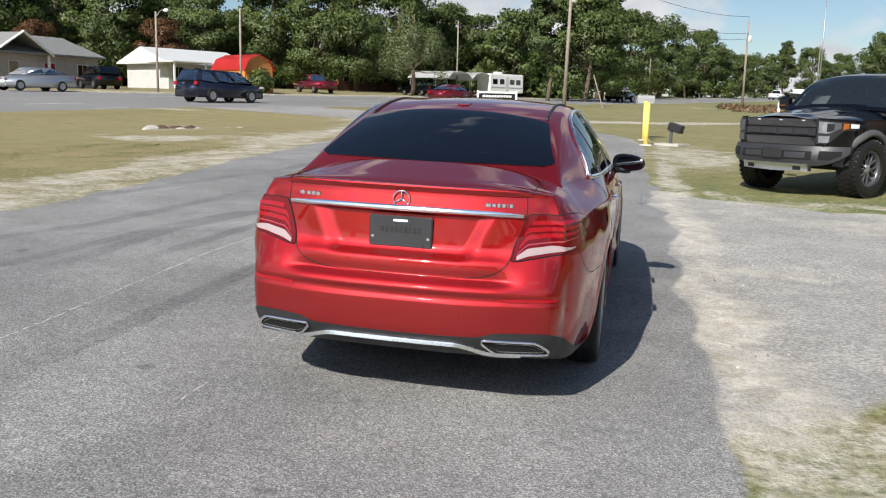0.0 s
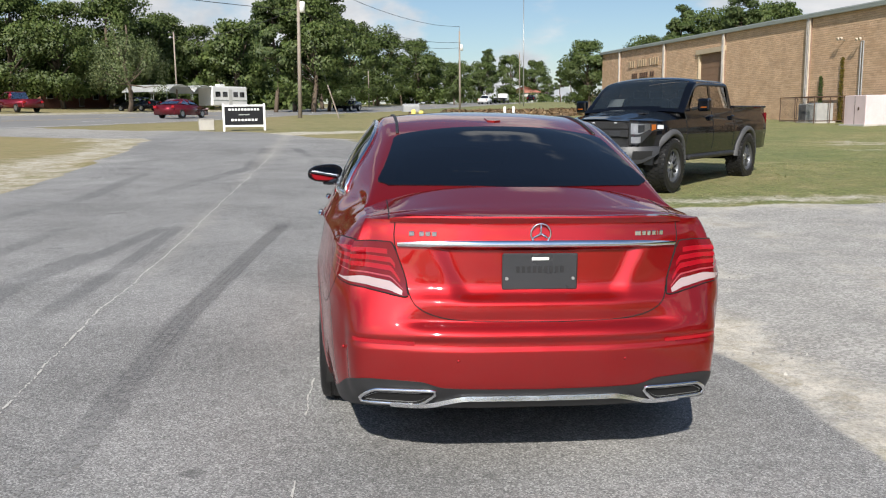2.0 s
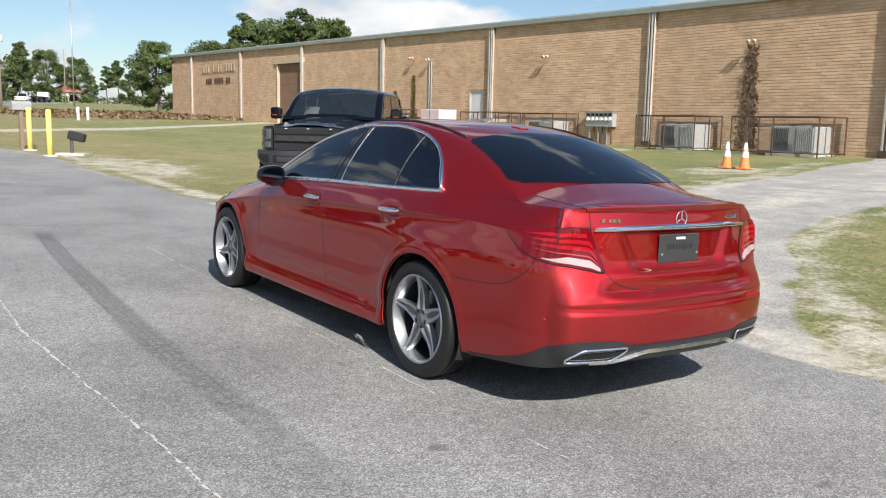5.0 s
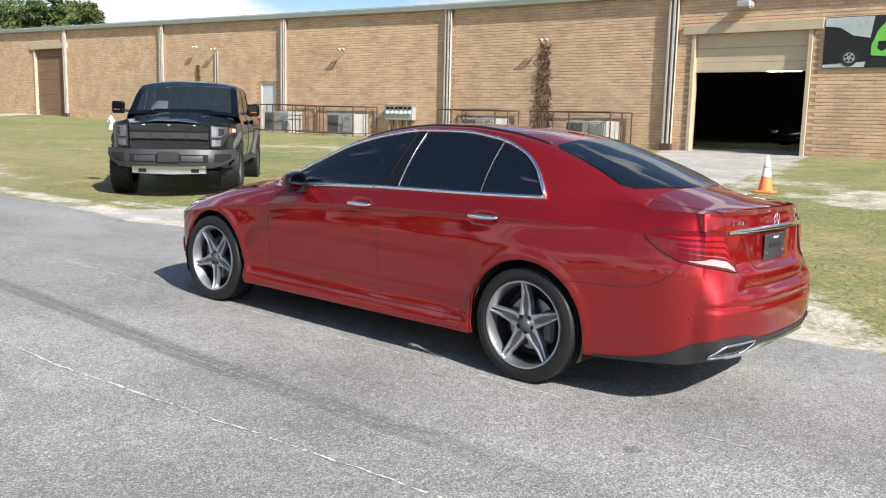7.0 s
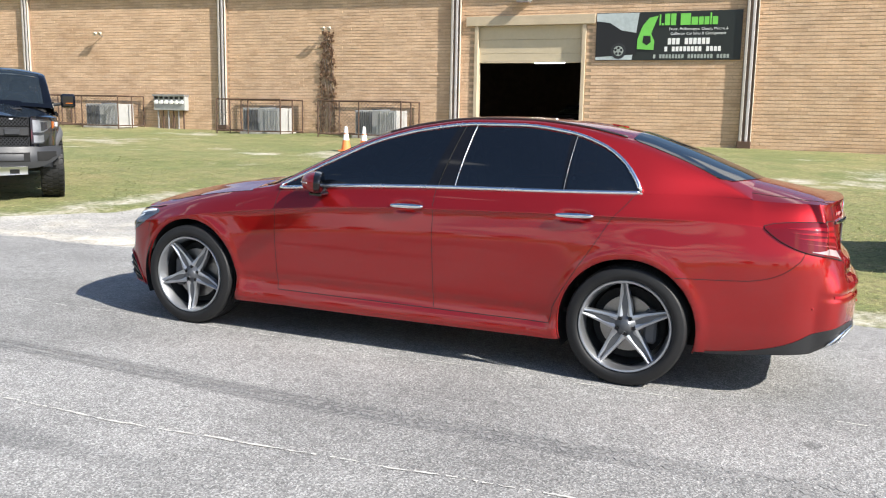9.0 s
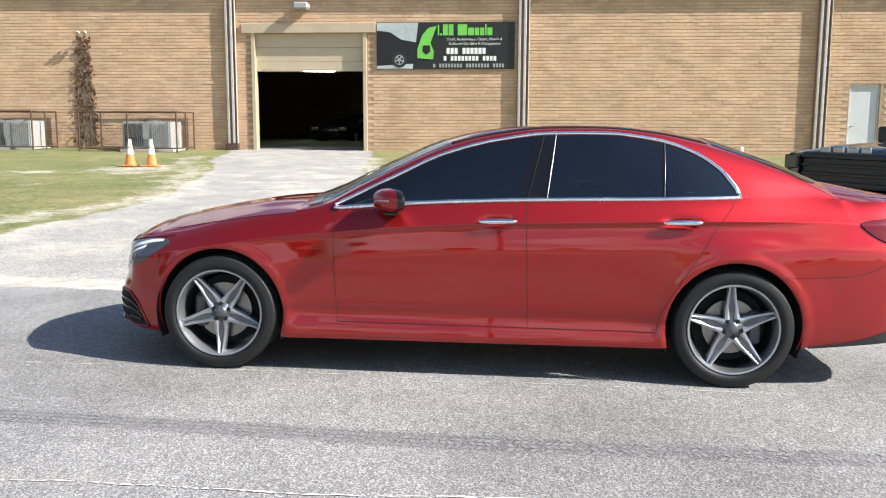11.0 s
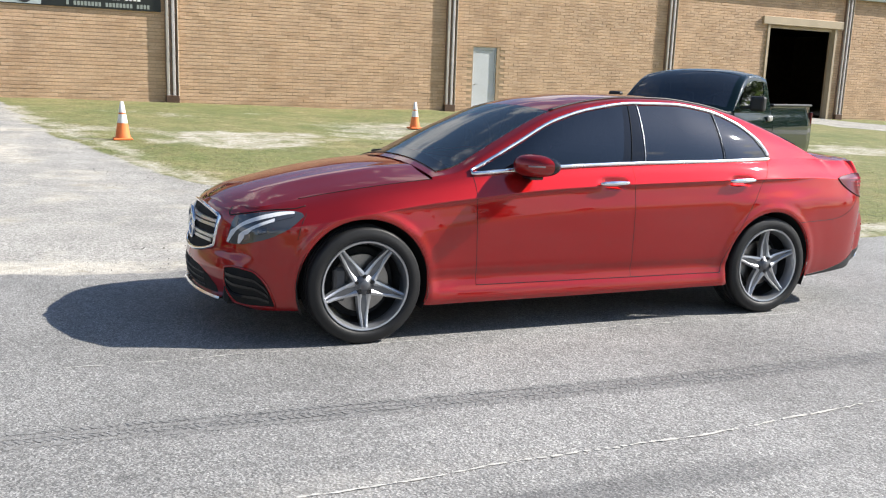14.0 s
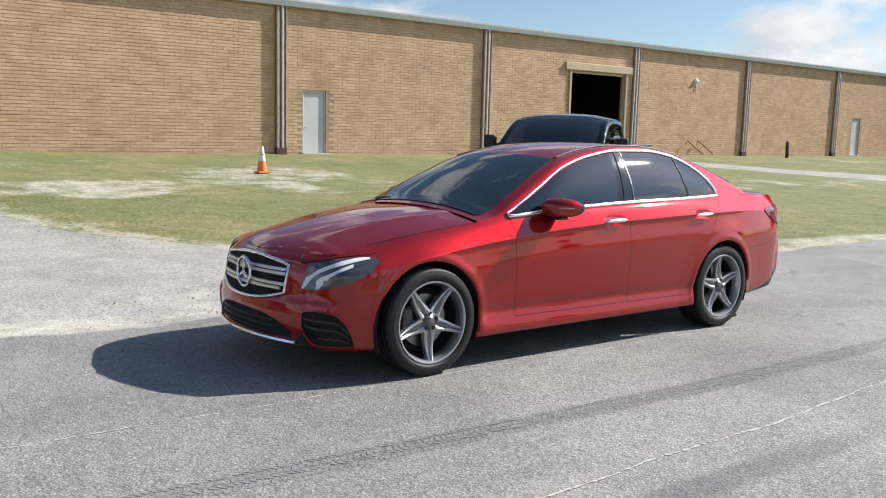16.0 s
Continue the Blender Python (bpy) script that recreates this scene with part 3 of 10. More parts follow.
    for pts, w in (([(-1.99, -2.86), (-1.98, -1.85), (-1.99, -1.09), (-1.98, 0.14), (-1.90, 1.82), (-1.82, 3.4), (-1.68, 5.29)], 0.10), ([(-3.40, -1.2), (-3.59, 1.4), (-3.35, 2.9), (-3.10, 5.0)], 0.11),
                   ([(-3.0, -0.5), (-2.94, 2.8), (-2.97, 5.1)], 0.09), ([(-4.8, -1.0), (-4.7, 0.4), (-4.4, 1.5), (-4.30, 5.0)], 0.12),
                   ([(-4.2, -1.8), (-3.84, -0.6), (-3.7, 1.7), (-3.45, 3.2)], 0.10), ([(-4.2, 8), (-3.2, 14), (-3.6, 22)], 0.2), ([(-1.2, 10), (-1.8, 16), (-2.8, 22)], 0.18), ([(-6.0, 2), (-5.0, 8), (-5.2, 14)], 0.15)):
        cx = np.interp(y, [p[1] for p in pts], [p[0] for p in pts])
        inside = np.clip((y - pts[0][1]) / 1.5, 0, 1) * np.clip((pts[-1][1] - y) / 0.3, 0, 1)
        skid = np.maximum(skid, band(x - cx, 0.8 * w, 0.03) * inside * np.clip(0.75 + 0.8 * n1, 0, 1))
    dust = np.clip(0.55 * right + 0.35 * band(x + 2.52 + 0.04 * y, 0.02, 0.4) + 0.4 * (1 - left) + 0.3 * smoothstep(4, 20, y) + 0.5 * n2, 0, 1)
    # sun-dried grass along the lane's far side and round the posts
    straw = np.clip(0.9 * smoothstep(-4.0, -7.0, x) * (1 - 0.6 * smoothstep(14, 34, y)) + 0.55 * smoothstep(7, 12, y) * (1 - smoothstep(5, 9, x)), 0, 1)
    return {"asphalt": asphalt, "gravel": gravel, "sand": sand, "road": road, "skid": skid, "dust": dust, "straw": straw}


def axis(stops):
    """Grid lines: from, to and step of each stretch."""
    out = [stops[0][0]]
    for a, b, s in stops:
        out += list(np.linspace(a, b, max(2, int(round((b - a) / s)) + 1))[1:])
    return np.array(out)


def build_ground():
    xs = axis([(-900, -160, 60), (-160, -40, 6), (-40, -8, 0.8), (-8, -5.2, 0.1), (-5.2, -1.3, 0.04), (-1.3, 4, 0.1), (4, 26, 0.22), (26, 60, 3), (60, 900, 70)])
    ys = axis([(-400, -60, 34), (-60, -12, 0.8), (-12, 10, 0.12), (10, 36, 0.3), (36, 70, 0.8), (70, 200, 5), (200, 1500, 90)])
    X, Y = np.meshgrid(xs, ys, indexing="xy")
    L = ground_layers(X, Y)
    rough_ground = 1 - np.clip(L["asphalt"] + L["road"], 0, 1)
    Z = ground_z(X, Y) + rough_ground * (0.035 * lumps(X, Y, 0.9, 21) + 0.05 * lumps(X, Y, 4.0, 22)) * (np.abs(X) < 60)
    Z = np.where((np.abs(X) < 8) & (Y < 10) & (L["asphalt"] > 0.5), ground_z(X, Y), Z)
    # shallow ditch across the field by the road
    Z = Z - 0.25 * band(X + 16 - 0.3 * (Y - 25), 1.0, 5.0) * np.clip((30 - Y) / 6, 0, 1) * (X < -7)
    nx, ny = len(xs), len(ys)
    idx = np.arange(nx * ny).reshape(ny, nx)
    quads = np.stack([idx[:-1, :-1], idx[:-1, 1:], idx[1:, 1:], idx[1:, :-1]], -1).reshape(-1, 4)
    me = bpy.data.meshes.new("ground")
    me.vertices.add(nx * ny)
    me.vertices.foreach_set("co", np.stack([X, Y, Z], -1).ravel())
    me.loops.add(quads.size)
    me.loops.foreach_set("vertex_index", quads.ravel())
    me.polygons.add(len(quads))
    me.polygons.foreach_set("loop_start", np.arange(0, quads.size, 4))
    me.update(calc_edges=True)
    for key, v in L.items():
        at = me.attributes.new(key, "FLOAT", "POINT")
        at.data.foreach_set("value", np.ascontiguousarray(v, dtype=np.float32).ravel())
    ob = link("ground", me, M["ground"], None, "", True)
    return tagged(ob, "worn grey asphalt lot between dry grass, sand and gravel", "ground", "", "structure")


ground = build_ground()

# ---- long brick building ----
WALL_X, BEND = 25.3, 20.5
BEND_TURN = radians(2.6)
WALL_END, WALL_START = 77.5, -66.0
PILASTERS = (-60.9, -50.9, -40.8, -30.9, -20.8, -10.65, -0.5, 9.95, 20.5, 31.0, 41.3, 51.7, 62.0, 72.4)


def wall_at(s, out=0.0, z=0.0):
    """A point on the wall: s metres along it (south to north), out towards the lot, at height z."""
    if s <= BEND:
        return Vector((WALL_X - out, s, z))
    d = Vector((-math.sin(BEND_TURN), math.cos(BEND_TURN), 0))
    return Vector((WALL_X, BEND, z)) + d * (s - BEND) + Vector((-math.cos(BEND_TURN), -math.sin(BEND_TURN), 0)) * out


def wall_pose(s, out=0.0, z=0.0):
    """Axes on the wall: x along it to the south (to the right as seen from the lot), y out of it, z up."""
    turn = 0.0 if s <= BEND else BEND_TURN
    return Matrix.Translation(wall_at(s, out, z)) @ Matrix.Rotation(math.pi / 2 + turn, 4, "Z") @ Matrix.Diagonal((-1, 1, 1, 1))


def wall_frame(s, out=0.0, z=0.0):
    """As wall_pose but right-handed: x to the north, y out towards the lot."""
    turn = 0.0 if s <= BEND else BEND_TURN
    return Matrix.Translation(wall_at(s, out, z)) @ Matrix.Rotation(math.pi / 2 + turn, 4, "Z")


def eave_z(s):
    return 6.12 + 0.0135 * max(s, 0.0)


def foot_z(s):
    p = wall_at(s, 0.1)
    return gz(p.x, p.y)


# openings: south end, north end, foot, head, recess depth
OPENINGS = [(5.15, 9.08, None, 4.72), (-30.2, -26.25, None, 4.6), (-12.66, -11.64, None, 2.9), (31.75, 32.85, None, 3.2), (51.9, 55.6, None, 5.55), (-54.4, -53.3, None, 3.0)]


def in_opening(s0, s1, z0, z1, grow=0.0):
    for a, b, _, h in OPENINGS:
        if s1 > a - grow and s0 < b + grow and z0 < h + grow:
            return True
    return False


def build_wall():
    """The wall as a run of panels with openings through it, 0.3 m thick."""
    bm = bmesh.new()
    cuts = sorted({WALL_START, WALL_END, BEND, *[v for o in OPENINGS for v in o[:2]]})
    for a, b in zip(cuts, cuts[1:]):
        head = None
        for o in OPENINGS:
            if o[0] <= a and b <= o[1]:
                head = o[3]
        lo = head if head else -0.5
        v = []
        for s in (a, b):
            for z in (lo, eave_z(s)):
                for out in (0.0, -0.3):
                    p = wall_at(s if s != BEND else (BEND if s == b else BEND), out, z)
                    v.append(bm.verts.new(p))
        a0, a1, a2, a3, b0, b1, b2, b3 = v
        for f in ((a0, b0, b2, a2), (a1, a3, b3, b1), (a0, a1, b1, b0), (a2, b2, b3, a3), (a0, a2, a3, a1), (b0, b1, b3, b2)):
            bm.faces.new(f)
    # north gable wall and the rest of the shell
    n0, n1 = wall_at(WALL_END, 0.0), wall_at(WALL_END, -38.0)
    s0, s1 = wall_at(WALL_START, 0.0), wall_at(WALL_START, -38.0)
    for p, q in ((n0, n1), (s0, s1), (n1, s1)):
        hp, hq = (eave_z(WALL_END if e.y > 0 else WALL_START) + (1.2 if e in (n1, s1) else 0.0) for e in (p, q))
        v = [bm.verts.new((p.x, p.y, -0.5)), bm.verts.new((q.x, q.y, -0.5)), bm.verts.new((q.x, q.y, hq)), bm.verts.new((p.x, p.y, hp))]
        bm.faces.new(v)
    ob = part("wall_west", bm, M["mortar"])
    return tagged(ob, "long tan brick wall of a single-storey warehouse", "wall", "", "structure")


wall_west = build_wall()

# courses of brick, each brick proud of the joint
ROW, LONG = 0.115, 0.40


def brick_rows():
    rng = np.random.RandomState(4)
    near, rest = [], []
    for r in range(0, 64):
        z0 = 0.28 + r * ROW
        s = WALL_START + (0.2 if r % 2 else 0.0)
        while s < WALL_END - 0.02:
            s1 = min(s + LONG, WALL_END)
            if z0 + ROW < eave_z(s) - 0.02 and z0 > foot_z(s) - 0.15 and not in_opening(s, s1, z0, z0 + ROW) and not (s < BEND < s1):
                near.append((s, s1, z0)) if (3.0 <= z0 < 4.1 and -0.5 <= s < 4.8) or (0.4 < z0 < 2.0 and -6 <= s < 4.8) else rest.append((s, s1, z0))
            s += LONG
    return near, rest, rng


def joined_bricks(cells, rng, name):
    verts, faces = [], []
    for s, s1, z0 in cells:
        g, c, gs = 0.0075, 0.005, 0.0022
        out = 0.004 + 0.008 * rng.rand() + (0.006 if rng.rand() < 0.05 else 0)
        b = len(verts)
        for o, k in ((-0.004, 0.0), (out, c)):
            for ss, zz in ((s + gs + k * 0.4, z0 + g + k), (s1 - gs - k * 0.4, z0 + g + k), (s1 - gs - k * 0.4, z0 + ROW - g - k), (s + gs + k * 0.4, z0 + ROW - g - k)):
                verts.append(wall_at(ss, o, zz))
        faces += [(b + 4, b + 5, b + 6, b + 7)] + [(b + i, b + (i + 1) % 4, b + 4 + (i + 1) % 4, b + 4 + i) for i in range(4)]
    ob = from_arrays(name, verts, [f[::-1] for f in faces], M["brick"], wall_west, "tan bricks in running bond")
    return tagged(ob, "", "", "", "stuff")


near_cells, rest_cells, brick_rng = brick_rows()
joined_bricks(rest_cells + near_cells[300:], brick_rng, "brick_courses")


def rain_pipes(s):
    """A steel column with two downpipes in front of the wall."""
    f = foot_z(s)
    h = eave_z(s)
    thing = empty("pilaster", wall_frame(s, 0.0, f))
    h -= f
    bm = bmesh.new()
    box(bm, 0.0, 0.05, h / 2 - 0.05, 0.40, 0.10, h, 0.012)
    part("column", bm, M["pipe_brown"], thing)
    for x, w, d, m in ((0.13, 0.10, 0.07, "pipe_grey"), (-0.06, 0.10, 0.085, "pipe_white"), (-0.20, 0.035, 0.095, "pipe_pale")):
        bm = bmesh.new()
        box(bm, x, 0.09 + d / 2, h / 2 + 0.05, w, d, h - 0.30, 0.02, None, 2)
        part("downpipe", bm, M[m], thing)
    bm = bmesh.new()
    box(bm, 0.0, 0.11, 0.10, 0.44, 0.18, 0.30, 0.015)
    part("kick_plate", bm, M["rust"], thing, "rusty dark plate at the foot")
    return tagged(thing, "brown steel column with pale and grey downpipes on the wall", "downpipe", "columns along the wall")


for s in PILASTERS:
    rain_pipes(s)


def roof_and_eave():
    bm = bmesh.new()
    stations = [WALL_START - 0.3, -30.0, 0.0, BEND, 45.0, WALL_END + 0.3]
    for a, b in zip(stations, stations[1:]):
        # shallow roof sheet
        q = [wall_at(a, 0.15, eave_z(a) + 0.02), wall_at(b, 0.15, eave_z(b) + 0.02), wall_at(b, -38, eave_z(b) + 1.2), wall_at(a, -38, eave_z(a) + 1.2)]
        top = [bm.verts.new(p + Vector((0, 0, 0.10))) for p in q]
        low = [bm.verts.new(p) for p in q]
        bm.faces.new(top)
        bm.faces.new(low[::-1])
        for i in range(4):
            bm.faces.new((low[i], low[(i + 1) % 4], top[(i + 1) % 4], top[i]))
    ob = part("roof", bm, M["eave"])
    tagged(ob, "low-pitched grey metal roof with a thin eave", "roof", "", "structure")
    for a, b in zip(stations, stations[1:]):
        g = empty("gutter")
        bm = bmesh.new()
        vs = []
        for s in (a, b):
            for out, dz in ((0.13, -0.16), (0.22, -0.14), (0.24, 0.06), (0.13, 0.10)):
                vs.append(bm.verts.new(wall_at(s, out, eave_z(s) + dz)))
        for i in range(4):
            bm.faces.new((vs[i], vs[(i + 1) % 4], vs[4 + (i + 1) % 4], vs[4 + i]))
        bm.faces.new(vs[:4])
        bm.faces.new(vs[4:])
        part("trough", bm, M["eave"], g)
        tagged(g, "grey green metal gutter along the eave", "gutter", "eave gutters")


roof_and_eave()


def big_door(s0, s1, head, shut, name, label):
    """Steel frame, roller door shut down to a height, dark hall behind."""
    mid, w = (s0 + s1) / 2, s1 - s0
    f = foot_z(mid)
    thing = empty(name, wall_frame(mid, 0.0, f))
    hh = head - f
    bm = bmesh.new()
    box(bm, 0, 0.06, hh + 0.16, w + 0.9, 0.12, 0.34, 0.01)
    part("lintel", bm, M["tan_trim"], thing, "tan steel beam over the opening")
    for x in (-w / 2 - 0.06, w / 2 + 0.06):
        bm = bmesh.new()
        box(bm, x, -0.06, hh / 2 - 0.1, 0.14, 0.26, hh + 0.2, 0.01)
        part("jamb", bm, M["tan_trim"], thing)
    z = hh
    k = 0
    while z > shut - f + 0.02:
        step = min(0.5, z - (shut - f))
        bm = bmesh.new()
        box(bm, 0, -0.16, z - step / 2, w, 0.05, step - 0.008, 0.006)
        part("door_panel", bm, M["brown_door"] if name == "door_3" else M["tan_metal"], thing)
        z -= step
        k += 1
        if k > 12:
            break
    if shut > f + 0.3:
        bm = bmesh.new()
        box(bm, w * 0.12, -0.125, shut - f + 0.05, w * 0.62, 0.02, 0.10, 0.004)
        part("bottom_rail", bm, M["tan_trim"], thing, "pale bottom seal")
    return tagged(thing, label, "garage door", "", "structure")


big_door(5.15, 9.08, 4.72, 3.38, "door_1", "half-raised tan sectional garage door over a dark hall")
big_door(-30.2, -26.25, 4.6, 4.45, "door_2", "wide open loading door in a brick wall")
big_door(51.9, 55.6, 5.55, 1.0, "door_3", "closed brown loading door with a tan frame")


def hall():
    """The unlit workshop behind the open doors."""
    bm = bmesh.new()
    x0, x1, y0, y1, z0, z1 = 25.62, 62.0, -64.0, 40.0, 0.60, 6.0
    v = [bm.verts.new(p) for p in ((x0, y0, z0), (x1, y0, z0), (x1, y1, z0), (x0, y1, z0))]
    bm.faces.new(v)
    ob = part("floor", bm, M["inside"])
    tagged(ob, "dark concrete workshop floor behind the doors", "floor", "", "structure")


hall()


def steel_door(s0, s1, head, name):
    mid, w = (s0 + s1) / 2, s1 - s0
    f = foot_z(mid) + 0.05
    thing = empty(name, wall_frame(mid, 0.0, f))
    h = head - f
    bm = bmesh.new()
    for x in (-w / 2 + 0.03, w / 2 - 0.03):
        box(bm, x, -0.11, h / 2, 0.06, 0.12, h, 0.004)
    box(bm, 0, -0.11, h - 0.05, w - 0.12, 0.12, 0.10, 0.004)
    part("door_frame", bm, M["metal_door"], thing)
    bm = bmesh.new()
    box(bm, 0, -0.098, h / 2 - 0.05, w - 0.13, 0.045, h - 0.11, 0.004)
    leaf = part("door_leaf", bm, M["metal_door"], thing)
    bm = bmesh.new()
    rod(bm, (w / 2 - 0.14, -0.09, 1.0), (w / 2 - 0.14, -0.02, 1.0), 0.02)
    box(bm, w / 2 - 0.18, -0.02, 1.0, 0.12, 0.02, 0.025, 0.005)
    part("door_handle", bm, M["steel"], leaf)
    bm = bmesh.new()
    box(bm, 0, 0.12, -0.06, w + 0.3, 0.5, 0.12, 0.01)
    part("threshold", bm, M["concrete"], thing)
    return tagged(thing, "closed pale grey steel door in the brick wall", "door", "", "structure")


steel_door(-12.66, -11.64, 2.9, "door_4")
steel_door(31.75, 32.85, 3.2, "door_5")
steel_door(-54.4, -53.3, 3.0, "door_6")


def tube_light(x, y, z):
    l = empty("strip_light", Matrix.Translation((x, y, z)))
    bm = bmesh.new()
    box(bm, 0, 0, 0.05, 0.25, 1.5, 0.08, 0.01)
    part("housing", bm, M["white"], l)
    bm = bmesh.new()
    rod(bm, (0, -0.7, 0), (0, 0.7, 0), 0.03, 0.03, 8)
    part("tube", bm, M["glow"], l, "lit fluorescent tube")
    return tagged(l, "lit strip light hanging in the workshop", "lamp", "workshop strip lights")


def glow_material():
    k = Mat("fluorescent tube", 0.5)
    k.b.inputs["Emission Color"].default_value = (0.9, 0.95, 1.0, 1)
    k.b.inputs["Emission Strength"].default_value = 45.0
    return k.m


M["glow"] = glow_material()
for x, y, z in ((33.5, 8.6, 3.9), (33.0, -31.5, 4.2), (40.0, -34.0, 4.2)):
    tube_light(x, y, z)

# ---- red saloon: surfaces ----
CAR_FRAME = Matrix(((1, 0, 0.020, 0), (0, 1, -0.012, 0), (-0.020, 0.012, 1, 0), (0, 0, 0, 1)))


def spline(pts, n):
    """A smooth curve through points, n samples evenly spaced along it."""
    p = np.array(pts, float)
    q = np.vstack([2 * p[0] - p[1], p, 2 * p[-1] - p[-2]])
    out = []
    for i in range(len(p) - 1):
        a, b, c, d = q[i:i + 4]
        for t in np.linspace(0, 1, 40, endpoint=False):
            out.append(0.5 * (2 * b + (c - a) * t + (2 * a - 5 * b + 4 * c - d) * t * t + (3 * b - a - 3 * c + d) * t ** 3))
    out.append(p[-1])
    out = np.array(out)
    s = np.concatenate([[0], np.cumsum(np.linalg.norm(np.diff(out, axis=0), axis=1))])
    t = np.linspace(0, s[-1], n)
    return np.stack([np.interp(t, s, out[:, k]) for k in range(out.shape[1])], 1)


def curve1(pairs):
    """A smooth function through (x, y) pairs."""
    xs = np.array([p[0] for p in pairs], float)
    ys = np.array([p[1] for p in pairs], float)
    o = np.argsort(xs)
    xs, ys = xs[o], ys[o]
    m = np.zeros_like(ys)
    d = np.diff(ys) / np.diff(xs)
    m[1:-1] = np.where(d[:-1] * d[1:] > 0, 2 * d[:-1] * d[1:] / (d[:-1] + d[1:] + 1e-12), 0)
    m[0], m[-1] = d[0], d[-1]

    def f(v):
        v = np.clip(v, xs[0], xs[-1])
        i = np.clip(np.searchsorted(xs, v) - 1, 0, len(xs) - 2)
        h = xs[i + 1] - xs[i]
        t = (v - xs[i]) / h
        return (ys[i] * (1 + 2 * t) * (1 - t) ** 2 + m[i] * h * t * (1 - t) ** 2 + ys[i + 1] * t * t * (3 - 2 * t) + m[i + 1] * h * t * t * (t - 1))
    return f


PLAN = spline([(0, -2.61), (0.30, -2.60), (0.55, -2.555), (0.735, -2.488), (0.832, -2.352), (0.878, -2.12), (0.908, -1.8), (0.924, -1.4), (0.928, -0.8), (0.926, 0.0),
               (0.918, 0.8), (0.910, 1.3), (0.897, 1.6), (0.872, 1.83), (0.815, 2.01), (0.70, 2.135), (0.48, 2.235), (0.22, 2.295), (0, 2.31)], 900)
PLAN_S = np.concatenate([[0], np.cumsum(np.linalg.norm(np.diff(PLAN, axis=0), axis=1))])
PLAN_T = np.gradient(PLAN, axis=0)
PLAN_N = np.stack([PLAN_T[:, 1], -PLAN_T[:, 0]], 1)
PLAN_N /= np.linalg.norm(PLAN_N, axis=1)[:, None]
S_END = PLAN_S[-1]
S_MID = float(np.interp(0, PLAN[:, 1], PLAN_S))


def s_rear(x):
    half = PLAN_S < S_MID - 1.8
    return np.interp(x, PLAN[half, 0], PLAN_S[half])


def s_side(y):
    return np.interp(y, PLAN[:, 1], PLAN_S)


def s_front(x):
    half = PLAN_S > S_MID + 1.7
    return np.interp(-np.asarray(x, float), -PLAN[half, 0], PLAN_S[half])


def by_place(rear, sides, front):
    """A function of s from values at rear x, side y and front x."""
    pairs = [(float(s_rear(x)), v) for x, v in rear] + [(float(s_side(y)), v) for y, v in sides] + [(float(s_front(x)), v) for x, v in front]
    return curve1(pairs)


TOP_Z = by_place([(0, 1.062), (0.4, 1.060), (0.58, 1.054)], [(-2.2, 1.054), (-1.9, 1.066), (-1.5, 1.062), (-0.4, 1.03), (0.3, 0.995), (0.75, 0.952), (1.1, 0.915), (1.5, 0.858), (1.8, 0.805)],
                 [(0.76, 0.762), (0.6, 0.748), (0.3, 0.742), (0, 0.740)])
BOT_Z = by_place([(0, 0.305), (0.5, 0.30)], [(-2.3, 0.265), (-1.9, 0.235), (-1.0, 0.215), (1.0, 0.20), (1.9, 0.19)], [(0.6, 0.18), (0, 0.18)])
TOP_IN = by_place([(0, 0.10), (0.5, 0.095), (0.68, 0.095)], [(-2.2, 0.125), (-1.9, 0.15), (-1.5, 0.118), (-1.0, 0.092), (0.0, 0.08), (0.7, 0.085), (1.1, 0.125), (1.5, 0.17), (1.8, 0.20)],
                  [(0.76, 0.17), (0.5, 0.14), (0, 0.125)])
SIDE_LOW = curve1([(0.15, 0.06), (0.20, 0.026), (0.235, 0.014), (0.27, 0.018), (0.305, 0.027), (0.36, 0.036), (0.41, 0.024), (0.50, 0.017), (0.65, 0.007), (0.80, 0.0), (1.2, 0.0)])
SIDE_END = curve1([(0.15, 0.10), (0.22, 0.062), (0.30, 0.036), (0.40, 0.020), (0.55, 0.010), (0.70, 0.003), (0.80, 0.0), (1.2, 0.0)])
SIDE_UP = curve1([(0.0, 1.0), (0.02, 0.76), (0.05, 0.50), (0.09, 0.25), (0.115, 0.10), (0.125, 0.05), (0.20, 0.02), (0.28, 0.0), (1.2, 0.0)])
# hollow under the shoulder crease
SIDE_UNDER = curve1([(0.0, 0.0), (0.123, 0.0), (0.134, 0.010), (0.15, 0.0125), (0.20, 0.009), (0.30, 0.0), (1.2, 0.0)])
REAR_IN = curve1([(0.2, 0.13), (0.27, 0.07), (0.32, 0.010), (0.40, -0.034), (0.45, -0.040), (0.555, -0.045), (0.562, -0.041), (0.568, -0.036), (0.592, -0.035), (0.598, -0.042), (0.604, -0.042),
                  (0.612, -0.044), (0.628, -0.036), (0.640, -0.024), (0.650, -0.008), (0.657, 0.006), (0.665, 0.010), (0.70, 0.008), (0.735, 0.012), (0.748, 0.020), (0.765, 0.036), (0.80, 0.054),
                  (0.90, 0.062), (0.95, 0.066), (0.99, 0.074), (1.04, 0.086), (1.065, 0.088), (1.09, 0.10)])
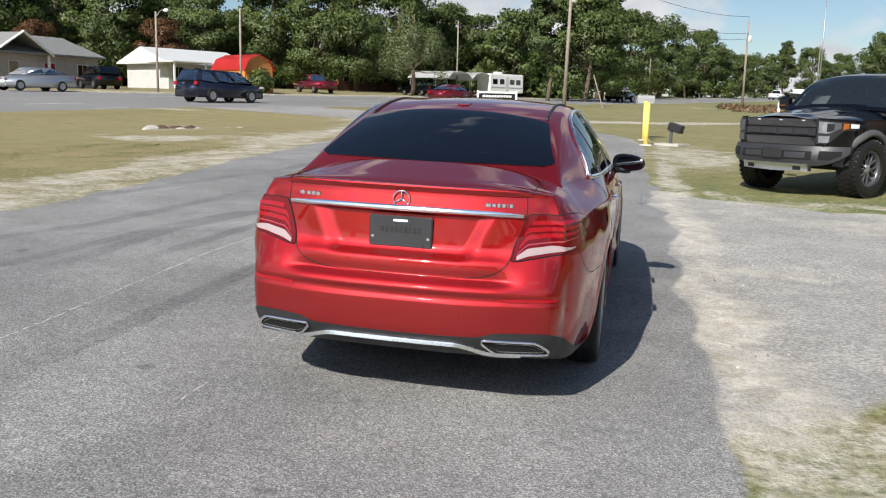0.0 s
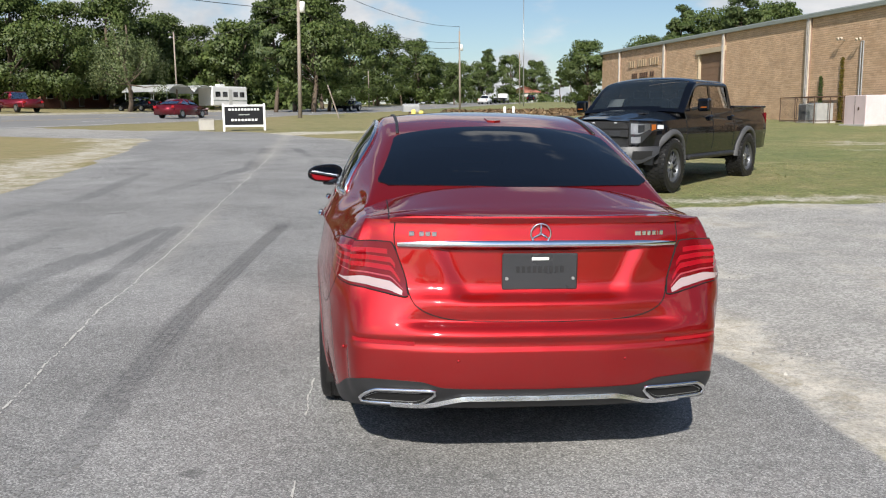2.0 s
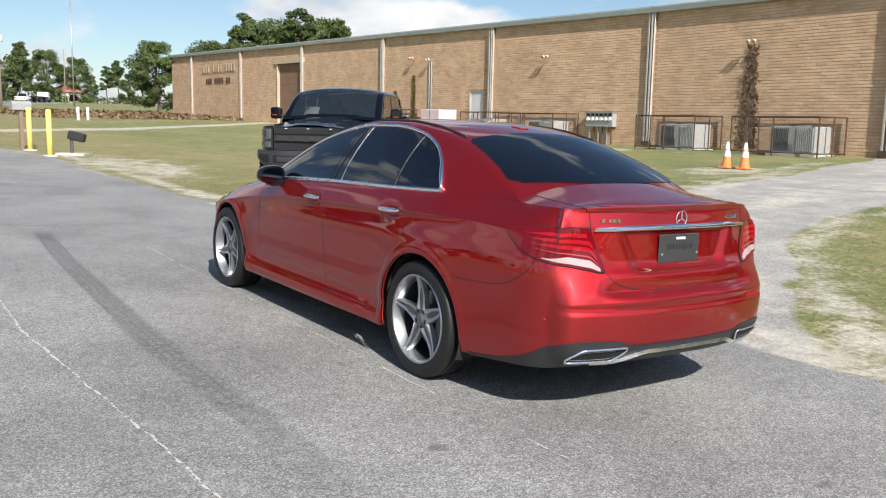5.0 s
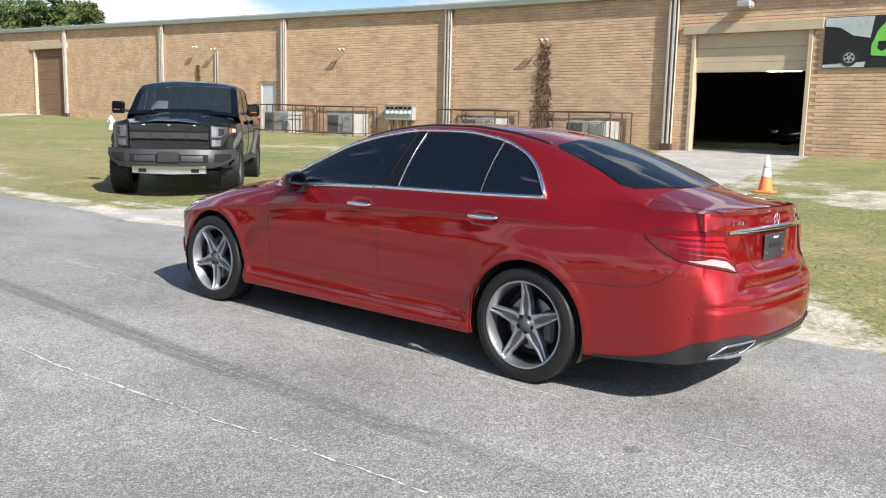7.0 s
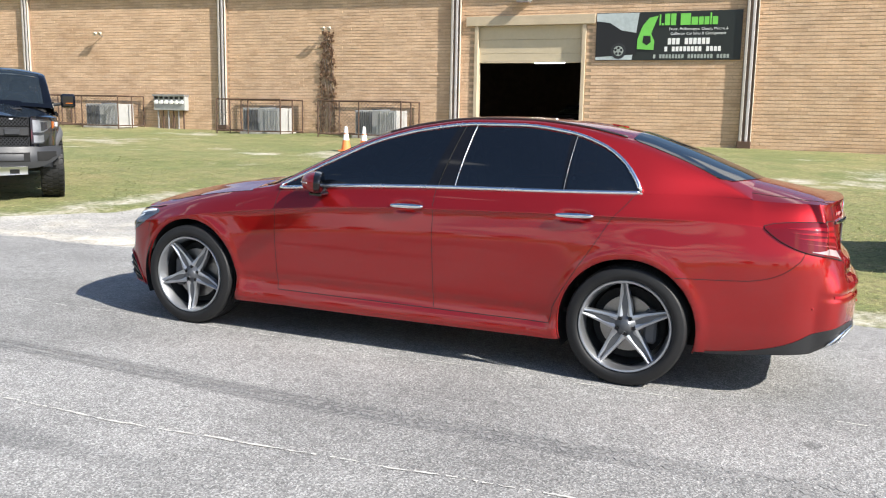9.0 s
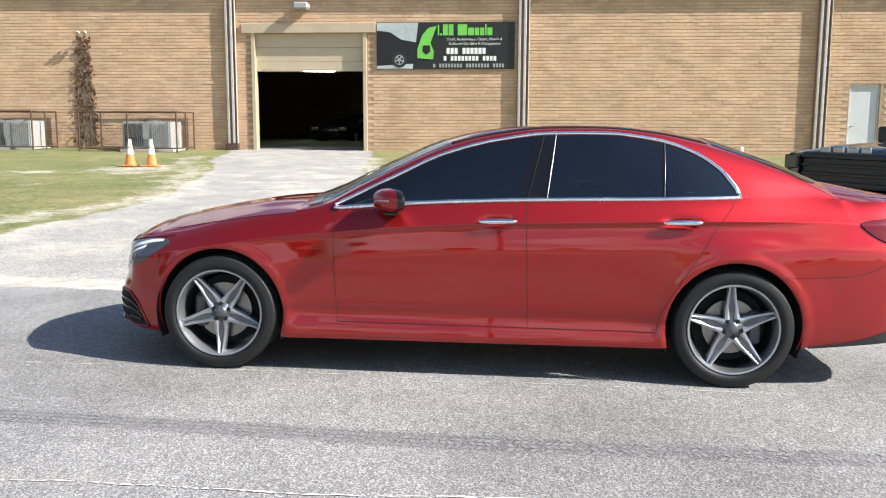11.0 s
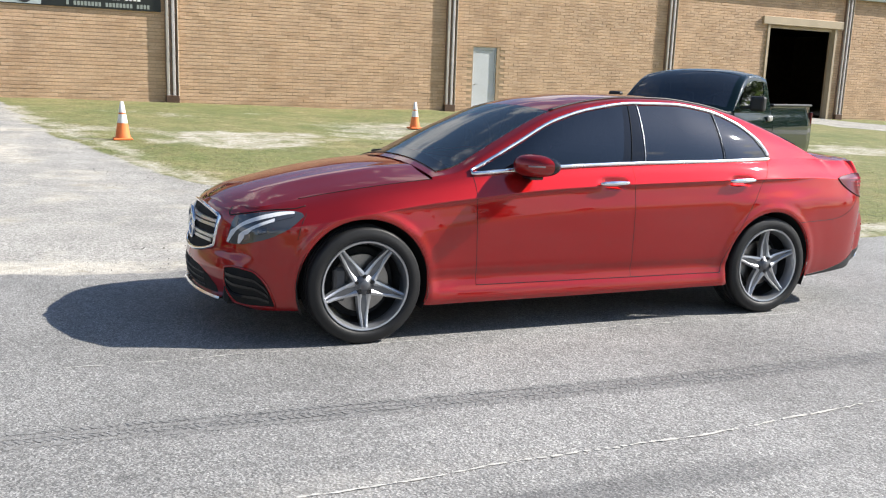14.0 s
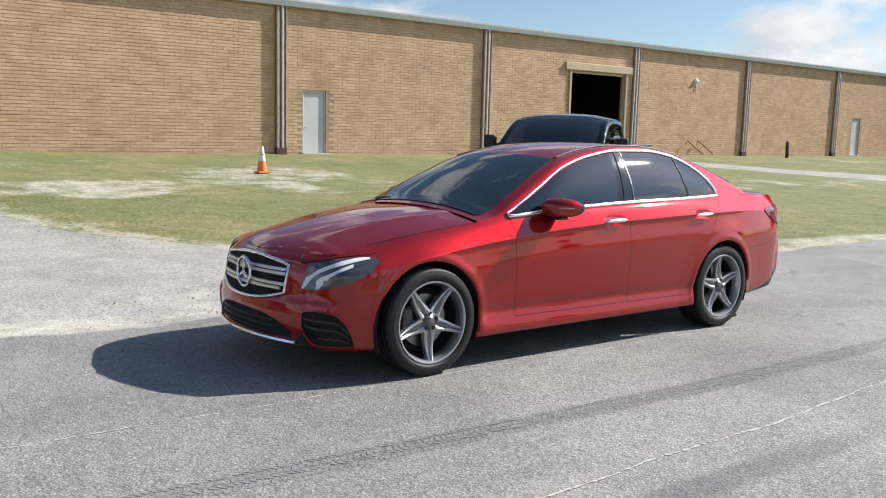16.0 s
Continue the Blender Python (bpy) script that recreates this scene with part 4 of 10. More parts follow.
# the same past the boot lid, where the wing flows into the bumper
REAR_OUT = curve1([(0.2, 0.13), (0.27, 0.07), (0.32, 0.010), (0.40, -0.034), (0.45, -0.040), (0.555, -0.045), (0.562, -0.042), (0.568, -0.038), (0.592, -0.036), (0.600, -0.040),
                   (0.620, -0.036), (0.66, -0.022), (0.70, -0.004), (0.75, 0.020), (0.80, 0.042), (0.86, 0.056), (0.92, 0.064), (0.99, 0.074), (1.04, 0.086), (1.065, 0.088), (1.09, 0.10)])
FRONT_IN = curve1([(0.15, 0.16), (0.18, 0.09), (0.22, 0.03), (0.30, 0.005), (0.38, 0.0), (0.45, 0.012), (0.50, 0.03), (0.58, 0.042), (0.66, 0.060), (0.715, 0.085), (0.745, 0.128)])


def skirt(s, z, out=0.0):
    """A point of the body's flank at the perimeter length s (from the middle of the tail to the middle of the nose) and height z."""
    s, z = np.broadcast_arrays(np.asarray(s, float), np.asarray(z, float))
    px, py = np.interp(s, PLAN_S, PLAN[:, 0]), np.interp(s, PLAN_S, PLAN[:, 1])
    nx, ny = np.interp(s, PLAN_S, PLAN_N[:, 0]), np.interp(s, PLAN_S, PLAN_N[:, 1])
    ln = np.hypot(nx, ny)
    nx, ny = nx / ln * np.clip(px / 0.03, 0, 1), ny / ln
    wr, wf = smoothstep(0.55, 0.93, -ny), smoothstep(0.50, 0.90, ny)
    ws = 1 - wr - wf
    top = TOP_Z(s)
    sill = smoothstep(1.22, 1.02, np.abs(py))
    inset = ws * (sill * SIDE_LOW(z) + (1 - sill) * SIDE_END(z) + TOP_IN(s) * SIDE_UP(np.maximum(top - z, 0))) + wr * (REAR_IN(z) + (REAR_OUT(z) - REAR_IN(z)) * smoothstep(0.44, 0.60, px)) + wf * FRONT_IN(z)
    inset = inset + ws * SIDE_UNDER(np.maximum(top - z, 0)) * smoothstep(-1.95, -1.45, py) * smoothstep(1.55, 1.05, py)
    # lean of the rear quarters, number plate recess, handle bowls, flares over the wheels
    inset = inset + 0.046 * smoothstep(0.70, 1.0, z) * smoothstep(-1.15, -2.05, py) * (1 - smoothstep(0.0, 0.35, wr))
    inset = inset + 0.024 * smoothstep(0.47 - 0.5 * (0.95 - z), 0.375 - 0.5 * (0.95 - z), np.abs(px)) * smoothstep(0.735, 0.765, z) * smoothstep(0.960, 0.935, z) * (py < 0)
    for hy, hz in ((-0.14, 0.906), (-1.16, 0.924)):
        inset = inset + 0.020 * np.exp(-(((py - hy) / 0.088) ** 4) - ((z - hz) / 0.027) ** 4) * ws
    for wy in (-1.4695, 1.4695):
        d = np.hypot(py - wy, z - 0.335)
        inset = inset - 0.014 * np.exp(-((d - 0.395) / 0.035) ** 2) * ws - 0.007 * np.exp(-((d - 0.45) / 0.08) ** 2) * ws
    inset = inset - out
    return np.stack([px - nx * inset, py - ny * inset, z], -1)


# cabin
C_ZC = curve1([(1.08, 0.985), (0.95, 1.03), (0.75, 1.125), (0.5, 1.25), (0.2, 1.375), (0.0, 1.425), (-0.3, 1.462), (-0.6, 1.472), (-1.0, 1.456), (-1.35, 1.408), (-1.6, 1.335), (-1.88, 1.233), (-2.06, 1.160), (-2.12, 1.130)])
C_XR = curve1([(1.08, 0.77), (0.9, 0.785), (0.7, 0.755), (0.48, 0.705), (0.17, 0.645), (-0.14, 0.61), (-0.45, 0.598), (-0.75, 0.594), (-1.04, 0.594), (-1.3, 0.60), (-1.6, 0.622), (-1.85, 0.652), (-2.06, 0.685), (-2.12, 0.69)])
C_ZR = curve1([(1.08, 0.93), (0.9, 0.960), (0.7, 1.06), (0.48, 1.172), (0.17, 1.312), (-0.14, 1.392), (-0.45, 1.432), (-0.75, 1.436), (-1.04, 1.410), (-1.3, 1.358), (-1.6, 1.268), (-1.85, 1.172), (-2.0, 1.098), (-2.06, 1.066), (-2.12, 1.03)])


def belt(y):
    p = skirt(s_side(y), TOP_Z(s_side(y)))
    return p[..., 0], p[..., 2]


def cabin_side(y, z, out=0.0):
    """The cabin's flank between waist and roof rail at the station y and height z."""
    y, z = np.broadcast_arrays(np.asarray(y, float), np.asarray(z, float))
    xb, zb = belt(y)
    xr, zr = C_XR(y), C_ZR(y)
    t = np.clip((z - zb) / np.maximum(zr - zb, 0.02), 0, 1.05)
    x = xb + (xr - xb) * t + 0.028 * 4 * t * (1 - t) * smoothstep(0.02, 0.25, zr - zb)
    return np.stack([x + out * 0.94, y, z + out * 0.34], -1)


def cabin_top(y, q, out=0.0):
    """The roof, windscreen and rear window: q from 0 at the rail to 1 at the middle."""
    y, q = np.broadcast_arrays(np.asarray(y, float), np.asarray(q, float))
    xr, zr, zc = C_XR(y), C_ZR(y), C_ZC(y)
    slope = (C_ZC(y + 0.01) - C_ZC(y - 0.01)) / 0.02
    nl = np.sqrt(1 + slope ** 2)
    x = xr * (1 - q)
    z = zr + (zc - zr) * (1 - (1 - q) ** 2.3)
    return np.stack([x, y - out * slope / nl, z + out / nl], -1)


GLASS_LOW = curve1([(0.80, 0.962), (0.3, 1.005), (-0.35, 1.035), (-1.0, 1.052), (-1.49, 1.068)])
GLASS_TOP = curve1([(0.80, 0.966), (0.62, 1.055), (0.48, 1.125), (0.17, 1.272), (-0.14, 1.355), (-0.45, 1.396), (-0.75, 1.400), (-1.04, 1.368), (-1.24, 1.305), (-1.38, 1.215), (-1.46, 1.12), (-1.49, 1.07)])
HOOD_ZC = curve1([(0.85, 1.0), (1.05, 0.992), (1.25, 0.978), (1.5, 0.942), (1.88, 0.862), (2.05, 0.812), (2.14, 0.772), (2.19, 0.741)])
TRUNK_ZC = curve1([(-2.53, 1.064), (-2.46, 1.082), (-2.3, 1.112), (-2.15, 1.140), (-1.95, 1.175)])

# edge of the upper deck as a function of y
_deck_s = np.linspace(0, S_END, 500)
_deck = skirt(_deck_s, TOP_Z(_deck_s))


def deck_edge(y, front):
    k = (_deck[:, 1] > 0) if front else (_deck[:, 1] < 0)
    d = _deck[k]
    o = np.argsort(d[:, 1])
    return np.interp(y, d[o, 1], d[o, 0]), np.interp(y, d[o, 1], d[o, 2])


def hood(y, k, out=0.0):
    """The bonnet: k from 0 at its edge to 1 at the middle."""
    y, k = np.broadcast_arrays(np.asarray(y, float), np.asarray(k, float))
    xe, ze = deck_edge(y, True)
    zc = np.maximum(HOOD_ZC(y), ze)
    a = 1 - k
    ridge = 0.007 * np.exp(-((a - 0.55) / 0.12) ** 2) * smoothstep(2.15, 1.6, y)
    return np.stack([xe * a, y, ze + (zc - ze) * (1 - a ** 2.2) + ridge + out], -1)


def trunk(y, k, out=0.0):
    y, k = np.broadcast_arrays(np.asarray(y, float), np.asarray(k, float))
    xe, ze = deck_edge(y, False)
    zc = np.maximum(TRUNK_ZC(y), ze)
    a = 1 - k
    return np.stack([xe * a, y, ze + (zc - ze) * (1 - a ** 2.6) + out], -1)


# ---- red saloon: panels ----
def panel_mesh(name, verts, quads, normals, material, parent, label=""):
    """Some of a surface's faces as a mesh of its own that keeps the whole surface's shading."""
    a, b, c = verts[quads[:, 0]], verts[quads[:, 1]], verts[quads[:, 2]]
    wrong = (np.cross(b - a, c - a) * normals[quads[:, 1]]).sum(1) < 0
    quads = np.where(wrong[:, None], quads[:, ::-1], quads)
    used = np.unique(quads)
    back = np.zeros(len(verts), int)
    back[used] = np.arange(len(used))
    me = bpy.data.meshes.new(name)
    me.from_pydata([tuple(v) for v in verts[used]], [], [tuple(int(i) for i in f) for f in back[quads]])
    me.update()
    me.shade_smooth()
    me.normals_split_custom_set_from_vertices([tuple(v) for v in normals[used]])
    return link(name, me, material, parent, label)


def grid_quads(nu, nv, flip=False):
    i = np.arange(nu * nv).reshape(nu, nv)
    q = np.stack([i[:-1, :-1], i[1:, :-1], i[1:, 1:], i[:-1, 1:]], -1).reshape(-1, 4)
    return q[:, ::-1] if flip else q


def grid_normals(P):
    du, dv = np.gradient(P, axis=0), np.gradient(P, axis=1)
    n = np.cross(du, dv)
    return n / (np.linalg.norm(n, axis=-1, keepdims=True) + 1e-12)


def both(P, N, quads, x_sign):
    """The same surface on the other side."""
    if x_sign > 0:
        return P, N, quads
    f = np.array([-1, 1, 1])
    return P * f, N * f, quads[:, ::-1]


ARCH_R = 0.383


def cabin_surface():
    """Stations, points and normals of the cabin's one half, from waist to the roof's middle; the rail is rounder at the rear pillar."""
    ys = np.linspace(1.04, -2.10, 158)
    ta = np.linspace(0, 1, 18)
    qa = np.concatenate([np.linspace(0, 0.16, 9)[1:], np.linspace(0.16, 1, 16)[1:]])
    rows = []
    for y in ys:
        xb, zb = belt(y)
        zs = zb + (C_ZR(y) - zb) * ta
        sec = np.concatenate([cabin_side(np.full(18, y), zs), cabin_top(np.full(len(qa), y), qa)], 0)
        for _ in range(3 + int(12 * smoothstep(-1.0, -1.6, y))):
            sec[10:26] = 0.25 * sec[9:25] + 0.5 * sec[10:26] + 0.25 * sec[11:27]
        rows.append(sec)
    P = np.array(rows)
    N = grid_normals(P)
    return ys, P, np.where((N[..., 0:1] * 0.4 + N[..., 2:3]) < 0, -N, N)


def blend_normals(NV, P, s):
    """Turns the normals at the flank's upper edge behind the rear doors towards the pillar's, so that the pillar flows into the wing."""
    ys, _, N = cabin_surface()
    foot = np.stack([np.interp(-P[:, -1, 1], -ys, N[:, 0, k]) for k in range(3)], -1)
    w = smoothstep(-1.30, -1.65, P[:, -1, 1]) * smoothstep(-2.16, -2.06, P[:, -1, 1])
    for j in range(9):
        f = (w * 0.5 * (1 - j / 9))[:, None]
        m = NV[:, -1 - j] * (1 - f) + foot * f
        NV[:, -1 - j] = m / np.linalg.norm(m, axis=-1, keepdims=True)
    return NV


def build_shell(car):
    nu = 440
    s = np.linspace(0, S_END, nu)
    # rows: close together at the shoulder crease, then even down to the sill
    near_top = np.array([0, 0.008, 0.016, 0.026, 0.038, 0.052, 0.068, 0.084, 0.100, 0.112, 0.119, 0.1235, 0.1265, 0.131, 0.138, 0.150])
    low = np.linspace(0, 1, 66)
    nv = len(near_top) + 65
    S = np.repeat(s[:, None], nv, 1)
    Z = np.concatenate([BOT_Z(s)[:, None] + (TOP_Z(s) - 0.150 - BOT_Z(s))[:, None] * low[None], TOP_Z(s)[:, None] - near_top[::-1][None, 1:]], 1)
    P = skirt(S, Z)
    # draw the rim of each wheel opening onto its circle
    cut = np.zeros((nu, nv), bool)
    for wy in (-1.4695, 1.4695):
        d = np.hypot(P[..., 1] - wy, P[..., 2] - 0.335)
        side_on = np.abs(P[..., 0]) > 0.7
        cut |= (d < ARCH_R) & side_on
    near = np.zeros_like(cut)
    near[1:] |= cut[:-1]; near[:-1] |= cut[1:]; near[:, 1:] |= cut[:, :-1]; near[:, :-1] |= cut[:, 1:]
    near[1:, 1:] |= cut[:-1, :-1]; near[:-1, :-1] |= cut[1:, 1:]; near[1:, :-1] |= cut[:-1, 1:]; near[:-1, 1:] |= cut[1:, :-1]
    N = -grid_normals(P)
    N[0, :, 0] = N[-1, :, 0] = 0
    N /= np.linalg.norm(N, axis=-1, keepdims=True)
    edge = near & ~cut
    for wy in (-1.4695, 1.4695):
        dy, dz = P[..., 1] - wy, P[..., 2] - 0.335
        d = np.hypot(dy, dz)
        k = edge & (d < ARCH_R + 0.035) & (np.abs(P[..., 0]) > 0.7)
        P[k, 1] = wy + dy[k] / d[k] * ARCH_R
        P[k, 2] = 0.335 + dz[k] / d[k] * ARCH_R
    quads = grid_quads(nu, nv)
    flatcut = cut.ravel()
    quads = quads[~flatcut[quads].any(1)]
    V, NV = P.reshape(-1, 3), N.reshape(-1, 3)
    c = V[quads].mean(1)
    x, y, z = c[:, 0], c[:, 1], c[:, 2]
    if (NV[nu * nv // 2] @ np.array([1, 0, 0])) < 0:
        NV = -NV
    lab = np.full(len(c), "quarter_panel", dtype=object)
    NV = blend_normals(NV.reshape(nu, nv, 3), P, s).reshape(-1, 3)
    rear_edge = np.interp(z, [0.30, 0.40, 0.55, 0.78, 0.92, 1.06], [-1.02, -1.05, -1.13, -1.28, -1.36, -1.47])
    lab[y > -0.9] = "door_front"
    lab[(y > 0.79)] = "front_fender"
    lab[(y <= -0.31) & (y > rear_edge)] = "door_rear"
    lab[(z < 0.30) & (y > -1.15) & (y < 1.15)] = "sill"
    lab[(y > 1.83) & (z < 0.735)] = "front_bumper"
    lab[(y > 2.0)] = "front_bumper"
    lid_half = np.interp(z, [0.655, 0.68, 0.70, 0.755, 0.86, 0.965, 1.09], [0.20, 0.40, 0.47, 0.525, 0.565, 0.60, 0.61])
    bump = (y < -1.84) & (z < np.interp(y, [-2.4, -1.85], [0.70, 0.64]))
    lab[bump] = "rear_bumper"
    lab[(y < -2.2) & (x < lid_half) & (z > 0.665)] = "trunk_lid"
    lab[(y < -2.2) & (x >= lid_half) & (z > 0.70)] = "quarter_panel"
    for sx in (1, -1):
        Pn, Nn, q = both(V, NV, quads, sx)
        for name in ("quarter_panel", "door_front", "door_rear", "front_fender", "sill", "front_bumper", "rear_bumper", "trunk_lid"):
            k = lab == name
            panel_mesh(name, Pn, q[k], Nn, M["red"], car)
    # bonnet and boot deck
    for fn, ya, yb, name, ny in ((hood, 0.90, 2.185, "hood", 60), (trunk, -2.522, -1.96, "trunk_deck", 32)):
        ys = np.linspace(ya, yb, ny)
        ks = np.linspace(0, 1, 26)
        A = fn(np.repeat(ys[:, None], 26, 1), ks[None])
        full = np.concatenate([A * np.array([-1, 1, 1]), A[:, ::-1][:, 1:]], 1)
        nrm = grid_normals(full)
        nrm = np.where(nrm[..., 2:3] < 0, -nrm, nrm)
        panel_mesh(name, full.reshape(-1, 3), grid_quads(ny, full.shape[1], True), nrm.reshape(-1, 3), M["red"], car)
    # cabin: flanks and top in one surface, windows cut out
    ys, P, N = cabin_surface()
    w = smoothstep(-1.30, -1.65, ys)
    sk_n = NV.reshape(nu, nv, 3)[:, -1]
    side_s = s_side(ys)
    for j in range(8):
        f = w * (1 - j / 8)
        goal = np.stack([np.interp(side_s, s, sk_n[:, k]) for k in range(3)], -1)
        m = N[:, j] * (1 - f)[:, None] + goal * f[:, None]
        N[:, j] = m / np.linalg.norm(m, axis=-1, keepdims=True)
    quads = grid_quads(*P.shape[:2])
    V, NV = P.reshape(-1, 3), N.reshape(-1, 3)
    c = V[quads].mean(1)
    y, z = c[:, 1], c[:, 2]
    col = (quads.min(1) % P.shape[1])
    hole = (col < 17) & (z > GLASS_LOW(y) + 0.012) & (z < GLASS_TOP(y) - 0.012) & (y < 0.76) & (y > -1.47)
    q_of = 1 - np.abs(c[:, 0]) / C_XR(y)
    hole |= (col >= 18) & (q_of > 0.13) & (y > 0.26 - 0.065 * (c[:, 0] / 0.55) ** 2) & (y < 0.97)
    hole |= (col >= 18) & (q_of > 0.15) & (y < -1.42) & (y > -2.045 + 0.15 * (c[:, 0] / 0.62) ** 2)
    for sx in (1, -1):
        Pn, Nn, q = both(V, NV, quads, sx)
        panel_mesh("roof_half", Pn, q[~hole], Nn, M["red"], car)


def patch(name, fn, us, lo, hi, rows, material, parent, label="", out=0.004, thick=0.012, sx=1, smooth=True):
    """A strip on a surface between two edge curves, standing proud with its rim turned in. fn(u, w, out)."""
    us = np.asarray(us, float)
    w = np.linspace(0, 1, rows)
    U = np.repeat(us[:, None], rows, 1)
    lo, hi = np.broadcast_to(lo, us.shape), np.broadcast_to(hi, us.shape)
    W = lo[:, None] + (hi - lo)[:, None] * w[None]
    top, low = fn(U, W, out), fn(U, W, out - thick)
    n = top.shape[0] * top.shape[1]
    i = np.arange(n).reshape(top.shape[:2])
    loop = np.concatenate([i[:, 0], i[-1, 1:], i[::-1, -1][1:], i[0, ::-1][1:-1]])
    V = np.concatenate([top.reshape(-1, 3), low.reshape(-1, 3)])
    V = V * np.array([sx, 1, 1])
    quads = [tuple(f) for f in grid_quads(*top.shape[:2])]
    quads += [(loop[k], loop[(k + 1) % len(loop)], loop[(k + 1) % len(loop)] + n, loop[k] + n) for k in range(len(loop))]
    bm = bmesh.new()
    bv = [bm.verts.new(v) for v in V]
    for f in quads:
        try:
            bm.faces.new([bv[k] for k in f])
        except ValueError:
            pass
    loose = [v for v in bm.verts if not v.link_faces]
    bmesh.ops.delete(bm, geom=loose, context="VERTS")
    ob = part(name, bm, material, parent, label, smooth)
    if smooth:
        ob.data.set_sharp_from_angle(angle=radians(40))
    return ob


def on_surface(fn, pts, step=0.012, out=0.0, sx=1):
    """Points along a polyline in surface coordinates, laid on the surface."""
    p = np.array(pts, float)
    d = np.concatenate([[0], np.cumsum(np.linalg.norm(np.diff(p, axis=0), axis=1))])
    t = np.linspace(0, d[-1], max(2, int(d[-1] / step) + 1))
    P = fn(np.interp(t, d, p[:, 0]), np.interp(t, d, p[:, 1]), out)
    return [Vector((v[0] * sx, v[1], v[2])) for v in P]


def seam(name, fn, pts, parent, r=0.0028, material=None, sx=1, out=-0.0012, label=""):
    bm = bmesh.new()
    tube(bm, on_surface(fn, pts, 0.012, out, sx), r * (0.82 if material is None else 1.0), 6)
    return part(name, bm, material or M["gap"], parent, label, True)


def build_wheel(parent, y, sx, turn, front):
    """Tyre with tread, five-spoke alloy rim, disc and caliper; axis along x, outer face to sx."""
    w = new("wheel")
    w.parent = parent
    w.matrix_local = Matrix.Translation((sx * 0.800, y, 0.335)) @ Matrix.Rotation(radians(90) * sx, 4, "Y") @ Matrix.Rotation(turn, 4, "Z")
    bm = bmesh.new()
    prof = [(0.248, -0.095), (0.256, -0.112), (0.285, -0.122), (0.315, -0.117), (0.330, -0.104), (0.3345, -0.085)]
    for g in (-0.062, -0.022, 0.022, 0.062):
        prof += [(0.335, g - 0.008), (0.329, g - 0.006), (0.329, g + 0.006), (0.335, g + 0.008)]
    prof += [(0.3345, 0.085), (0.330, 0.104), (0.322, 0.1135), (0.318, 0.1145), (0.300, 0.1205), (0.285, 0.122), (0.272, 0.1195), (0.267, 0.1155), (0.262, 0.112), (0.254, 0.104), (0.250, 0.095)]
    lathe(bm, prof, 72)
    part("tyre", bm, M["rubber"], w, "black low-profile tyre", True).data.set_sharp_from_angle(angle=radians(45))
    bm = bmesh.new()
    lathe(bm, [(0.255, 0.104), (0.258, 0.109), (0.254, 0.115), (0.245, 0.113), (0.239, 0.098), (0.231, 0.060), (0.218, -0.09), (0.240, -0.10)], 64)
    part("rim", bm, M["alloy"], w, "bright machined rim", True).data.set_sharp_from_angle(angle=radians(45))
    bm = bmesh.new()
    lathe(bm, [(0.224, 0.050), (0.212, -0.085)], 48)
    part("rim_barrel", bm, M["black_trim"], w, "", True)
    for k in range(5):
        a = 2 * math.pi * k / 5 + math.pi / 2
        m = Matrix.Rotation(a, 4, "Z")
        for name, mat, xs, zt in (("spoke", "alloy", ((0.030, 0.046), (0.004, 0.0)), 0.0), ("spoke_core", "alloy_grey", None, -0.010)):
            bm = bmesh.new()
            if name == "spoke":
                # two bright ribs that run from the hub to a narrow tip
                for sgn in (-1, 1):
                    n = 9
                    ring = []
                    for i in range(n):
                        t = i / (n - 1)
                        r = 0.052 + t * (0.244 - 0.052)
                        wo = (0.043 * (1 - t) + 0.0165 * t)
                        wi = (0.012 * (1 - t) + 0.0035 * t)
                        h = 0.083 + 0.018 * t - 0.016 * math.sin(math.pi * t)
                        ring.append([bm.verts.new(p) for p in ((r, sgn * wi, h - 0.006), (r, sgn * (wi + wo) / 2, h + 0.003), (r, sgn * wo, h), (r, sgn * (wo + 0.004), h - 0.03), (r, sgn * wi, h - 0.034))])
                    for p, q in zip(ring, ring[1:]):
                        for j in range(5):
                            bm.faces.new((p[j], p[(j + 1) % 5], q[(j + 1) % 5], q[j]))
                    bm.faces.new(ring[0])
                    bm.faces.new(ring[-1])
            else:
                prism(bm, [(0.05, -0.03), (0.242, -0.012), (0.242, 0.012), (0.05, 0.03)], 0.04, Matrix.Translation((0, 0, 0.035)))
            bmesh.ops.transform(bm, matrix=m, verts=bm.verts)
            part(name, bm, M[mat], w, "")
        bm = bmesh.new()
        b = a + math.pi / 5
        rod(bm, (0.046 * math.cos(b), 0.046 * math.sin(b), 0.05), (0.046 * math.cos(b), 0.046 * math.sin(b), 0.080), 0.0105, 0.0105, 6)
        part("lug_bolt", bm, M["gloss_black"], w)
    bm = bmesh.new()
    lathe(bm, [(0.0005, 0.094), (0.024, 0.093), (0.031, 0.088), (0.034, 0.080), (0.060, 0.076), (0.064, 0.060), (0.058, 0.02)], 30)
    part("hub_cap", bm, M["alloy_grey"], w, "grey hub cap", True)
    disc = bmesh.new()
    lathe(disc, [(0.055, 0.012), (0.165 if front else 0.155, 0.012), (0.165 if front else 0.155, -0.012), (0.055, -0.012)], 40)
    part("brake_disc", disc, M["disc"], w)
    bm = bmesh.new()
    lathe(bm, [(0.0005, -0.03), (0.205, -0.03)], 40)
    part("dust_shield", bm, M["under"], w)
    bm = bmesh.new()
    m = Matrix.Rotation(-turn + (0.0 if front else math.pi), 4, "Z")
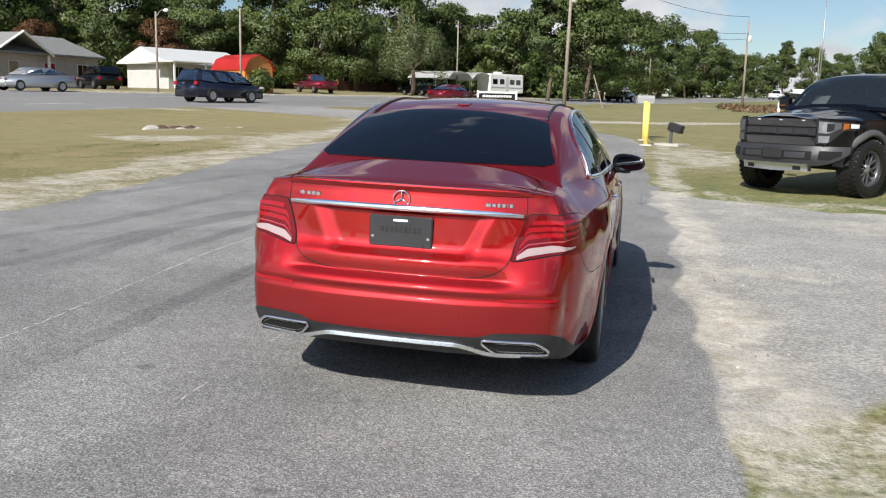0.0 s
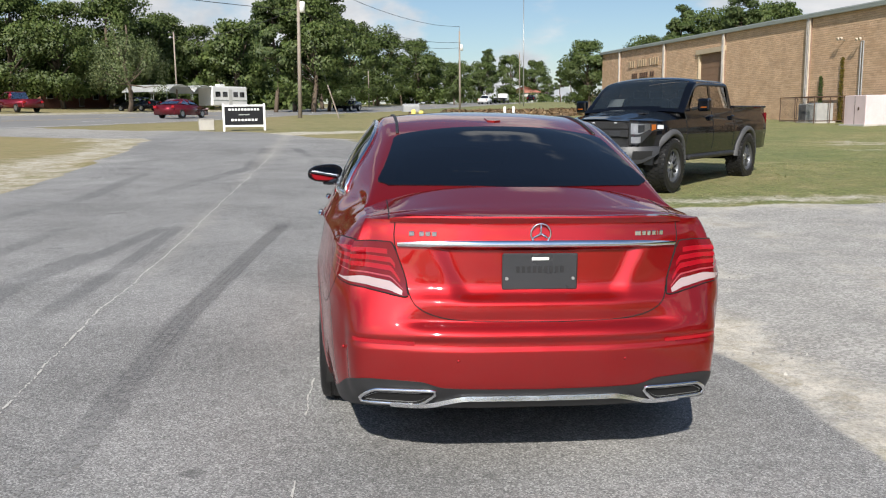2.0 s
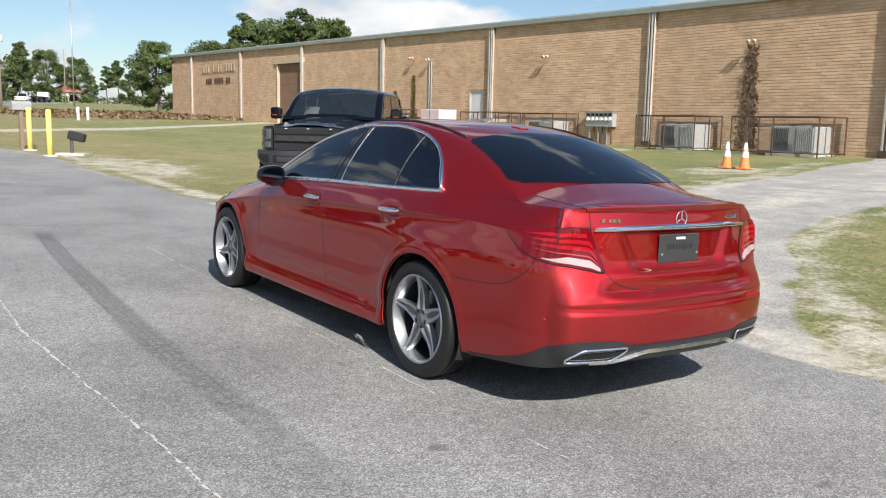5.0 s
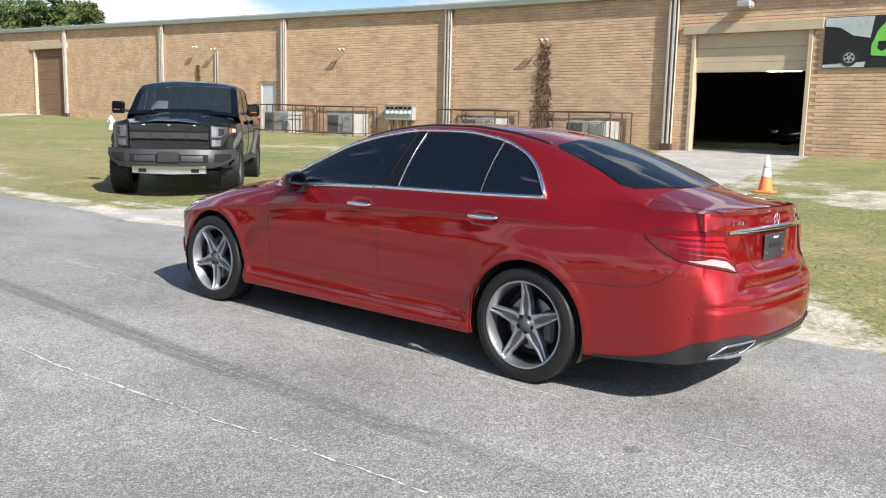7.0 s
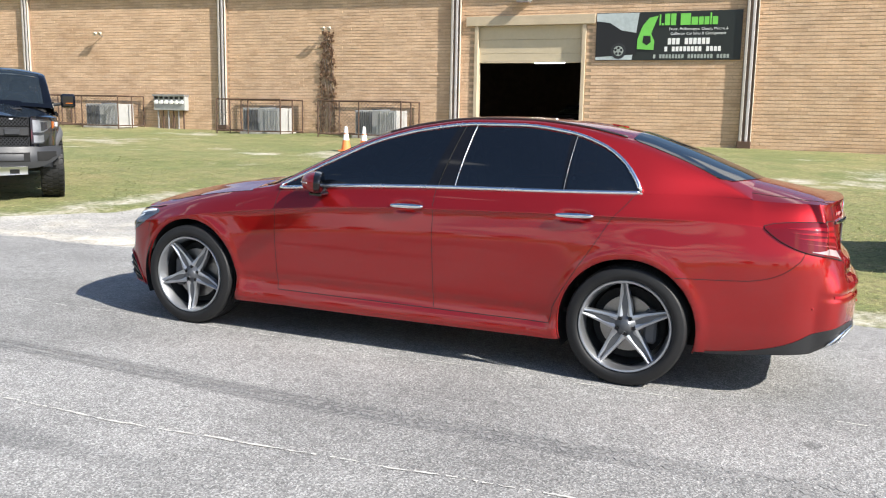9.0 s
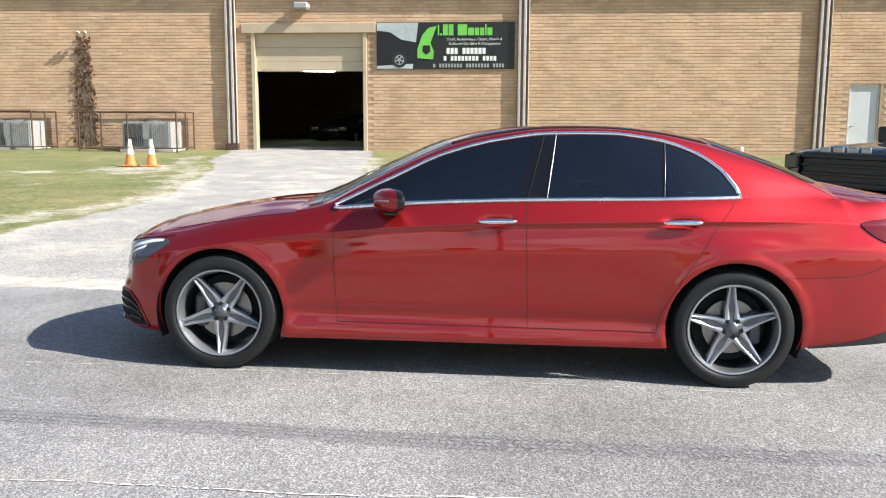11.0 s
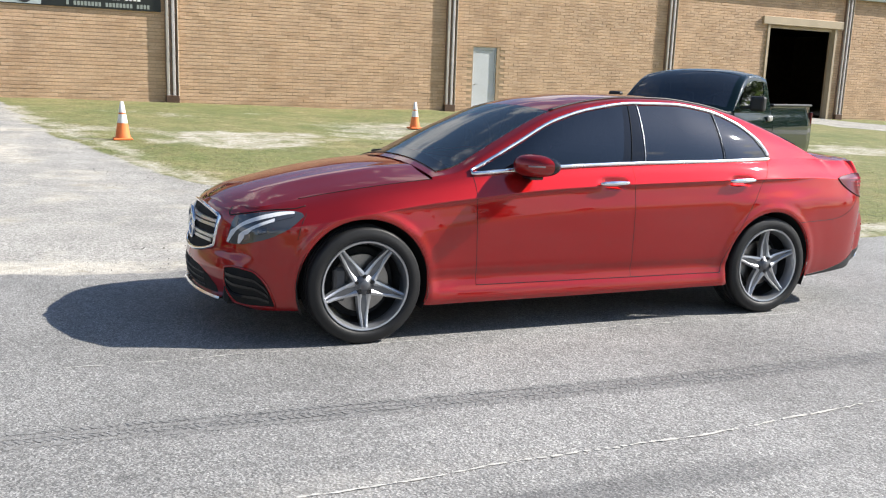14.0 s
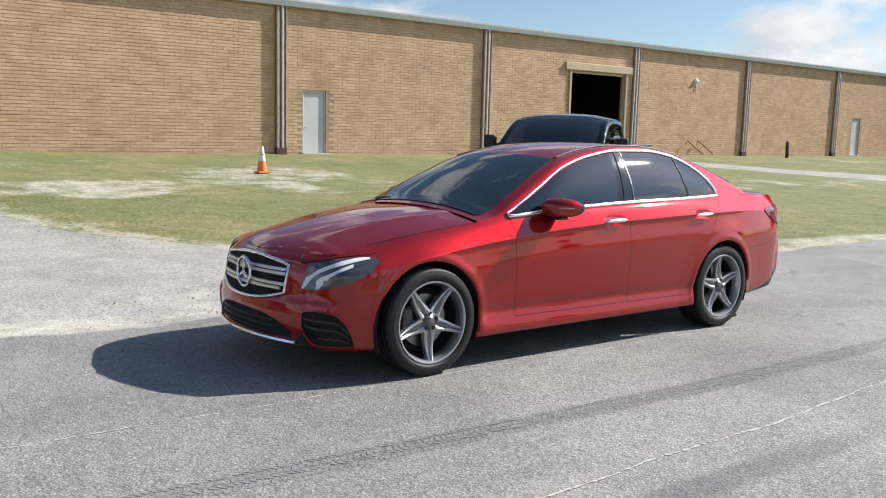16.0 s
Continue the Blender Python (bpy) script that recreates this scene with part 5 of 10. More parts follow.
    box(bm, 0.0, 0.0, 0.0, 0.07, 0.19, 0.07, 0.014, m @ Matrix.Rotation(radians(90 if sx > 0 else -90) * 0, 4, "Z") @ Matrix.Translation((0.0, 0.13, 0.012)) @ Matrix.Rotation(math.pi / 2, 4, "Z"))
    part("caliper", bm, M["grey_plastic"], w)
    return w


# ---- red saloon: assembly ----
def build_saloon():
    car = empty("saloon_car", CAR_FRAME)
    build_shell(car)
    # floor, wheel wells
    bm = bmesh.new()
    box(bm, 0, -0.1, 0.27, 1.60, 1.95, 0.10, 0.02)
    box(bm, 0, 2.02, 0.26, 1.2, 0.35, 0.12, 0.02)
    box(bm, 0, -2.15, 0.33, 1.1, 0.6, 0.14, 0.02)
    box(bm, 0, 0, 0.45, 0.9, 4.2, 0.3, 0.02)
    part("underbody", bm, M["under"], car, "dark underbody panels")
    for wy in (1.4695, -1.4695):
        for sx in (1, -1):
            bm = bmesh.new()
            arc = [(wy + math.cos(a) * (ARCH_R + 0.004), 0.335 + math.sin(a) * (ARCH_R + 0.004)) for a in np.linspace(-0.42, math.pi + 0.42, 40)]
            rings = [[bm.verts.new((sx * xx, p, q)) for p, q in arc] for xx in (0.885, 0.48)]
            for i in range(len(arc) - 1):
                bm.faces.new((rings[0][i], rings[0][i + 1], rings[1][i + 1], rings[1][i]))
            bm.faces.new(rings[1])
            part("wheel_well", bm, M["under"], car, "black wheel arch liner")
            bm = bmesh.new()
            pts = []
            for a in np.linspace(-0.30, math.pi + 0.30, 60):
                yy, zz = wy + math.cos(a) * (ARCH_R - 0.002), 0.335 + math.sin(a) * (ARCH_R - 0.002)
                p = skirt(s_side(yy), max(zz, float(BOT_Z(s_side(yy)))), 0.0)
                pts.append((sx * (p[0] - 0.008), yy, zz))
            tube(bm, pts, 0.006, 6)
            part("arch_lip", bm, M["red"], car, "", True)
    build_wheel(car, 1.4695, -1, radians(90), True)
    build_wheel(car, -1.4695, -1, radians(-86), False)
    build_wheel(car, 1.4695, 1, radians(20), True)
    build_wheel(car, -1.4695, 1, radians(50), False)

    sk, cs = skirt, cabin_side
    for sx in (-1, 1):
        # side glass, pillars, bright surround
        lean_f = lambda y, z, out: cs(y - 0.30 * (z - 1.03) * smoothstep(0.15, -0.24, y), z, out)
        lean_r = lambda y, z, out: cs(y - 0.14 * (z - 1.03) * smoothstep(-0.85, -0.42, y), z, out)
        lean_q = lambda y, z, out: cs(y - 0.10 * (z - 1.05), z, out)
        ys = np.linspace(0.765, -0.240, 60)
        top = GLASS_TOP(ys - 0.30 * (GLASS_TOP(ys) - 1.03) * smoothstep(0.15, -0.24, ys))
        patch("front_side_window", lean_f, ys, GLASS_LOW(ys) + 0.003, np.maximum(top - 0.002, GLASS_LOW(ys) + 0.006), 12, M["tint"], car, "dark tinted glass", 0.004, 0.006, sx)
        ys = np.linspace(-0.425, -1.055, 40)
        patch("rear_side_window", lean_r, ys, GLASS_LOW(ys) + 0.004, GLASS_TOP(ys) - 0.004, 12, M["tint"], car, "dark tinted glass", 0.004, 0.006, sx)
        ys = np.linspace(-1.085, -1.478, 40)
        patch("quarter_window", cs, ys, GLASS_LOW(ys) + 0.004, np.maximum(GLASS_TOP(ys) - 0.004, GLASS_LOW(ys) + 0.006), 12, M["tint"], car, "dark tinted glass", 0.004, 0.006, sx)
        ys = np.linspace(-0.22, -0.48, 14)
        patch("b_pillar", cs, ys, GLASS_LOW(ys) + 0.002, GLASS_TOP(ys) - 0.002, 10, M["gloss_black"], car, "glossy black pillar trim", 0.002, 0.02, sx)
        ys = np.linspace(-1.040, -1.100, 4)
        patch("quarter_divider", cs, ys, GLASS_LOW(ys) + 0.002, GLASS_TOP(ys) - 0.002, 8, M["gloss_black"], car, "", 0.002, 0.02, sx)
        for yy, dy in ((-0.415, 0.050), (-1.068, 0.018)):
            seam("pillar_strip", cs, [(yy, float(GLASS_LOW(yy))), (yy - dy, float(GLASS_TOP(yy - dy)))], car, 0.0026, M["satin" if dy > 0.03 else "alloy_grey"], sx, 0.0065, "thin metal strip")
        ys = np.concatenate([np.linspace(0.80, -1.30, 70), np.linspace(-1.30, -1.49, 24)[1:]])
        bm = bmesh.new()
        top = [Vector((sx * v[0], v[1], v[2])) for v in cs(ys, GLASS_TOP(ys) + 0.010, 0.005)]
        low = [Vector((sx * v[0], v[1], v[2])) for v in cs(ys[::-1], GLASS_LOW(ys[::-1]) - 0.006, 0.006)]
        tube(bm, top + low, [0.0115 if i < len(top) - 10 else 0.014 for i in range(len(top) + len(low))], 8, True)
        part("window_surround", bm, M["strip_chrome"], car, "bright metal strip round the side windows", True)
        # shut lines
        S = lambda y: float(s_side(y))
        seam("door_gap", sk, [(S(0.80), 0.945), (S(0.795), 0.7), (S(0.775), 0.31)], car, sx=sx)
        seam("door_gap", sk, [(S(-0.30), 1.028), (S(-0.31), 0.7), (S(-0.325), 0.31)], car, sx=sx)
        seam("door_gap", sk, [(S(-1.47), 1.058), (S(-1.43), 1.0), (S(-1.36), 0.92), (S(-1.28), 0.78), (S(-1.18), 0.62), (S(-1.11), 0.50), (S(-1.06), 0.40), (S(-1.045), 0.31)], car, sx=sx)
        seam("door_gap", sk, [(S(0.775), 0.305), (S(-1.045), 0.305)], car, 0.0035, sx=sx)
        seam("bumper_gap", sk, spline([(S(-1.715), 0.633), (S(-1.95), 0.640), (S(-2.12), 0.652), (S(-2.24), 0.690), (S(-2.33), 0.760), (S(-2.36), 0.815)], 40), car, sx=sx)
        seam("door_gap", cs, [(-0.305, float(GLASS_LOW(-0.305))), (-0.395, float(GLASS_TOP(-0.395)))], car, 0.003, sx=sx, out=0.0045)
        seam("bumper_gap", sk, [(S(1.85), 0.60), (S(1.83), 0.68), (S(1.80), 0.735)], car, sx=sx)
        hp = on_surface(hood, [(yy, 0.012) for yy in np.linspace(0.92, 1.80, 50)], 0.02, 0.0, sx)
        bm = bmesh.new()
        tube(bm, hp, 0.003, 6)
        part("hood_gap", bm, M["gap"], car, "", True)
        F = lambda x: float(s_front(x))
        seam("hood_gap", sk, [(S(1.80), 0.772), (S(1.86), 0.757), (S(2.002), 0.747), (F(0.758), 0.738), (F(0.66), 0.720), (F(0.58), 0.703), (F(0.535), 0.694), (F(0.515), 0.710), (F(0.500), 0.735)], car, 0.0042, sx=sx, out=0.0012)
        # boot lid outline
        lid = [(float(s_rear(xx)), zz) for xx, zz in ((0.602, 1.052), (0.600, 0.965), (0.566, 0.86), (0.526, 0.752), (0.475, 0.703), (0.40, 0.676), (0.30, 0.665), (0.15, 0.661), (0.0, 0.660))]
        seam("boot_gap", sk, spline(lid, 70), car, 0.0035, sx=sx)
        tp = on_surface(trunk, [(yy, 1 - 0.60 / max(float(deck_edge(yy, False)[0]), 0.602)) for yy in np.linspace(-2.49, -1.98, 24)], 0.02, -0.001, sx)
        bm = bmesh.new()
        tube(bm, tp, 0.003, 6)
        part("boot_gap", bm, M["gap"], car, "", True)
        # handles with their cups
        for y0, y1, z0 in ((-0.03, -0.25, 0.905), (-1.05, -1.27, 0.922)):
            bm = bmesh.new()
            n = 14
            pts, rad = [], []
            for i in range(n):
                t = i / (n - 1)
                yy = y0 + (y1 - y0) * t
                p = skirt(S(yy), z0 + 0.003 + 0.006 * t, 0.012 + 0.024 * math.sin(math.pi * t) ** 0.6)
                pts.append((sx * p[0], p[1], p[2]))
                rad.append(0.006 + 0.0115 * math.sin(math.pi * t) ** 0.45)
            tube(bm, pts, rad, 8, False, 0.95)
            h = part("door_handle", bm, M["chrome"], car, "bright chrome door handle", True)
        # mirror
        def housing(keep_front):
            bm = bmesh.new()
            bmesh.ops.create_uvsphere(bm, u_segments=28, v_segments=16, radius=1.0)
            for v in bm.verts:
                c = v.co.copy()
                flat = max(-0.45, c.y)
                wide = 0.124 * math.copysign(abs(c.x) ** 0.8, c.x) * (1 - 0.10 * c.y)
                v.co = Vector((sx * (0.970 + wide), 0.455 + 0.100 * flat - 0.42 * wide, 1.018 + 0.066 * math.copysign(abs(c.z) ** 0.8, c.z) * (1 - 0.9 * wide)))
            gone = [f for f in bm.faces if (f.calc_center_median().y + 0.42 * (abs(f.calc_center_median().x) - 0.97) > 0.452) != keep_front]
            bmesh.ops.delete(bm, geom=gone, context="FACES")
            return bm
        mir = part("wing_mirror", housing(True), M["red"], car, "red mirror cap", True)
        part("mirror_shell", housing(False), M["gloss_black"], mir, "black mirror shell", True)
        bm = bmesh.new()
        tube(bm, [(sx * 0.86, 0.46, 0.955), (sx * 0.91, 0.445, 0.962), (sx * 0.955, 0.435, 0.95)], [0.028, 0.024, 0.02], 8)
        box(bm, sx * 0.935, 0.455, 0.948, 0.11, 0.09, 0.022, 0.008)
        part("mirror_foot", bm, M["gloss_black"], mir, "black mirror foot")
        bm = bmesh.new()
        prism(bm, [(0.090 * math.copysign(abs(math.cos(q)) ** 0.6, math.cos(q)), 0.046 * math.copysign(abs(math.sin(q)) ** 0.6, math.sin(q))) for q in np.linspace(0, 2 * math.pi, 28, endpoint=False)], 0.006, Matrix(((1, 0, 0, sx * 0.972), (-0.42 * sx, 0, 1, 0.4085), (0, 1, 0, 1.018), (0, 0, 0, 1))))
        part("mirror_glass", bm, M["mirror"], mir, "mirror glass")
        bm = bmesh.new()
        tube(bm, [(sx * (0.972 + 0.124 * math.sin(q) ** 0.8 * (1 - 0.1 * math.cos(q))), 0.457 + 0.100 * math.cos(q) - 0.052 * math.sin(q) ** 0.8, 1.02) for q in np.linspace(0.3, 1.1, 10)], 0.005, 6)
        part("indicator", bm, M["lens_clear"], mir, "thin clear indicator strip")
        # tail lamp
        place = [("r", 0.536, 0.756, 0.762), ("r", 0.548, 0.754, 0.812), ("r", 0.575, 0.757, 0.885), ("r", 0.600, 0.762, 0.945), ("r", 0.615, 0.765, 0.966), ("r", 0.70, 0.780, 0.968),
                 ("y", -2.44, 0.796, 0.966), ("y", -2.36, 0.812, 0.964), ("y", -2.27, 0.845, 0.959), ("y", -2.20, 0.885, 0.951), ("y", -2.15, 0.926, 0.938)]
        ls = np.array([float(s_rear(v)) if k == "r" else float(s_side(v)) for k, v, _, _ in place])
        lo_f, hi_f = curve1(list(zip(ls, [p[2] for p in place]))), curve1(list(zip(ls, [p[3] for p in place])))
        us = np.linspace(ls[0], ls[-1], 54)
        lamp = patch("tail_lamp", sk, us, lo_f(us), hi_f(us), 9, M["lens_dark"], car, "dark red wraparound tail lamp", 0.006, 0.02, sx)
        bm = bmesh.new()
        tube(bm, [(sx * v[0], v[1], v[2]) for v in np.concatenate([sk(us, lo_f(us), 0.003), sk(us[::-1], hi_f(us[::-1]), 0.003)])], 0.0035, 6, True)
        part("lamp_seal", bm, M["gap"], lamp, "dark seal", True)
        a, b = ls[0], ls[-1]
        for f0, f1, u0, u1, m, nm, lb in ((0.07, 0.24, 0.04, 0.58, "lens_clear", "reversing_light", "frosted white reversing strip"), (0.31, 0.34, 0.04, 0.66, "lens_pink", "light_bar", "pale red light bar"),
                                       (0.44, 0.54, 0.06, 0.72, "lens_red", "light_bar", "bright red light bar"), (0.60, 0.70, 0.10, 0.76, "lens_red", "light_bar", "bright red light bar"),
                                       (0.76, 0.86, 0.16, 0.80, "lens_red", "light_bar", "bright red light bar")):
            uu = np.linspace(a + (b - a) * u0, a + (b - a) * u1, 40)
            l, h = lo_f(uu), hi_f(uu)
            slim = (f1 - f0) * (0.15 + 0.85 * smoothstep(1.0, 0.55, np.linspace(0, 1, 40)))
            patch(nm, sk, uu, l + (h - l) * f0, l + (h - l) * (f0 + slim), 3, M[m], lamp, lb, 0.0085, 0.006, sx)
        # headlamp
        place = [("f", 0.560, 0.552, 0.570), ("f", 0.573, 0.547, 0.640), ("f", 0.586, 0.545, 0.697), ("f", 0.66, 0.549, 0.713), ("f", 0.758, 0.572, 0.731), ("y", 2.002, 0.602, 0.740), ("y", 1.924, 0.641, 0.745), ("y", 1.876, 0.672, 0.746), ("y", 1.829, 0.710, 0.740), ("y", 1.814, 0.721, 0.728)]
        ls = np.array([float(s_front(v)) if k == "f" else float(s_side(v)) for k, v, _, _ in place])
        o = np.argsort(ls)
        lo_f, hi_f = curve1([(ls[i], place[i][2]) for i in o]), curve1([(ls[i], place[i][3]) for i in o])
        us = np.linspace(ls.min(), ls.max(), 48)
        lamp = patch("headlight", sk, us, lo_f(us), hi_f(us), 9, M["lamp_black"], car, "clear headlight with a dark housing", 0.003, 0.02, sx)
        a, b = ls.min(), ls.max()
        for stops, wd in ((((1.0, 0.16), (0.90, 0.42), (0.78, 0.66), (0.55, 0.80), (0.30, 0.88), (0.10, 0.90)), 0.075), (((0.80, 0.14), (0.70, 0.34), (0.56, 0.52), (0.40, 0.64), (0.22, 0.72)), 0.06)):
            q = spline([(a + (b - a) * uu, ff) for uu, ff in stops], 40)
            o2 = np.argsort(q[:, 0])
            uu, ff = q[o2, 0], q[o2, 1]
            l, h = lo_f(uu), hi_f(uu)
            grow = wd * (1 + 2.2 * smoothstep(0.55, 0.15, ff))
            patch("eyebrow_light", sk, uu, l + (h - l) * np.clip(ff - grow, 0.03, 1), l + (h - l) * np.clip(ff + grow, 0, 0.97), 3, M["drl"], lamp, "pale curved light strip", 0.0055, 0.006, sx)
        for u0, u1, f0, f1, m in ((0.86, 0.97, 0.40, 0.86, "lamp_smoke"), (0.56, 0.76, 0.08, 0.36, "lamp_smoke"), (0.34, 0.54, 0.20, 0.50, "lamp_smoke"), (0.60, 0.70, 0.13, 0.31, "lamp_silver"), (0.39, 0.48, 0.26, 0.44, "lamp_silver"), (0.10, 0.32, 0.62, 0.80, "lamp_silver")):
            uu = np.linspace(a + (b - a) * u0, a + (b - a) * u1, 16)
            l, h = lo_f(uu), hi_f(uu)
            patch("projector", sk, uu, l + (h - l) * f0, l + (h - l) * f1, 3, M[m], lamp, "", 0.0048 if m == "lamp_smoke" else 0.0062, 0.006, sx)
        # side intake of the front bumper with fins
        fs = np.linspace(0.832, 0.585, 34)
        ss = np.array([float(s_front(v)) for v in fs])
        lo = curve1([(0.585, 0.330), (0.605, 0.285), (0.627, 0.250), (0.666, 0.224), (0.756, 0.217), (0.832, 0.214)])(fs)
        hi = curve1([(0.585, 0.405), (0.60, 0.414), (0.678, 0.424), (0.762, 0.414), (0.794, 0.378), (0.816, 0.322), (0.832, 0.232)])(fs)
        intake = patch("side_intake", sk, ss, lo, hi, 5, M["gap"], car, "black air intake in the bumper", 0.003, 0.02, sx)
        for ff in (0.25, 0.52, 0.76):
            zz = (lo + (hi - lo) * ff)[2:-3]
            patch("fin", sk, ss[2:-3], zz - 0.008, zz + 0.008, 3, M["gloss_black"], intake, "", 0.010, 0.02, sx)
        bm = bmesh.new()
        tube(bm, [(sx * v[0], v[1], v[2]) for v in np.concatenate([sk(ss, hi + 0.004, 0.004), sk(ss[::-1], lo[::-1] - 0.004, 0.004)])], 0.006, 6, True)
        part("intake_frame", bm, M["red"], intake, "red painted frame", True)
        # lower skirt, reflector and exhaust trim
        place = [("r", 0.0, 0.395), ("r", 0.38, 0.400), ("r", 0.48, 0.424), ("r", 0.66, 0.428), ("y", -2.43, 0.385), ("y", -2.34, 0.335), ("y", -2.20, 0.288), ("y", -2.05, 0.258), ("y", -1.90, 0.243)]
        ls = np.array([float(s_rear(v)) if k == "r" else float(s_side(v)) for k, v, _ in place])
        top_f = curve1(list(zip(ls, [q[2] for q in place])))
        us = np.linspace(0.0, ls[-1], 70)
        patch("rear_skirt", sk, us, BOT_Z(us) - 0.004, np.maximum(top_f(us), BOT_Z(us) + 0.002), 7, M["black_trim"], car, "matt black lower bumper skirt", 0.004, 0.02, sx)
        ss = np.linspace(float(s_rear(0.50)), float(s_rear(0.735)), 20)
        patch("rear_reflector", sk, ss, 0.572 + 0.004 * np.linspace(0, 1, 20), 0.586 + 0.004 * np.linspace(0, 1, 20), 3, M["lens_red"], car, "slim red reflector", 0.004, 0.01, sx)
        ss = np.linspace(float(s_rear(0.42)), float(s_rear(0.72)), 24)
        k = np.linspace(0, 1, 24)
        lo, hi = 0.315 + 0.058 * np.clip((0.24 - k) / 0.24, 0, 1) ** 1.4, 0.390 - 0.006 * k - 0.052 * np.clip((k - 0.74) / 0.26, 0, 1) ** 1.4
        loop = np.concatenate([np.stack([ss, lo], 1), np.stack([ss[::-1], hi[::-1]], 1)])
        bm = bmesh.new()
        tube(bm, [(sx * v[0], v[1], v[2]) for v in sk(loop[:, 0], loop[:, 1], 0.012)], 0.0075, 8, True)
        tip = part("exhaust_tip", bm, M["chrome"], car, "polished trapezoid exhaust trim", True)
        mid_s, mid_z = loop[:, 0].mean(), loop[:, 1].mean()
        bm = bmesh.new()
        tube(bm, [(sx * v[0], v[1] + 0.006, v[2]) for v in sk(mid_s + (loop[:, 0] - mid_s) * 0.84, mid_z + (loop[:, 1] - mid_z) * 0.60, 0.008)], 0.0035, 6, True)
        part("inner_ring", bm, M["steel"], tip, "", True)
        patch("exhaust_mouth", sk, ss, lo + 0.002, hi - 0.002, 4, M["gap"], tip, "dark opening", 0.006, 0.02, sx)
        # parking sensors
        for xx, zz in ((0.80, 0.52), (0.33, 0.515)):
            p = sk(s_rear(xx), zz, 0.0)
            bm = bmesh.new()
            bmesh.ops.create_uvsphere(bm, u_segments=10, v_segments=6, radius=0.008, matrix=Matrix.Translation((sx * p[0], p[1] + 0.003, p[2])))
            part("parking_sensor", bm, M["red"], car, "", True)

    # chrome strips, lip spoiler and plate on the tail
    def tail(x, w, out):
        x = np.asarray(x, float)
        p = skirt(s_rear(np.abs(x)), w, out)
        p = np.array(p)
        p[..., 0] *= np.sign(x)
        return p
    xs = np.linspace(-0.585, 0.585, 60)
    e = 1 - np.abs(xs / 0.585) ** 4
    patch("chrome_strip", lambda x, w, out: tail(x, w, out + 0.010 * np.sqrt(np.clip(1 - ((w - 0.965) / 0.0165) ** 2, 0, 1))), xs, 0.950 - 0.002 * (1 - e), 0.966 + 0.014 * e, 9, M["chrome"], car, "bright chrome strip across the boot lid", 0.008, 0.03)
    xs = np.linspace(-0.60, 0.60, 80)
    dip = 0.050 * smoothstep(0.28, 0.50, np.abs(xs))
    patch("bumper_chrome", lambda x, w, out: tail(x, w, out + 0.8 * (0.369 - 0.050 * smoothstep(0.28, 0.50, np.abs(x)) - w)), xs, 0.350 - dip, 0.369 - dip, 3, M["strip_chrome"], car, "chrome strip between and below the exhaust tips", 0.016, 0.04)
    TAIL_Y = float(skirt(0.0, 0.80)[1])
    bm = bmesh.new()
    box(bm, 0, TAIL_Y - 0.004, 0.852, 0.308, 0.012, 0.150, 0.006)
    plate = part("number_plate", bm, M["plate"], car, "dark blank dealer plate")
    bm = bmesh.new()
    box(bm, 0.0, TAIL_Y - 0.0115, 0.905, 0.07, 0.003, 0.012, 0.001)
    part("sticker", bm, M["white"], plate, "small white sticker")
    bm = bmesh.new()
    for i in range(9):
        box(bm, -0.09 + i * 0.0225, TAIL_Y - 0.011, 0.862, 0.014, 0.002, 0.026, 0.0005)
    part("print_bars", bm, M["black_trim"], plate, "unreadable embossed bars")
    for sx in (-1, 1):
        bm = bmesh.new()
        rod(bm, (sx * 0.135, TAIL_Y - 0.007, 0.825), (sx * 0.135, TAIL_Y - 0.0145, 0.825), 0.007, 0.007, 8)
        part("screw", bm, M["steel"], plate)
    bm = bmesh.new()
    BADGE_Y = float(skirt(0.0, 1.006)[1]) - 0.006
    ring = [(0.040 * math.cos(a), BADGE_Y, 1.006 + 0.040 * math.sin(a)) for a in np.linspace(0, 2 * math.pi, 36, endpoint=False)]
    tube(bm, ring, 0.004, 6, True, 1.0, (0, 1, 0))
    for a in (90, 210, 330):
        rod(bm, (0, BADGE_Y, 1.006), (0.039 * math.cos(radians(a)), BADGE_Y, 1.006 + 0.039 * math.sin(radians(a))), 0.006, 0.003, 6)
    part("round_badge", bm, M["chrome"], car, "round chrome badge", True)
    for x0, widths in ((-0.545, (0.028, 0.0, 0.026, 0.026, 0.026)), (0.405, (0.03, 0.024, 0.022, 0.024, 0.012, 0.022))):
        x = x0
        for w in widths:
            if w:
                bm = bmesh.new()
                p = tail(x + w / 2, 1.002, 0.004)
                box(bm, p[0], p[1], p[2], w - 0.005, 0.005, 0.020, 0.002)
                part("badge_bar", bm, M["chrome"], car, "small chrome badge bar")
            x += w if w else 0.014
    bm = bmesh.new()
    rings = []
    for xx in np.linspace(-0.60, 0.60, 50):
        e = tail(xx, 1.056, 0.0)
        f = math.sqrt(max(0.0, 1 - abs(xx / 0.605) ** 6))
        rings.append([bm.verts.new(p) for p in ((xx, e[1] + 0.08, 1.064 + 0.010 * f), (xx, e[1] + 0.04, 1.060 + 0.014 * f), (xx, e[1] - 0.012 * f, 1.057 + 0.017 * f), (xx, e[1] - 0.014 * f, 1.053 + 0.015 * f), (xx, e[1] - 0.001, 1.044))])
    for a, b in zip(rings, rings[1:]):
        for j in range(4):
            bm.faces.new((a[j], a[j + 1], b[j + 1], b[j]))
    bm.faces.new(rings[0])
    bm.faces.new(rings[-1])
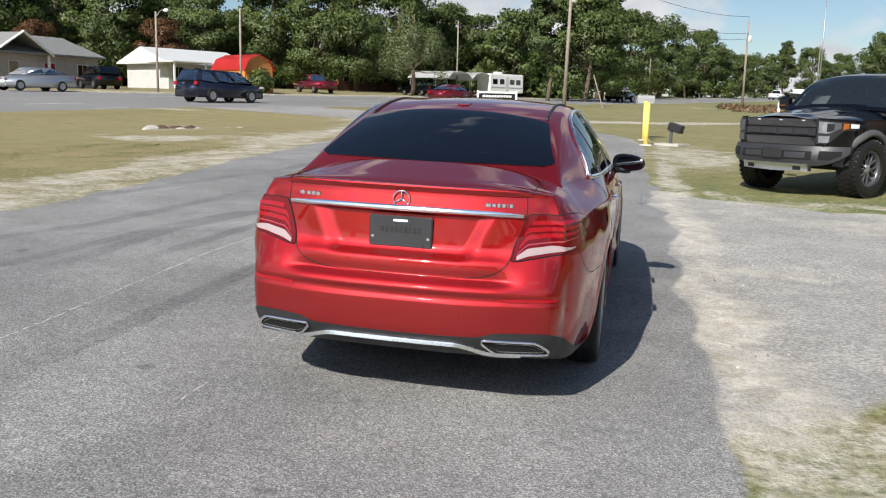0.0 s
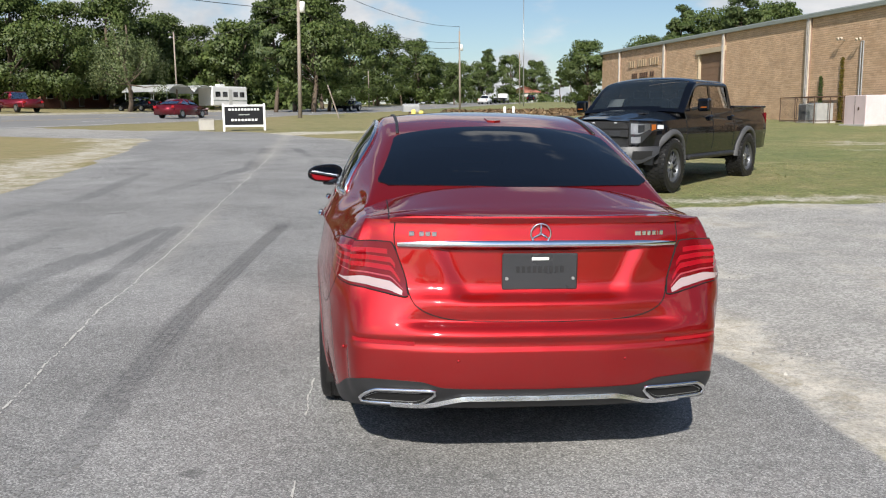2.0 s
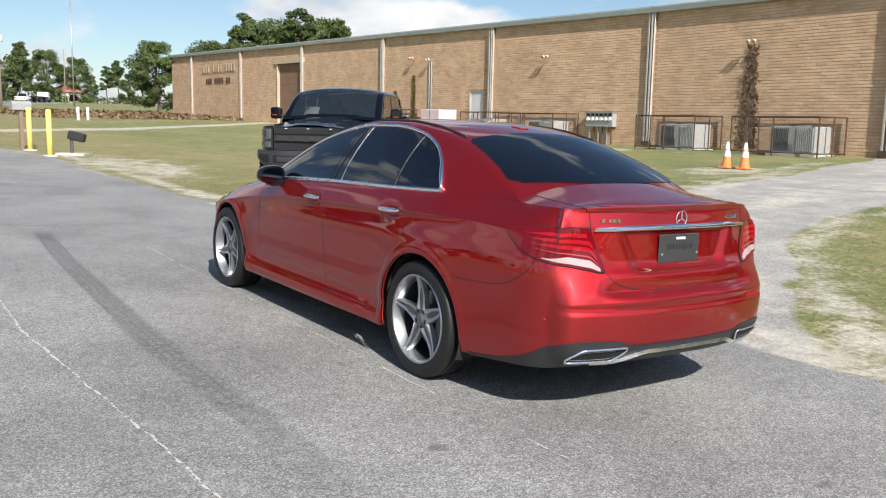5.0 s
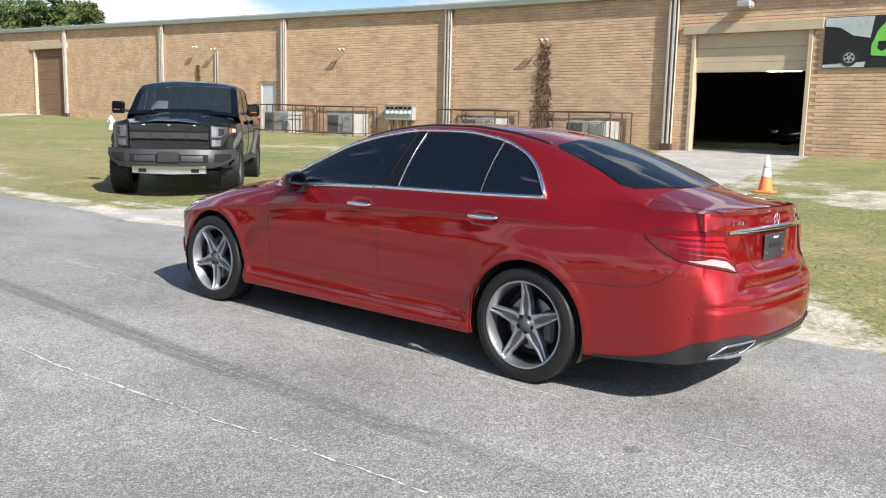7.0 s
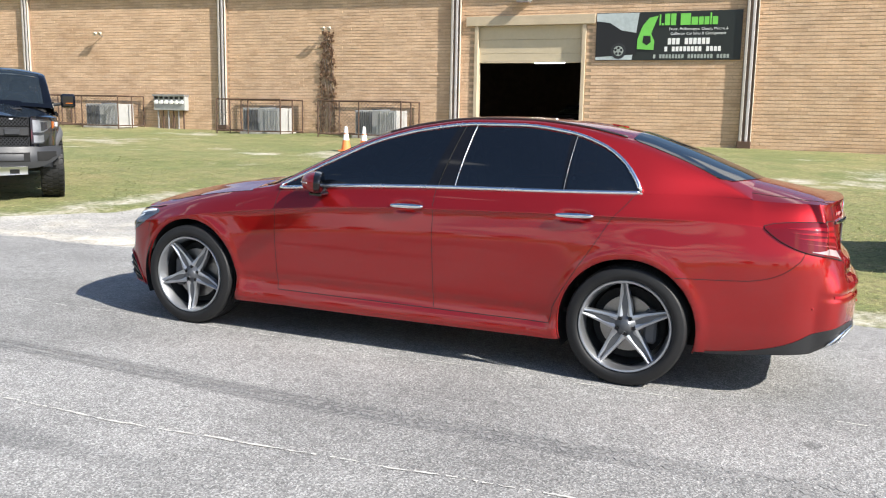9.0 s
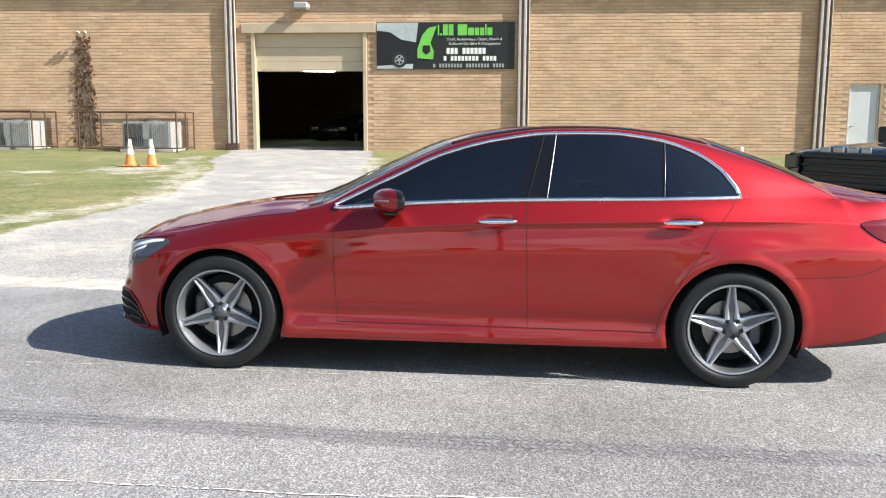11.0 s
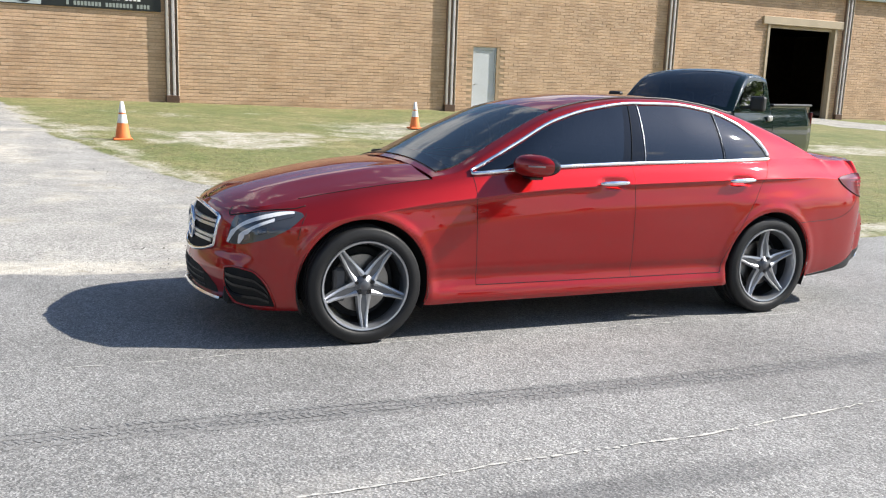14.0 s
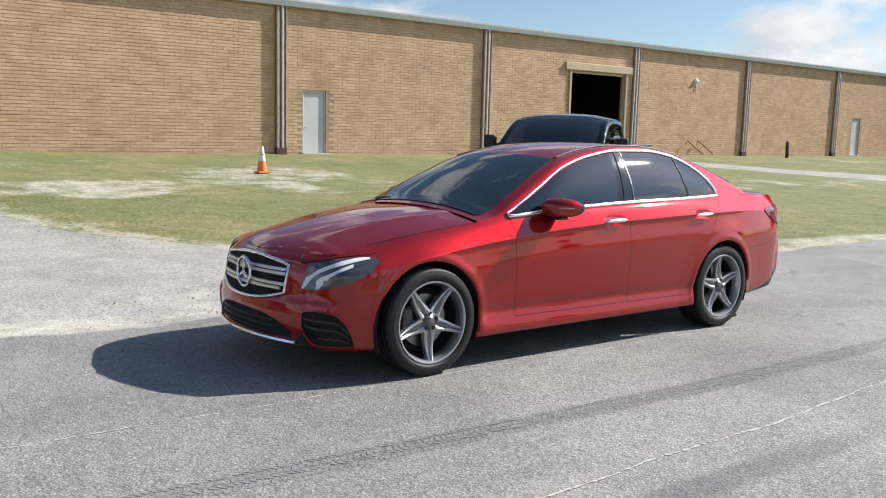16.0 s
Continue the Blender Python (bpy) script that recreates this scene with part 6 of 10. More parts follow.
    part("lip_spoiler", bm, M["red"], car, "slim red lip spoiler", True).data.set_sharp_from_angle(angle=radians(35))

    # windscreen and rear window
    def top_glass(y, x, out):
        q = 1 - np.abs(x) / C_XR(y)
        p = np.array(cabin_top(y, q, out))
        p[..., 0] = x
        return p
    ys = np.linspace(0.985, 0.105, 34)
    half = C_XR(ys) * 0.90
    def front_glass(y, x, out):
        high = np.clip((0.60 - y) / 0.495, 0, 1)
        return top_glass(y + high * (0.118 - 0.060 * (x / 0.55) ** 2), x, out)
    patch("windscreen", front_glass, ys, -half, half, 30, M["windscreen"], car, "large raked windscreen", 0.003, 0.006)
    patch("windscreen_border", top_glass, ys[:4], -half[:4], half[:4], 30, M["gloss_black"], car, "black cowl under the windscreen", 0.006, 0.02)
    def rear_glass(y, x, out):
        low = np.clip((-1.385 - y) / 0.70, 0, 1)
        return top_glass(y + 0.15 * low * (x / 0.62) ** 2, x, out)
    ys = np.linspace(-1.385, -2.085, 40)
    k = np.linspace(0, 1, 40)
    half = C_XR(ys) * (0.895 + 0.045 * k) * (1 - 0.09 * smoothstep(0.90, 1.0, k) ** 2 - 0.05 * smoothstep(0.08, 0.0, k) ** 2)
    patch("rear_window", rear_glass, ys, -half, half, 36, M["tint"], car, "dark tinted rear window", 0.004, 0.008)
    for sx in (-1, 1):
        bm = bmesh.new()
        pts = [(sx * v[0], v[1], v[2]) for v in cabin_top(np.linspace(0.15, -1.35, 50), np.full(50, 0.13), 0.003)]
        tube(bm, pts, 0.008, 6)
        part("roof_channel", bm, M["black_trim"], car, "black roof seam", True)
        bm = bmesh.new()
        tube(bm, [(sx * 0.05 + 0.02, 0.985, 1.0), (sx * 0.28 + 0.10, 0.945, 1.022), (sx * 0.28 + 0.28, 0.945, 1.005)], 0.008, 6)
        part("wiper", bm, M["black_trim"], car, "black wiper arm")
    bm = bmesh.new()
    prism(bm, [(-0.04, 0.04), (0.04, 0.04), (0.035, -0.04), (0.0, -0.06), (-0.035, -0.04)], 0.008, Matrix.Translation((0, -1.20, 1.431)) @ Matrix.Rotation(radians(8), 4, "X"))
    part("roof_antenna", bm, M["red"], car, "small red shark-fin antenna")

    # grille and lower intake
    def nose(x, w, out):
        x = np.asarray(x, float)
        p = np.array(skirt(s_front(np.abs(x)), w, out))
        p[..., 0] *= np.sign(x)
        return p
    xs = np.linspace(-0.435, 0.435, 50)
    a = np.abs(xs / 0.435)
    lo = 0.452 + 0.060 * a ** 2.4
    hi = 0.715 - 0.035 * a ** 2
    grille = patch("grille", nose, xs, lo, hi, 10, M["gap"], car, "black grille with bright bars", 0.002, 0.05)
    bm = bmesh.new()
    rim = [nose(x, l, 0.008) for x, l in zip(xs, lo)] + [nose(x, h, 0.008) for x, h in zip(xs[::-1], hi[::-1])]
    tube(bm, rim, 0.011, 8, True)
    part("grille_frame", bm, M["chrome"], grille, "chrome grille frame", True)
    for zz in (0.535, 0.560, 0.622, 0.647):
        wdt = 0.425 - max(0, 0.555 - zz) * 1.5
        xx = np.linspace(-wdt, wdt, 40)
        patch("grille_bar", nose, xx, zz - 0.009, zz + 0.009, 3, M["satin"], grille, "bright grille bar", 0.014, 0.025)
    bm = bmesh.new()
    c = nose(0.0, 0.592, 0.022)
    ring = [(0.092 * math.cos(t), c[1], 0.592 + 0.092 * math.sin(t)) for t in np.linspace(0, 2 * math.pi, 40, endpoint=False)]
    tube(bm, ring, 0.011, 8, True, 1.0, (0, 1, 0))
    for t in (90, 210, 330):
        rod(bm, (0, c[1], 0.592), (0.088 * math.cos(radians(t)), c[1], 0.592 + 0.088 * math.sin(radians(t))), 0.016, 0.006, 6)
    part("grille_badge", bm, M["chrome"], grille, "round chrome badge in the grille", True)
    xs = np.linspace(-0.50, 0.50, 44)
    a = np.abs(xs / 0.50)
    low = patch("lower_intake", nose, xs, 0.240 + 0.01 * a ** 3, 0.384 - 0.095 * a ** 3.2, 8, M["gap"], car, "black lower air intake", 0.002, 0.03)
    for zz in (0.27, 0.305, 0.34):
        patch("intake_bar", nose, xs[6:-6], zz - 0.005, zz + 0.005, 3, M["black_trim"], low, "", 0.008, 0.02)
    patch("splitter_chrome", lambda x, w, out: nose(x, w, out + 0.9 * (0.24 - w)), np.linspace(-0.54, 0.54, 50), 0.221, 0.234, 3, M["strip_chrome"], car, "chrome strip along the front splitter", 0.020, 0.03)

    # cabin
    bm = bmesh.new()
    box(bm, 0, 0.62, 0.90, 1.40, 0.42, 0.16, 0.06)
    part("dashboard", bm, M["leather"], car, "black dashboard")
    bm = bmesh.new()
    ring = [(-0.37 + 0.18 * math.cos(t), 0.34 + 0.05 * math.sin(t), 0.93 + 0.17 * math.sin(t)) for t in np.linspace(0, 2 * math.pi, 24, endpoint=False)]
    tube(bm, ring, 0.016, 6, True)
    part("steering_wheel", bm, M["leather"], car)
    for x, y in ((-0.37, -0.25), (0.37, -0.25), (-0.37, -1.15), (0.37, -1.15)):
        bm = bmesh.new()
        box(bm, x, y + 0.22, 0.52, 0.50, 0.50, 0.18, 0.05)
        box(bm, x, y - 0.10, 0.84, 0.48, 0.14, 0.56, 0.05, Matrix.Translation((x, y, 0.6)) @ Matrix.Rotation(radians(-14), 4, "X") @ Matrix.Translation((-x, -y, -0.6)))
        seat = part("car_seat", bm, M["leather"], car, "black leather seat")
        bm = bmesh.new()
        box(bm, x, y - 0.26, 1.19, 0.26, 0.09, 0.17, 0.035)
        part("headrest", bm, M["leather"], seat)
    bm = bmesh.new()
    box(bm, 0, -0.3, 0.36, 1.5, 2.6, 0.04, 0.01)
    box(bm, 0, -1.68, 0.98, 1.15, 0.55, 0.03, 0.01)
    part("cabin_floor", bm, M["leather"], car, "dark carpet and parcel shelf")
    return tagged(car, "deep metallic red saloon car parked on grey asphalt", "car")


saloon = build_saloon()


# ---- pickups ----
def heading(x, y, dx, dy):
    """A pose on the ground whose +y axis points along (dx, dy), upright to the local slope."""
    a = math.atan2(-dx, dy)
    return Matrix.Translation((x, y, gz(x, y))) @ Matrix.Rotation(a, 4, "Z")


def truck_wheel(parent, x, y, r, w, sx, knobs, spokes, rim_mat, turn=0.0):
    """A tyre with tread blocks on a spoked rim, outer face to sx."""
    wh = new("wheel")
    wh.parent = parent
    wh.matrix_local = Matrix.Translation((x, y, r)) @ Matrix.Rotation(radians(90) * sx, 4, "Y") @ Matrix.Rotation(turn, 4, "Z")
    h = w / 2
    rr = r * 0.60
    bm = bmesh.new()
    lathe(bm, [(rr, -h * 0.8), (rr + 0.02, -h * 0.95), (r * 0.84, -h), (r * 0.95, -h * 0.9), (r * 0.975, -h * 0.7), (r * 0.975, h * 0.7), (r * 0.95, h * 0.9), (r * 0.84, h), (rr + 0.02, h * 0.95), (rr, h * 0.8)], 48)
    for i in range(knobs):
        for j, off in ((-0.72, 0.0), (-0.26, 0.5), (0.26, 0.0), (0.72, 0.5)):
            a = 2 * math.pi * (i + off) / knobs
            m = Matrix.Rotation(a, 4, "Z") @ Matrix.Translation((r * 0.975, 0, j * h)) @ Matrix.Rotation(0.35 if j > 0 else -0.35, 4, "X")
            box(bm, 0, 0, 0, r * 0.05, 2 * math.pi * r / knobs * 0.62, h * 0.40, 0, m)
    part("tyre", bm, M["rubber"], wh, "chunky all-terrain tyre" if knobs > 30 else "black road tyre")
    bm = bmesh.new()
    lathe(bm, [(rr + 0.004, h * 0.82), (rr - 0.01, h * 0.86), (rr - 0.03, h * 0.62), (rr - 0.045, -h * 0.5)], 40)
    part("rim", bm, M[rim_mat], wh, "", True)
    for k in range(spokes):
        bm = bmesh.new()
        a = 2 * math.pi * k / spokes
        m = Matrix.Rotation(a, 4, "Z")
        for s in (-1, 1) if spokes < 8 else (0,):
            box(bm, rr * 0.55, s * 0.03, h * 0.52, rr * 0.82, 0.03, 0.035, 0.008, m @ Matrix.Rotation(s * 0.12, 4, "Z"))
        part("spoke", bm, M[rim_mat], wh)
    bm = bmesh.new()
    lathe(bm, [(0.0005, h * 0.66), (0.05, h * 0.65), (0.075, h * 0.55), (0.09, h * 0.2)], 20)
    part("hub_cap", bm, M["steel"], wh, "", True)
    bm = bmesh.new()
    lathe(bm, [(0.0005, -h * 0.2), (rr - 0.03, -h * 0.2)], 28)
    part("brake_drum", bm, M["under"], wh)
    return wh


def pickup(m, paint, length, wheelbase, front_over, width, hgt, tyre_r, tyre_w, ride, cab_len, crew, rugged, label, scut=-0.58, hood_f=0.615):
    """A pickup. Own axes: y ahead, front axle at y = 0. ride: height of the sill."""
    t = empty("pickup_truck", m)
    hw = width / 2
    yf, yr = front_over, front_over - length
    belt, hood_z = hgt * 0.685, hgt * hood_f
    cab_r = scut - cab_len
    roof_f, roof_r = scut - 0.72, cab_r + 0.10
    bed_z = belt + 0.065
    arch = tyre_r + 0.06

    def flank(y, z, out=0.0):
        y, z = np.broadcast_arrays(np.asarray(y, float), np.asarray(z, float))
        x = hw - 0.035 * smoothstep(ride + 0.35, ride, z) - 0.05 * smoothstep(belt - 0.22, belt + 0.02, z) - 0.012 * smoothstep(belt * 0.80, belt * 0.84, z)
        x = x - (0.30 * smoothstep(yf - 0.80, yf - 0.05, y) if rugged else 0.16 * smoothstep(yf - 0.50, yf + 0.02, y) ** 2) - 0.02 * smoothstep(yr + 0.3, yr, y)
        return np.stack([x + out, y, z], -1)

    # flanks with wheel openings
    ny, nz = 190, 34
    ys = np.linspace(yr + 0.02, yf - 0.12, ny)
    top = np.where(ys > scut, hood_z - 0.05 * smoothstep(-0.3, yf, ys), np.where(ys > cab_r, belt, bed_z))
    lo = ride + 0.03 * smoothstep(0.3, 0.9, ys)
    Z = lo[:, None] + (top - lo)[:, None] * np.linspace(0, 1, nz)[None]
    P = flank(np.repeat(ys[:, None], nz, 1), Z)
    cut = np.zeros(P.shape[:2], bool)
    for wy in (0.0, -wheelbase):
        cut |= np.hypot(P[..., 1] - wy, P[..., 2] - tyre_r) < arch
    N = grid_normals(P)
    N = np.where(N[..., :1] < 0, -N, N)
    near = np.zeros_like(cut)
    for du in (-1, 0, 1):
        for dv in (-1, 0, 1):
            near |= np.roll(np.roll(cut, du, 0), dv, 1)
    for wy in (0.0, -wheelbase):
        dy, dz = P[..., 1] - wy, P[..., 2] - tyre_r
        d = np.hypot(dy, dz)
        k = near & ~cut & (d < arch + 0.07)
        P[k, 1], P[k, 2] = wy + dy[k] / d[k] * arch, tyre_r + dz[k] / d[k] * arch
    quads = grid_quads(ny, nz)
    quads = quads[~cut.ravel()[quads].any(1)]
    V, NV = P.reshape(-1, 3), N.reshape(-1, 3)
    cy = V[quads][:, :, 1].mean(1)
    mid = cab_r + (scut - 0.1 - cab_r) * 0.48
    cut_y = [(-9, cab_r - 0.005, "bed_side"), (cab_r - 0.005, mid if crew else scut - 0.02, "rear_door" if crew else "door"), (mid if crew else scut - 0.02, scut - 0.02, "front_door"), (scut - 0.02, 9, "front_fender")]
    for sx in (1, -1):
        Pn, Nn, q = both(V, NV, quads, sx)
        for a, b, name in cut_y:
            k = (cy > a) & (cy <= b)
            if k.any():
                panel_mesh(name, Pn, q[k], Nn, paint, t)
        for yy in [cab_r, scut - 0.02] + ([mid] if crew else []):
            bm = bmesh.new()
            tube(bm, [Vector((sx * v[0], v[1], v[2])) for v in flank(np.full(16, yy), np.linspace(ride + 0.08, belt, 16))], 0.006, 5)
            part("door_gap", bm, M["gap"], t)
        for wy in (0.0, -wheelbase):
            bm = bmesh.new()
            arc = [(wy + math.cos(a) * (arch + 0.006), tyre_r + math.sin(a) * (arch + 0.006)) for a in np.linspace(0.10, math.pi - 0.10, 30)]
            r0 = [bm.verts.new((sx * (hw - 0.03), p, q2)) for p, q2 in arc]
            r1 = [bm.verts.new((sx * (hw - 0.5), p, q2)) for p, q2 in arc]
            for i in range(len(arc) - 1):
                bm.faces.new((r0[i], r0[i + 1], r1[i + 1], r1[i]))
            bm.faces.new(r1)
            part("wheel_well", bm, M["under"], t, "dark wheel arch")
            if rugged:
                bm = bmesh.new()
                rings = []
                for a in np.linspace(0.06, math.pi - 0.06, 34):
                    ring = []
                    for rr, oo in ((arch - 0.01, -0.03), (arch - 0.01, 0.04), (arch + 0.025, 0.052), (arch + 0.085, 0.026), (arch + 0.098, -0.02)):
                        yy, zz = wy + math.cos(a) * rr, tyre_r + math.sin(a) * rr
                        ring.append(bm.verts.new((sx * (float(flank(yy, zz)[0]) + oo), yy, zz)))
                    rings.append(ring)
                for a, b in zip(rings, rings[1:]):
                    for j in range(4):
                        bm.faces.new((a[j], a[j + 1], b[j + 1], b[j]))
                part("wheel_flare", bm, M["grey_plastic"], t, "grey plastic wheel flare", True)
            truck_wheel(t, sx * (hw - tyre_w / 2 + (0.045 if rugged else -0.03)), wy, tyre_r, tyre_w, sx, 34 if rugged else 26, 6 if rugged else 5, "alloy_grey" if rugged else "alloy", 0.2 * sx + wy)
        # mirror, handles, sill step
        bm = bmesh.new()
        box(bm, sx * (hw + 0.17), scut - 0.33, belt + 0.10, 0.22, 0.12, 0.22, 0.035, None, 2)
        mir = part("wing_mirror", bm, M["black_trim"] if not rugged else paint, t, "black wing mirror")
        bm = bmesh.new()
        tube(bm, [(sx * (hw - 0.05), scut - 0.33, belt + 0.03), (sx * (hw + 0.10), scut - 0.33, belt + 0.06)], 0.03, 6)
        part("mirror_arm", bm, M["black_trim"], mir)
        if rugged:
            bm = bmesh.new()
            box(bm, sx * (hw + 0.18), scut - 0.262, belt + 0.06, 0.11, 0.015, 0.016, 0.005)
            part("indicator", bm, M["lens_amber"], mir, "amber indicator")
        for yy in ([mid + 0.16, cab_r + 0.12] if crew else [cab_r + 0.16]):
            bm = bmesh.new()
            box(bm, sx * (hw - 0.005), yy, belt - 0.13, 0.05, 0.17, 0.09, 0.018)
            part("door_handle", bm, paint if rugged else M["steel"], t, "" if rugged else "grey door handle")
        if rugged:
            bm = bmesh.new()
            box(bm, sx * (hw - 0.06), (scut + cab_r) / 2, ride - 0.04, 0.20, cab_len - 0.1, 0.09, 0.03)
            part("side_step", bm, M["black_trim"], t, "black side step")
        # side glass
        zt = hgt - 0.11

        def pane(y0, y1, lean0, lean1, name):
            bm = bmesh.new()
            z0 = belt + 0.035
            xa, xb = hw - 0.075, hw - 0.075 - (zt - z0) * 0.17
            v = [bm.verts.new(p) for p in ((sx * xa, y0, z0), (sx * xa, y1, z0), (sx * xb, y1 + lean1, zt), (sx * xb, y0 + lean0, zt))]
            f = bm.faces.new(v)
            bmesh.ops.solidify(bm, geom=[f], thickness=0.006)
            part(name, bm, M["windscreen"] if not rugged else M["tint_dull"], t, "side window glass")
        if crew:
            pane(scut - 0.26, mid + 0.03, -0.50, 0.0, "front_window")
            pane(mid - 0.05, cab_r + 0.20, 0.0, 0.10, "rear_window")
        else:
            pane(scut - 0.26, cab_r + 0.22, -0.50, 0.06, "front_window")
    # bonnet
    n = 22
    us = np.linspace(-1, 1, 25)
    yh = np.linspace(scut + 0.02, yf - 0.10, n)
    A = np.zeros((n, 25, 3))
    rise = 0.075 if rugged else 0.0
    for i, yy in enumerate(yh):
        xe, ze = float(flank(yy, hood_z - 0.05 * float(smoothstep(-0.3, yf, yy)))[0]), hood_z - 0.05 * float(smoothstep(-0.3, yf, yy))
        dome = 0.075 * (1 - np.abs(us) ** 3) + (0.035 * np.exp(-((us / 0.42) ** 6)) if rugged else 0.02 * np.exp(-((np.abs(us) - 0.45) / 0.12) ** 2))
        fall = 1 - (0.35 if rugged else 0.9) * smoothstep(yf - 0.5, yf - 0.10, yy) ** 2
        A[i] = np.stack([us * xe, np.full(25, yy), ze + (dome + rise * (1 - us ** 4) * smoothstep(yf - 0.4, scut, yy)) * fall - (0.0 if rugged else 0.06) * smoothstep(yf - 0.35, yf - 0.1, yy) ** 2], -1)
    nr = grid_normals(A)
    nr = np.where(nr[..., 2:] < 0, -nr, nr)
    panel_mesh("hood", A.reshape(-1, 3), grid_quads(n, 25), nr.reshape(-1, 3), paint, t)
    if rugged:
        for sx in (-1, 1):
            bm = bmesh.new()
            box(bm, sx * 0.42, -0.15, hood_z + 0.105, 0.20, 0.42, 0.02, 0.006)
            part("hood_vent", bm, M["black_trim"], t, "black hood vent")
    # cab shell: flanks and roof in one surface, windows cut out
    rail_z = curve1([(cab_r - 0.01, belt - 0.01), (roof_r, hgt - 0.13), (roof_r + 0.25, hgt - 0.095), (roof_f - 0.25, hgt - 0.09), (roof_f, hgt - 0.12), (scut + 0.03, belt - 0.03)])

    def rail_x(y):
        return hw - 0.072 - np.maximum(rail_z(y) - belt, 0) * 0.17

    def cab_top(y, x, out=0.0):
        y, x = np.broadcast_arrays(np.asarray(y, float), np.asarray(x, float))
        zr, xr = rail_z(y), rail_x(y)
        full = smoothstep(belt, belt + 0.3, zr)
        u = np.clip(np.abs(x) / xr, 0, 1)
        slope = (rail_z(y + 0.02) - rail_z(y - 0.02)) / 0.04
        nl = np.sqrt(1 + slope ** 2)
        return np.stack([x, y - out * slope / nl + 0.05 * (1 - u * u) * np.clip(-slope, -0.3, 1), zr + (0.035 + 0.05 * full) * (1 - u ** 2.6) + out / nl], -1)
    ysn = np.linspace(scut + 0.02, cab_r - 0.005, 96)
    rows = []
    for yy in ysn:
        zr = float(rail_z(yy))
        zs = belt - 0.03 + (zr - belt + 0.03) * np.linspace(0, 1, 14)
        sec = np.concatenate([np.stack([hw - 0.062 - np.maximum(zs - belt, 0) * 0.17, np.full(14, yy), zs], -1), cab_top(np.full(14, yy), float(rail_x(yy)) * (1 - np.linspace(0, 1, 15)[1:] ** 1.4))], 0)
        for _ in range(2):
            sec[11:18] = 0.25 * sec[10:17] + 0.5 * sec[11:18] + 0.25 * sec[12:19]
        rows.append(sec)
    P = np.array(rows)
    N = grid_normals(P)
    N = np.where((N[..., :1] * 0.4 + N[..., 2:]) < 0, -N, N)
    quads = grid_quads(*P.shape[:2])
    V, NV = P.reshape(-1, 3), N.reshape(-1, 3)
    c = V[quads].mean(1)
    y, z = c[:, 1], c[:, 2]
    col = quads.min(1) % P.shape[1]
    spans = [(scut - 0.24, mid + 0.03), (mid - 0.06, cab_r + 0.20)] if crew else [(scut - 0.24, cab_r + 0.24)]
    hole = np.zeros(len(c), bool)
    for y1, y0 in spans:
        hole |= (col < 13) & (y < y1) & (y > y0) & (z > belt + 0.045) & (z < rail_z(y) - 0.075)
    ux = np.abs(c[:, 0]) / rail_x(y)
    hole |= (col >= 13) & (ux < 0.88) & (y > roof_f + 0.05) & (y < scut - 0.04)
    hole |= (col >= 13) & (ux < 0.85) & (y < roof_r - 0.02) & (y > cab_r + 0.01)
    for sx in (1, -1):
        Pn, Nn, q = both(V, NV, quads, sx)
        panel_mesh("cab_shell", Pn, q[~hole], Nn, paint, t)
    for name, ya, yb in (("windscreen", scut - 0.01, roof_f + 0.03), ("back_window", cab_r + 0.005, roof_r - 0.01)):
        yy = np.linspace(ya, yb, 16)
        patch(name, cab_top, yy, -rail_x(yy) * 0.91, rail_x(yy) * 0.91, 16, (M["windscreen"] if rugged else M["truck_screen"]) if name == "windscreen" else M["tint"], t, "raked glass", -0.004, 0.005)
    # cab interior, cowl and chassis
    bm = bmesh.new()
    box(bm, 0, (scut + cab_r) / 2, belt - 0.42, width - 0.3, cab_len - 0.15, 0.06, 0.01)
    box(bm, 0, scut - 0.18, belt - 0.12, width - 0.3, 0.36, 0.24, 0.05)
    part("dashboard", bm, M["leather"], t, "dark cab floor and dashboard")
    for sx in (-1, 1):
        for yy in [mid if crew else cab_r + 0.45] + ([cab_r + 0.35] if crew else []):
            bm = bmesh.new()
            box(bm, sx * 0.45, yy, belt - 0.05, 0.55, 0.16, 0.60, 0.05)
            box(bm, sx * 0.45, yy, belt + 0.32, 0.28, 0.10, 0.18, 0.04)
            box(bm, sx * 0.45, yy + 0.28, belt - 0.30, 0.55, 0.5, 0.16, 0.05)
            part("truck_seat", bm, M["leather"], t, "dark seat")
    bm = bmesh.new()
    ring = [(-0.42 + 0.19 * math.cos(a), scut - 0.50 + 0.06 * math.sin(a), belt + 0.02 + 0.18 * math.sin(a)) for a in np.linspace(0, 2 * math.pi, 20, endpoint=False)]
    tube(bm, ring, 0.016, 6, True)
    part("steering_wheel", bm, M["leather"], t)
    bm = bmesh.new()
    box(bm, 0, scut + 0.04, hood_z - 0.01, width - 0.34, 0.22, 0.05, 0.01)
    part("cowl", bm, M["black_trim"], t)
    for sx in (-0.5, 0.25):
        bm = bmesh.new()
        tube(bm, [(sx, scut + 0.06, hood_z + 0.06), (sx + 0.3, scut - 0.03, hood_z + 0.085), (sx + 0.6, scut - 0.04, hood_z + 0.08)], 0.012, 6)
        part("wiper", bm, M["black_trim"], t)
    bm = bmesh.new()
    for sx in (-1, 1):
        box(bm, sx * 0.42, (yf + yr) / 2, ride - 0.02, 0.12, length - 0.7, 0.16, 0.02)
    for wy in (0.0, -wheelbase):
        rod(bm, (-hw + 0.2, wy, tyre_r), (hw - 0.2, wy, tyre_r), 0.06)
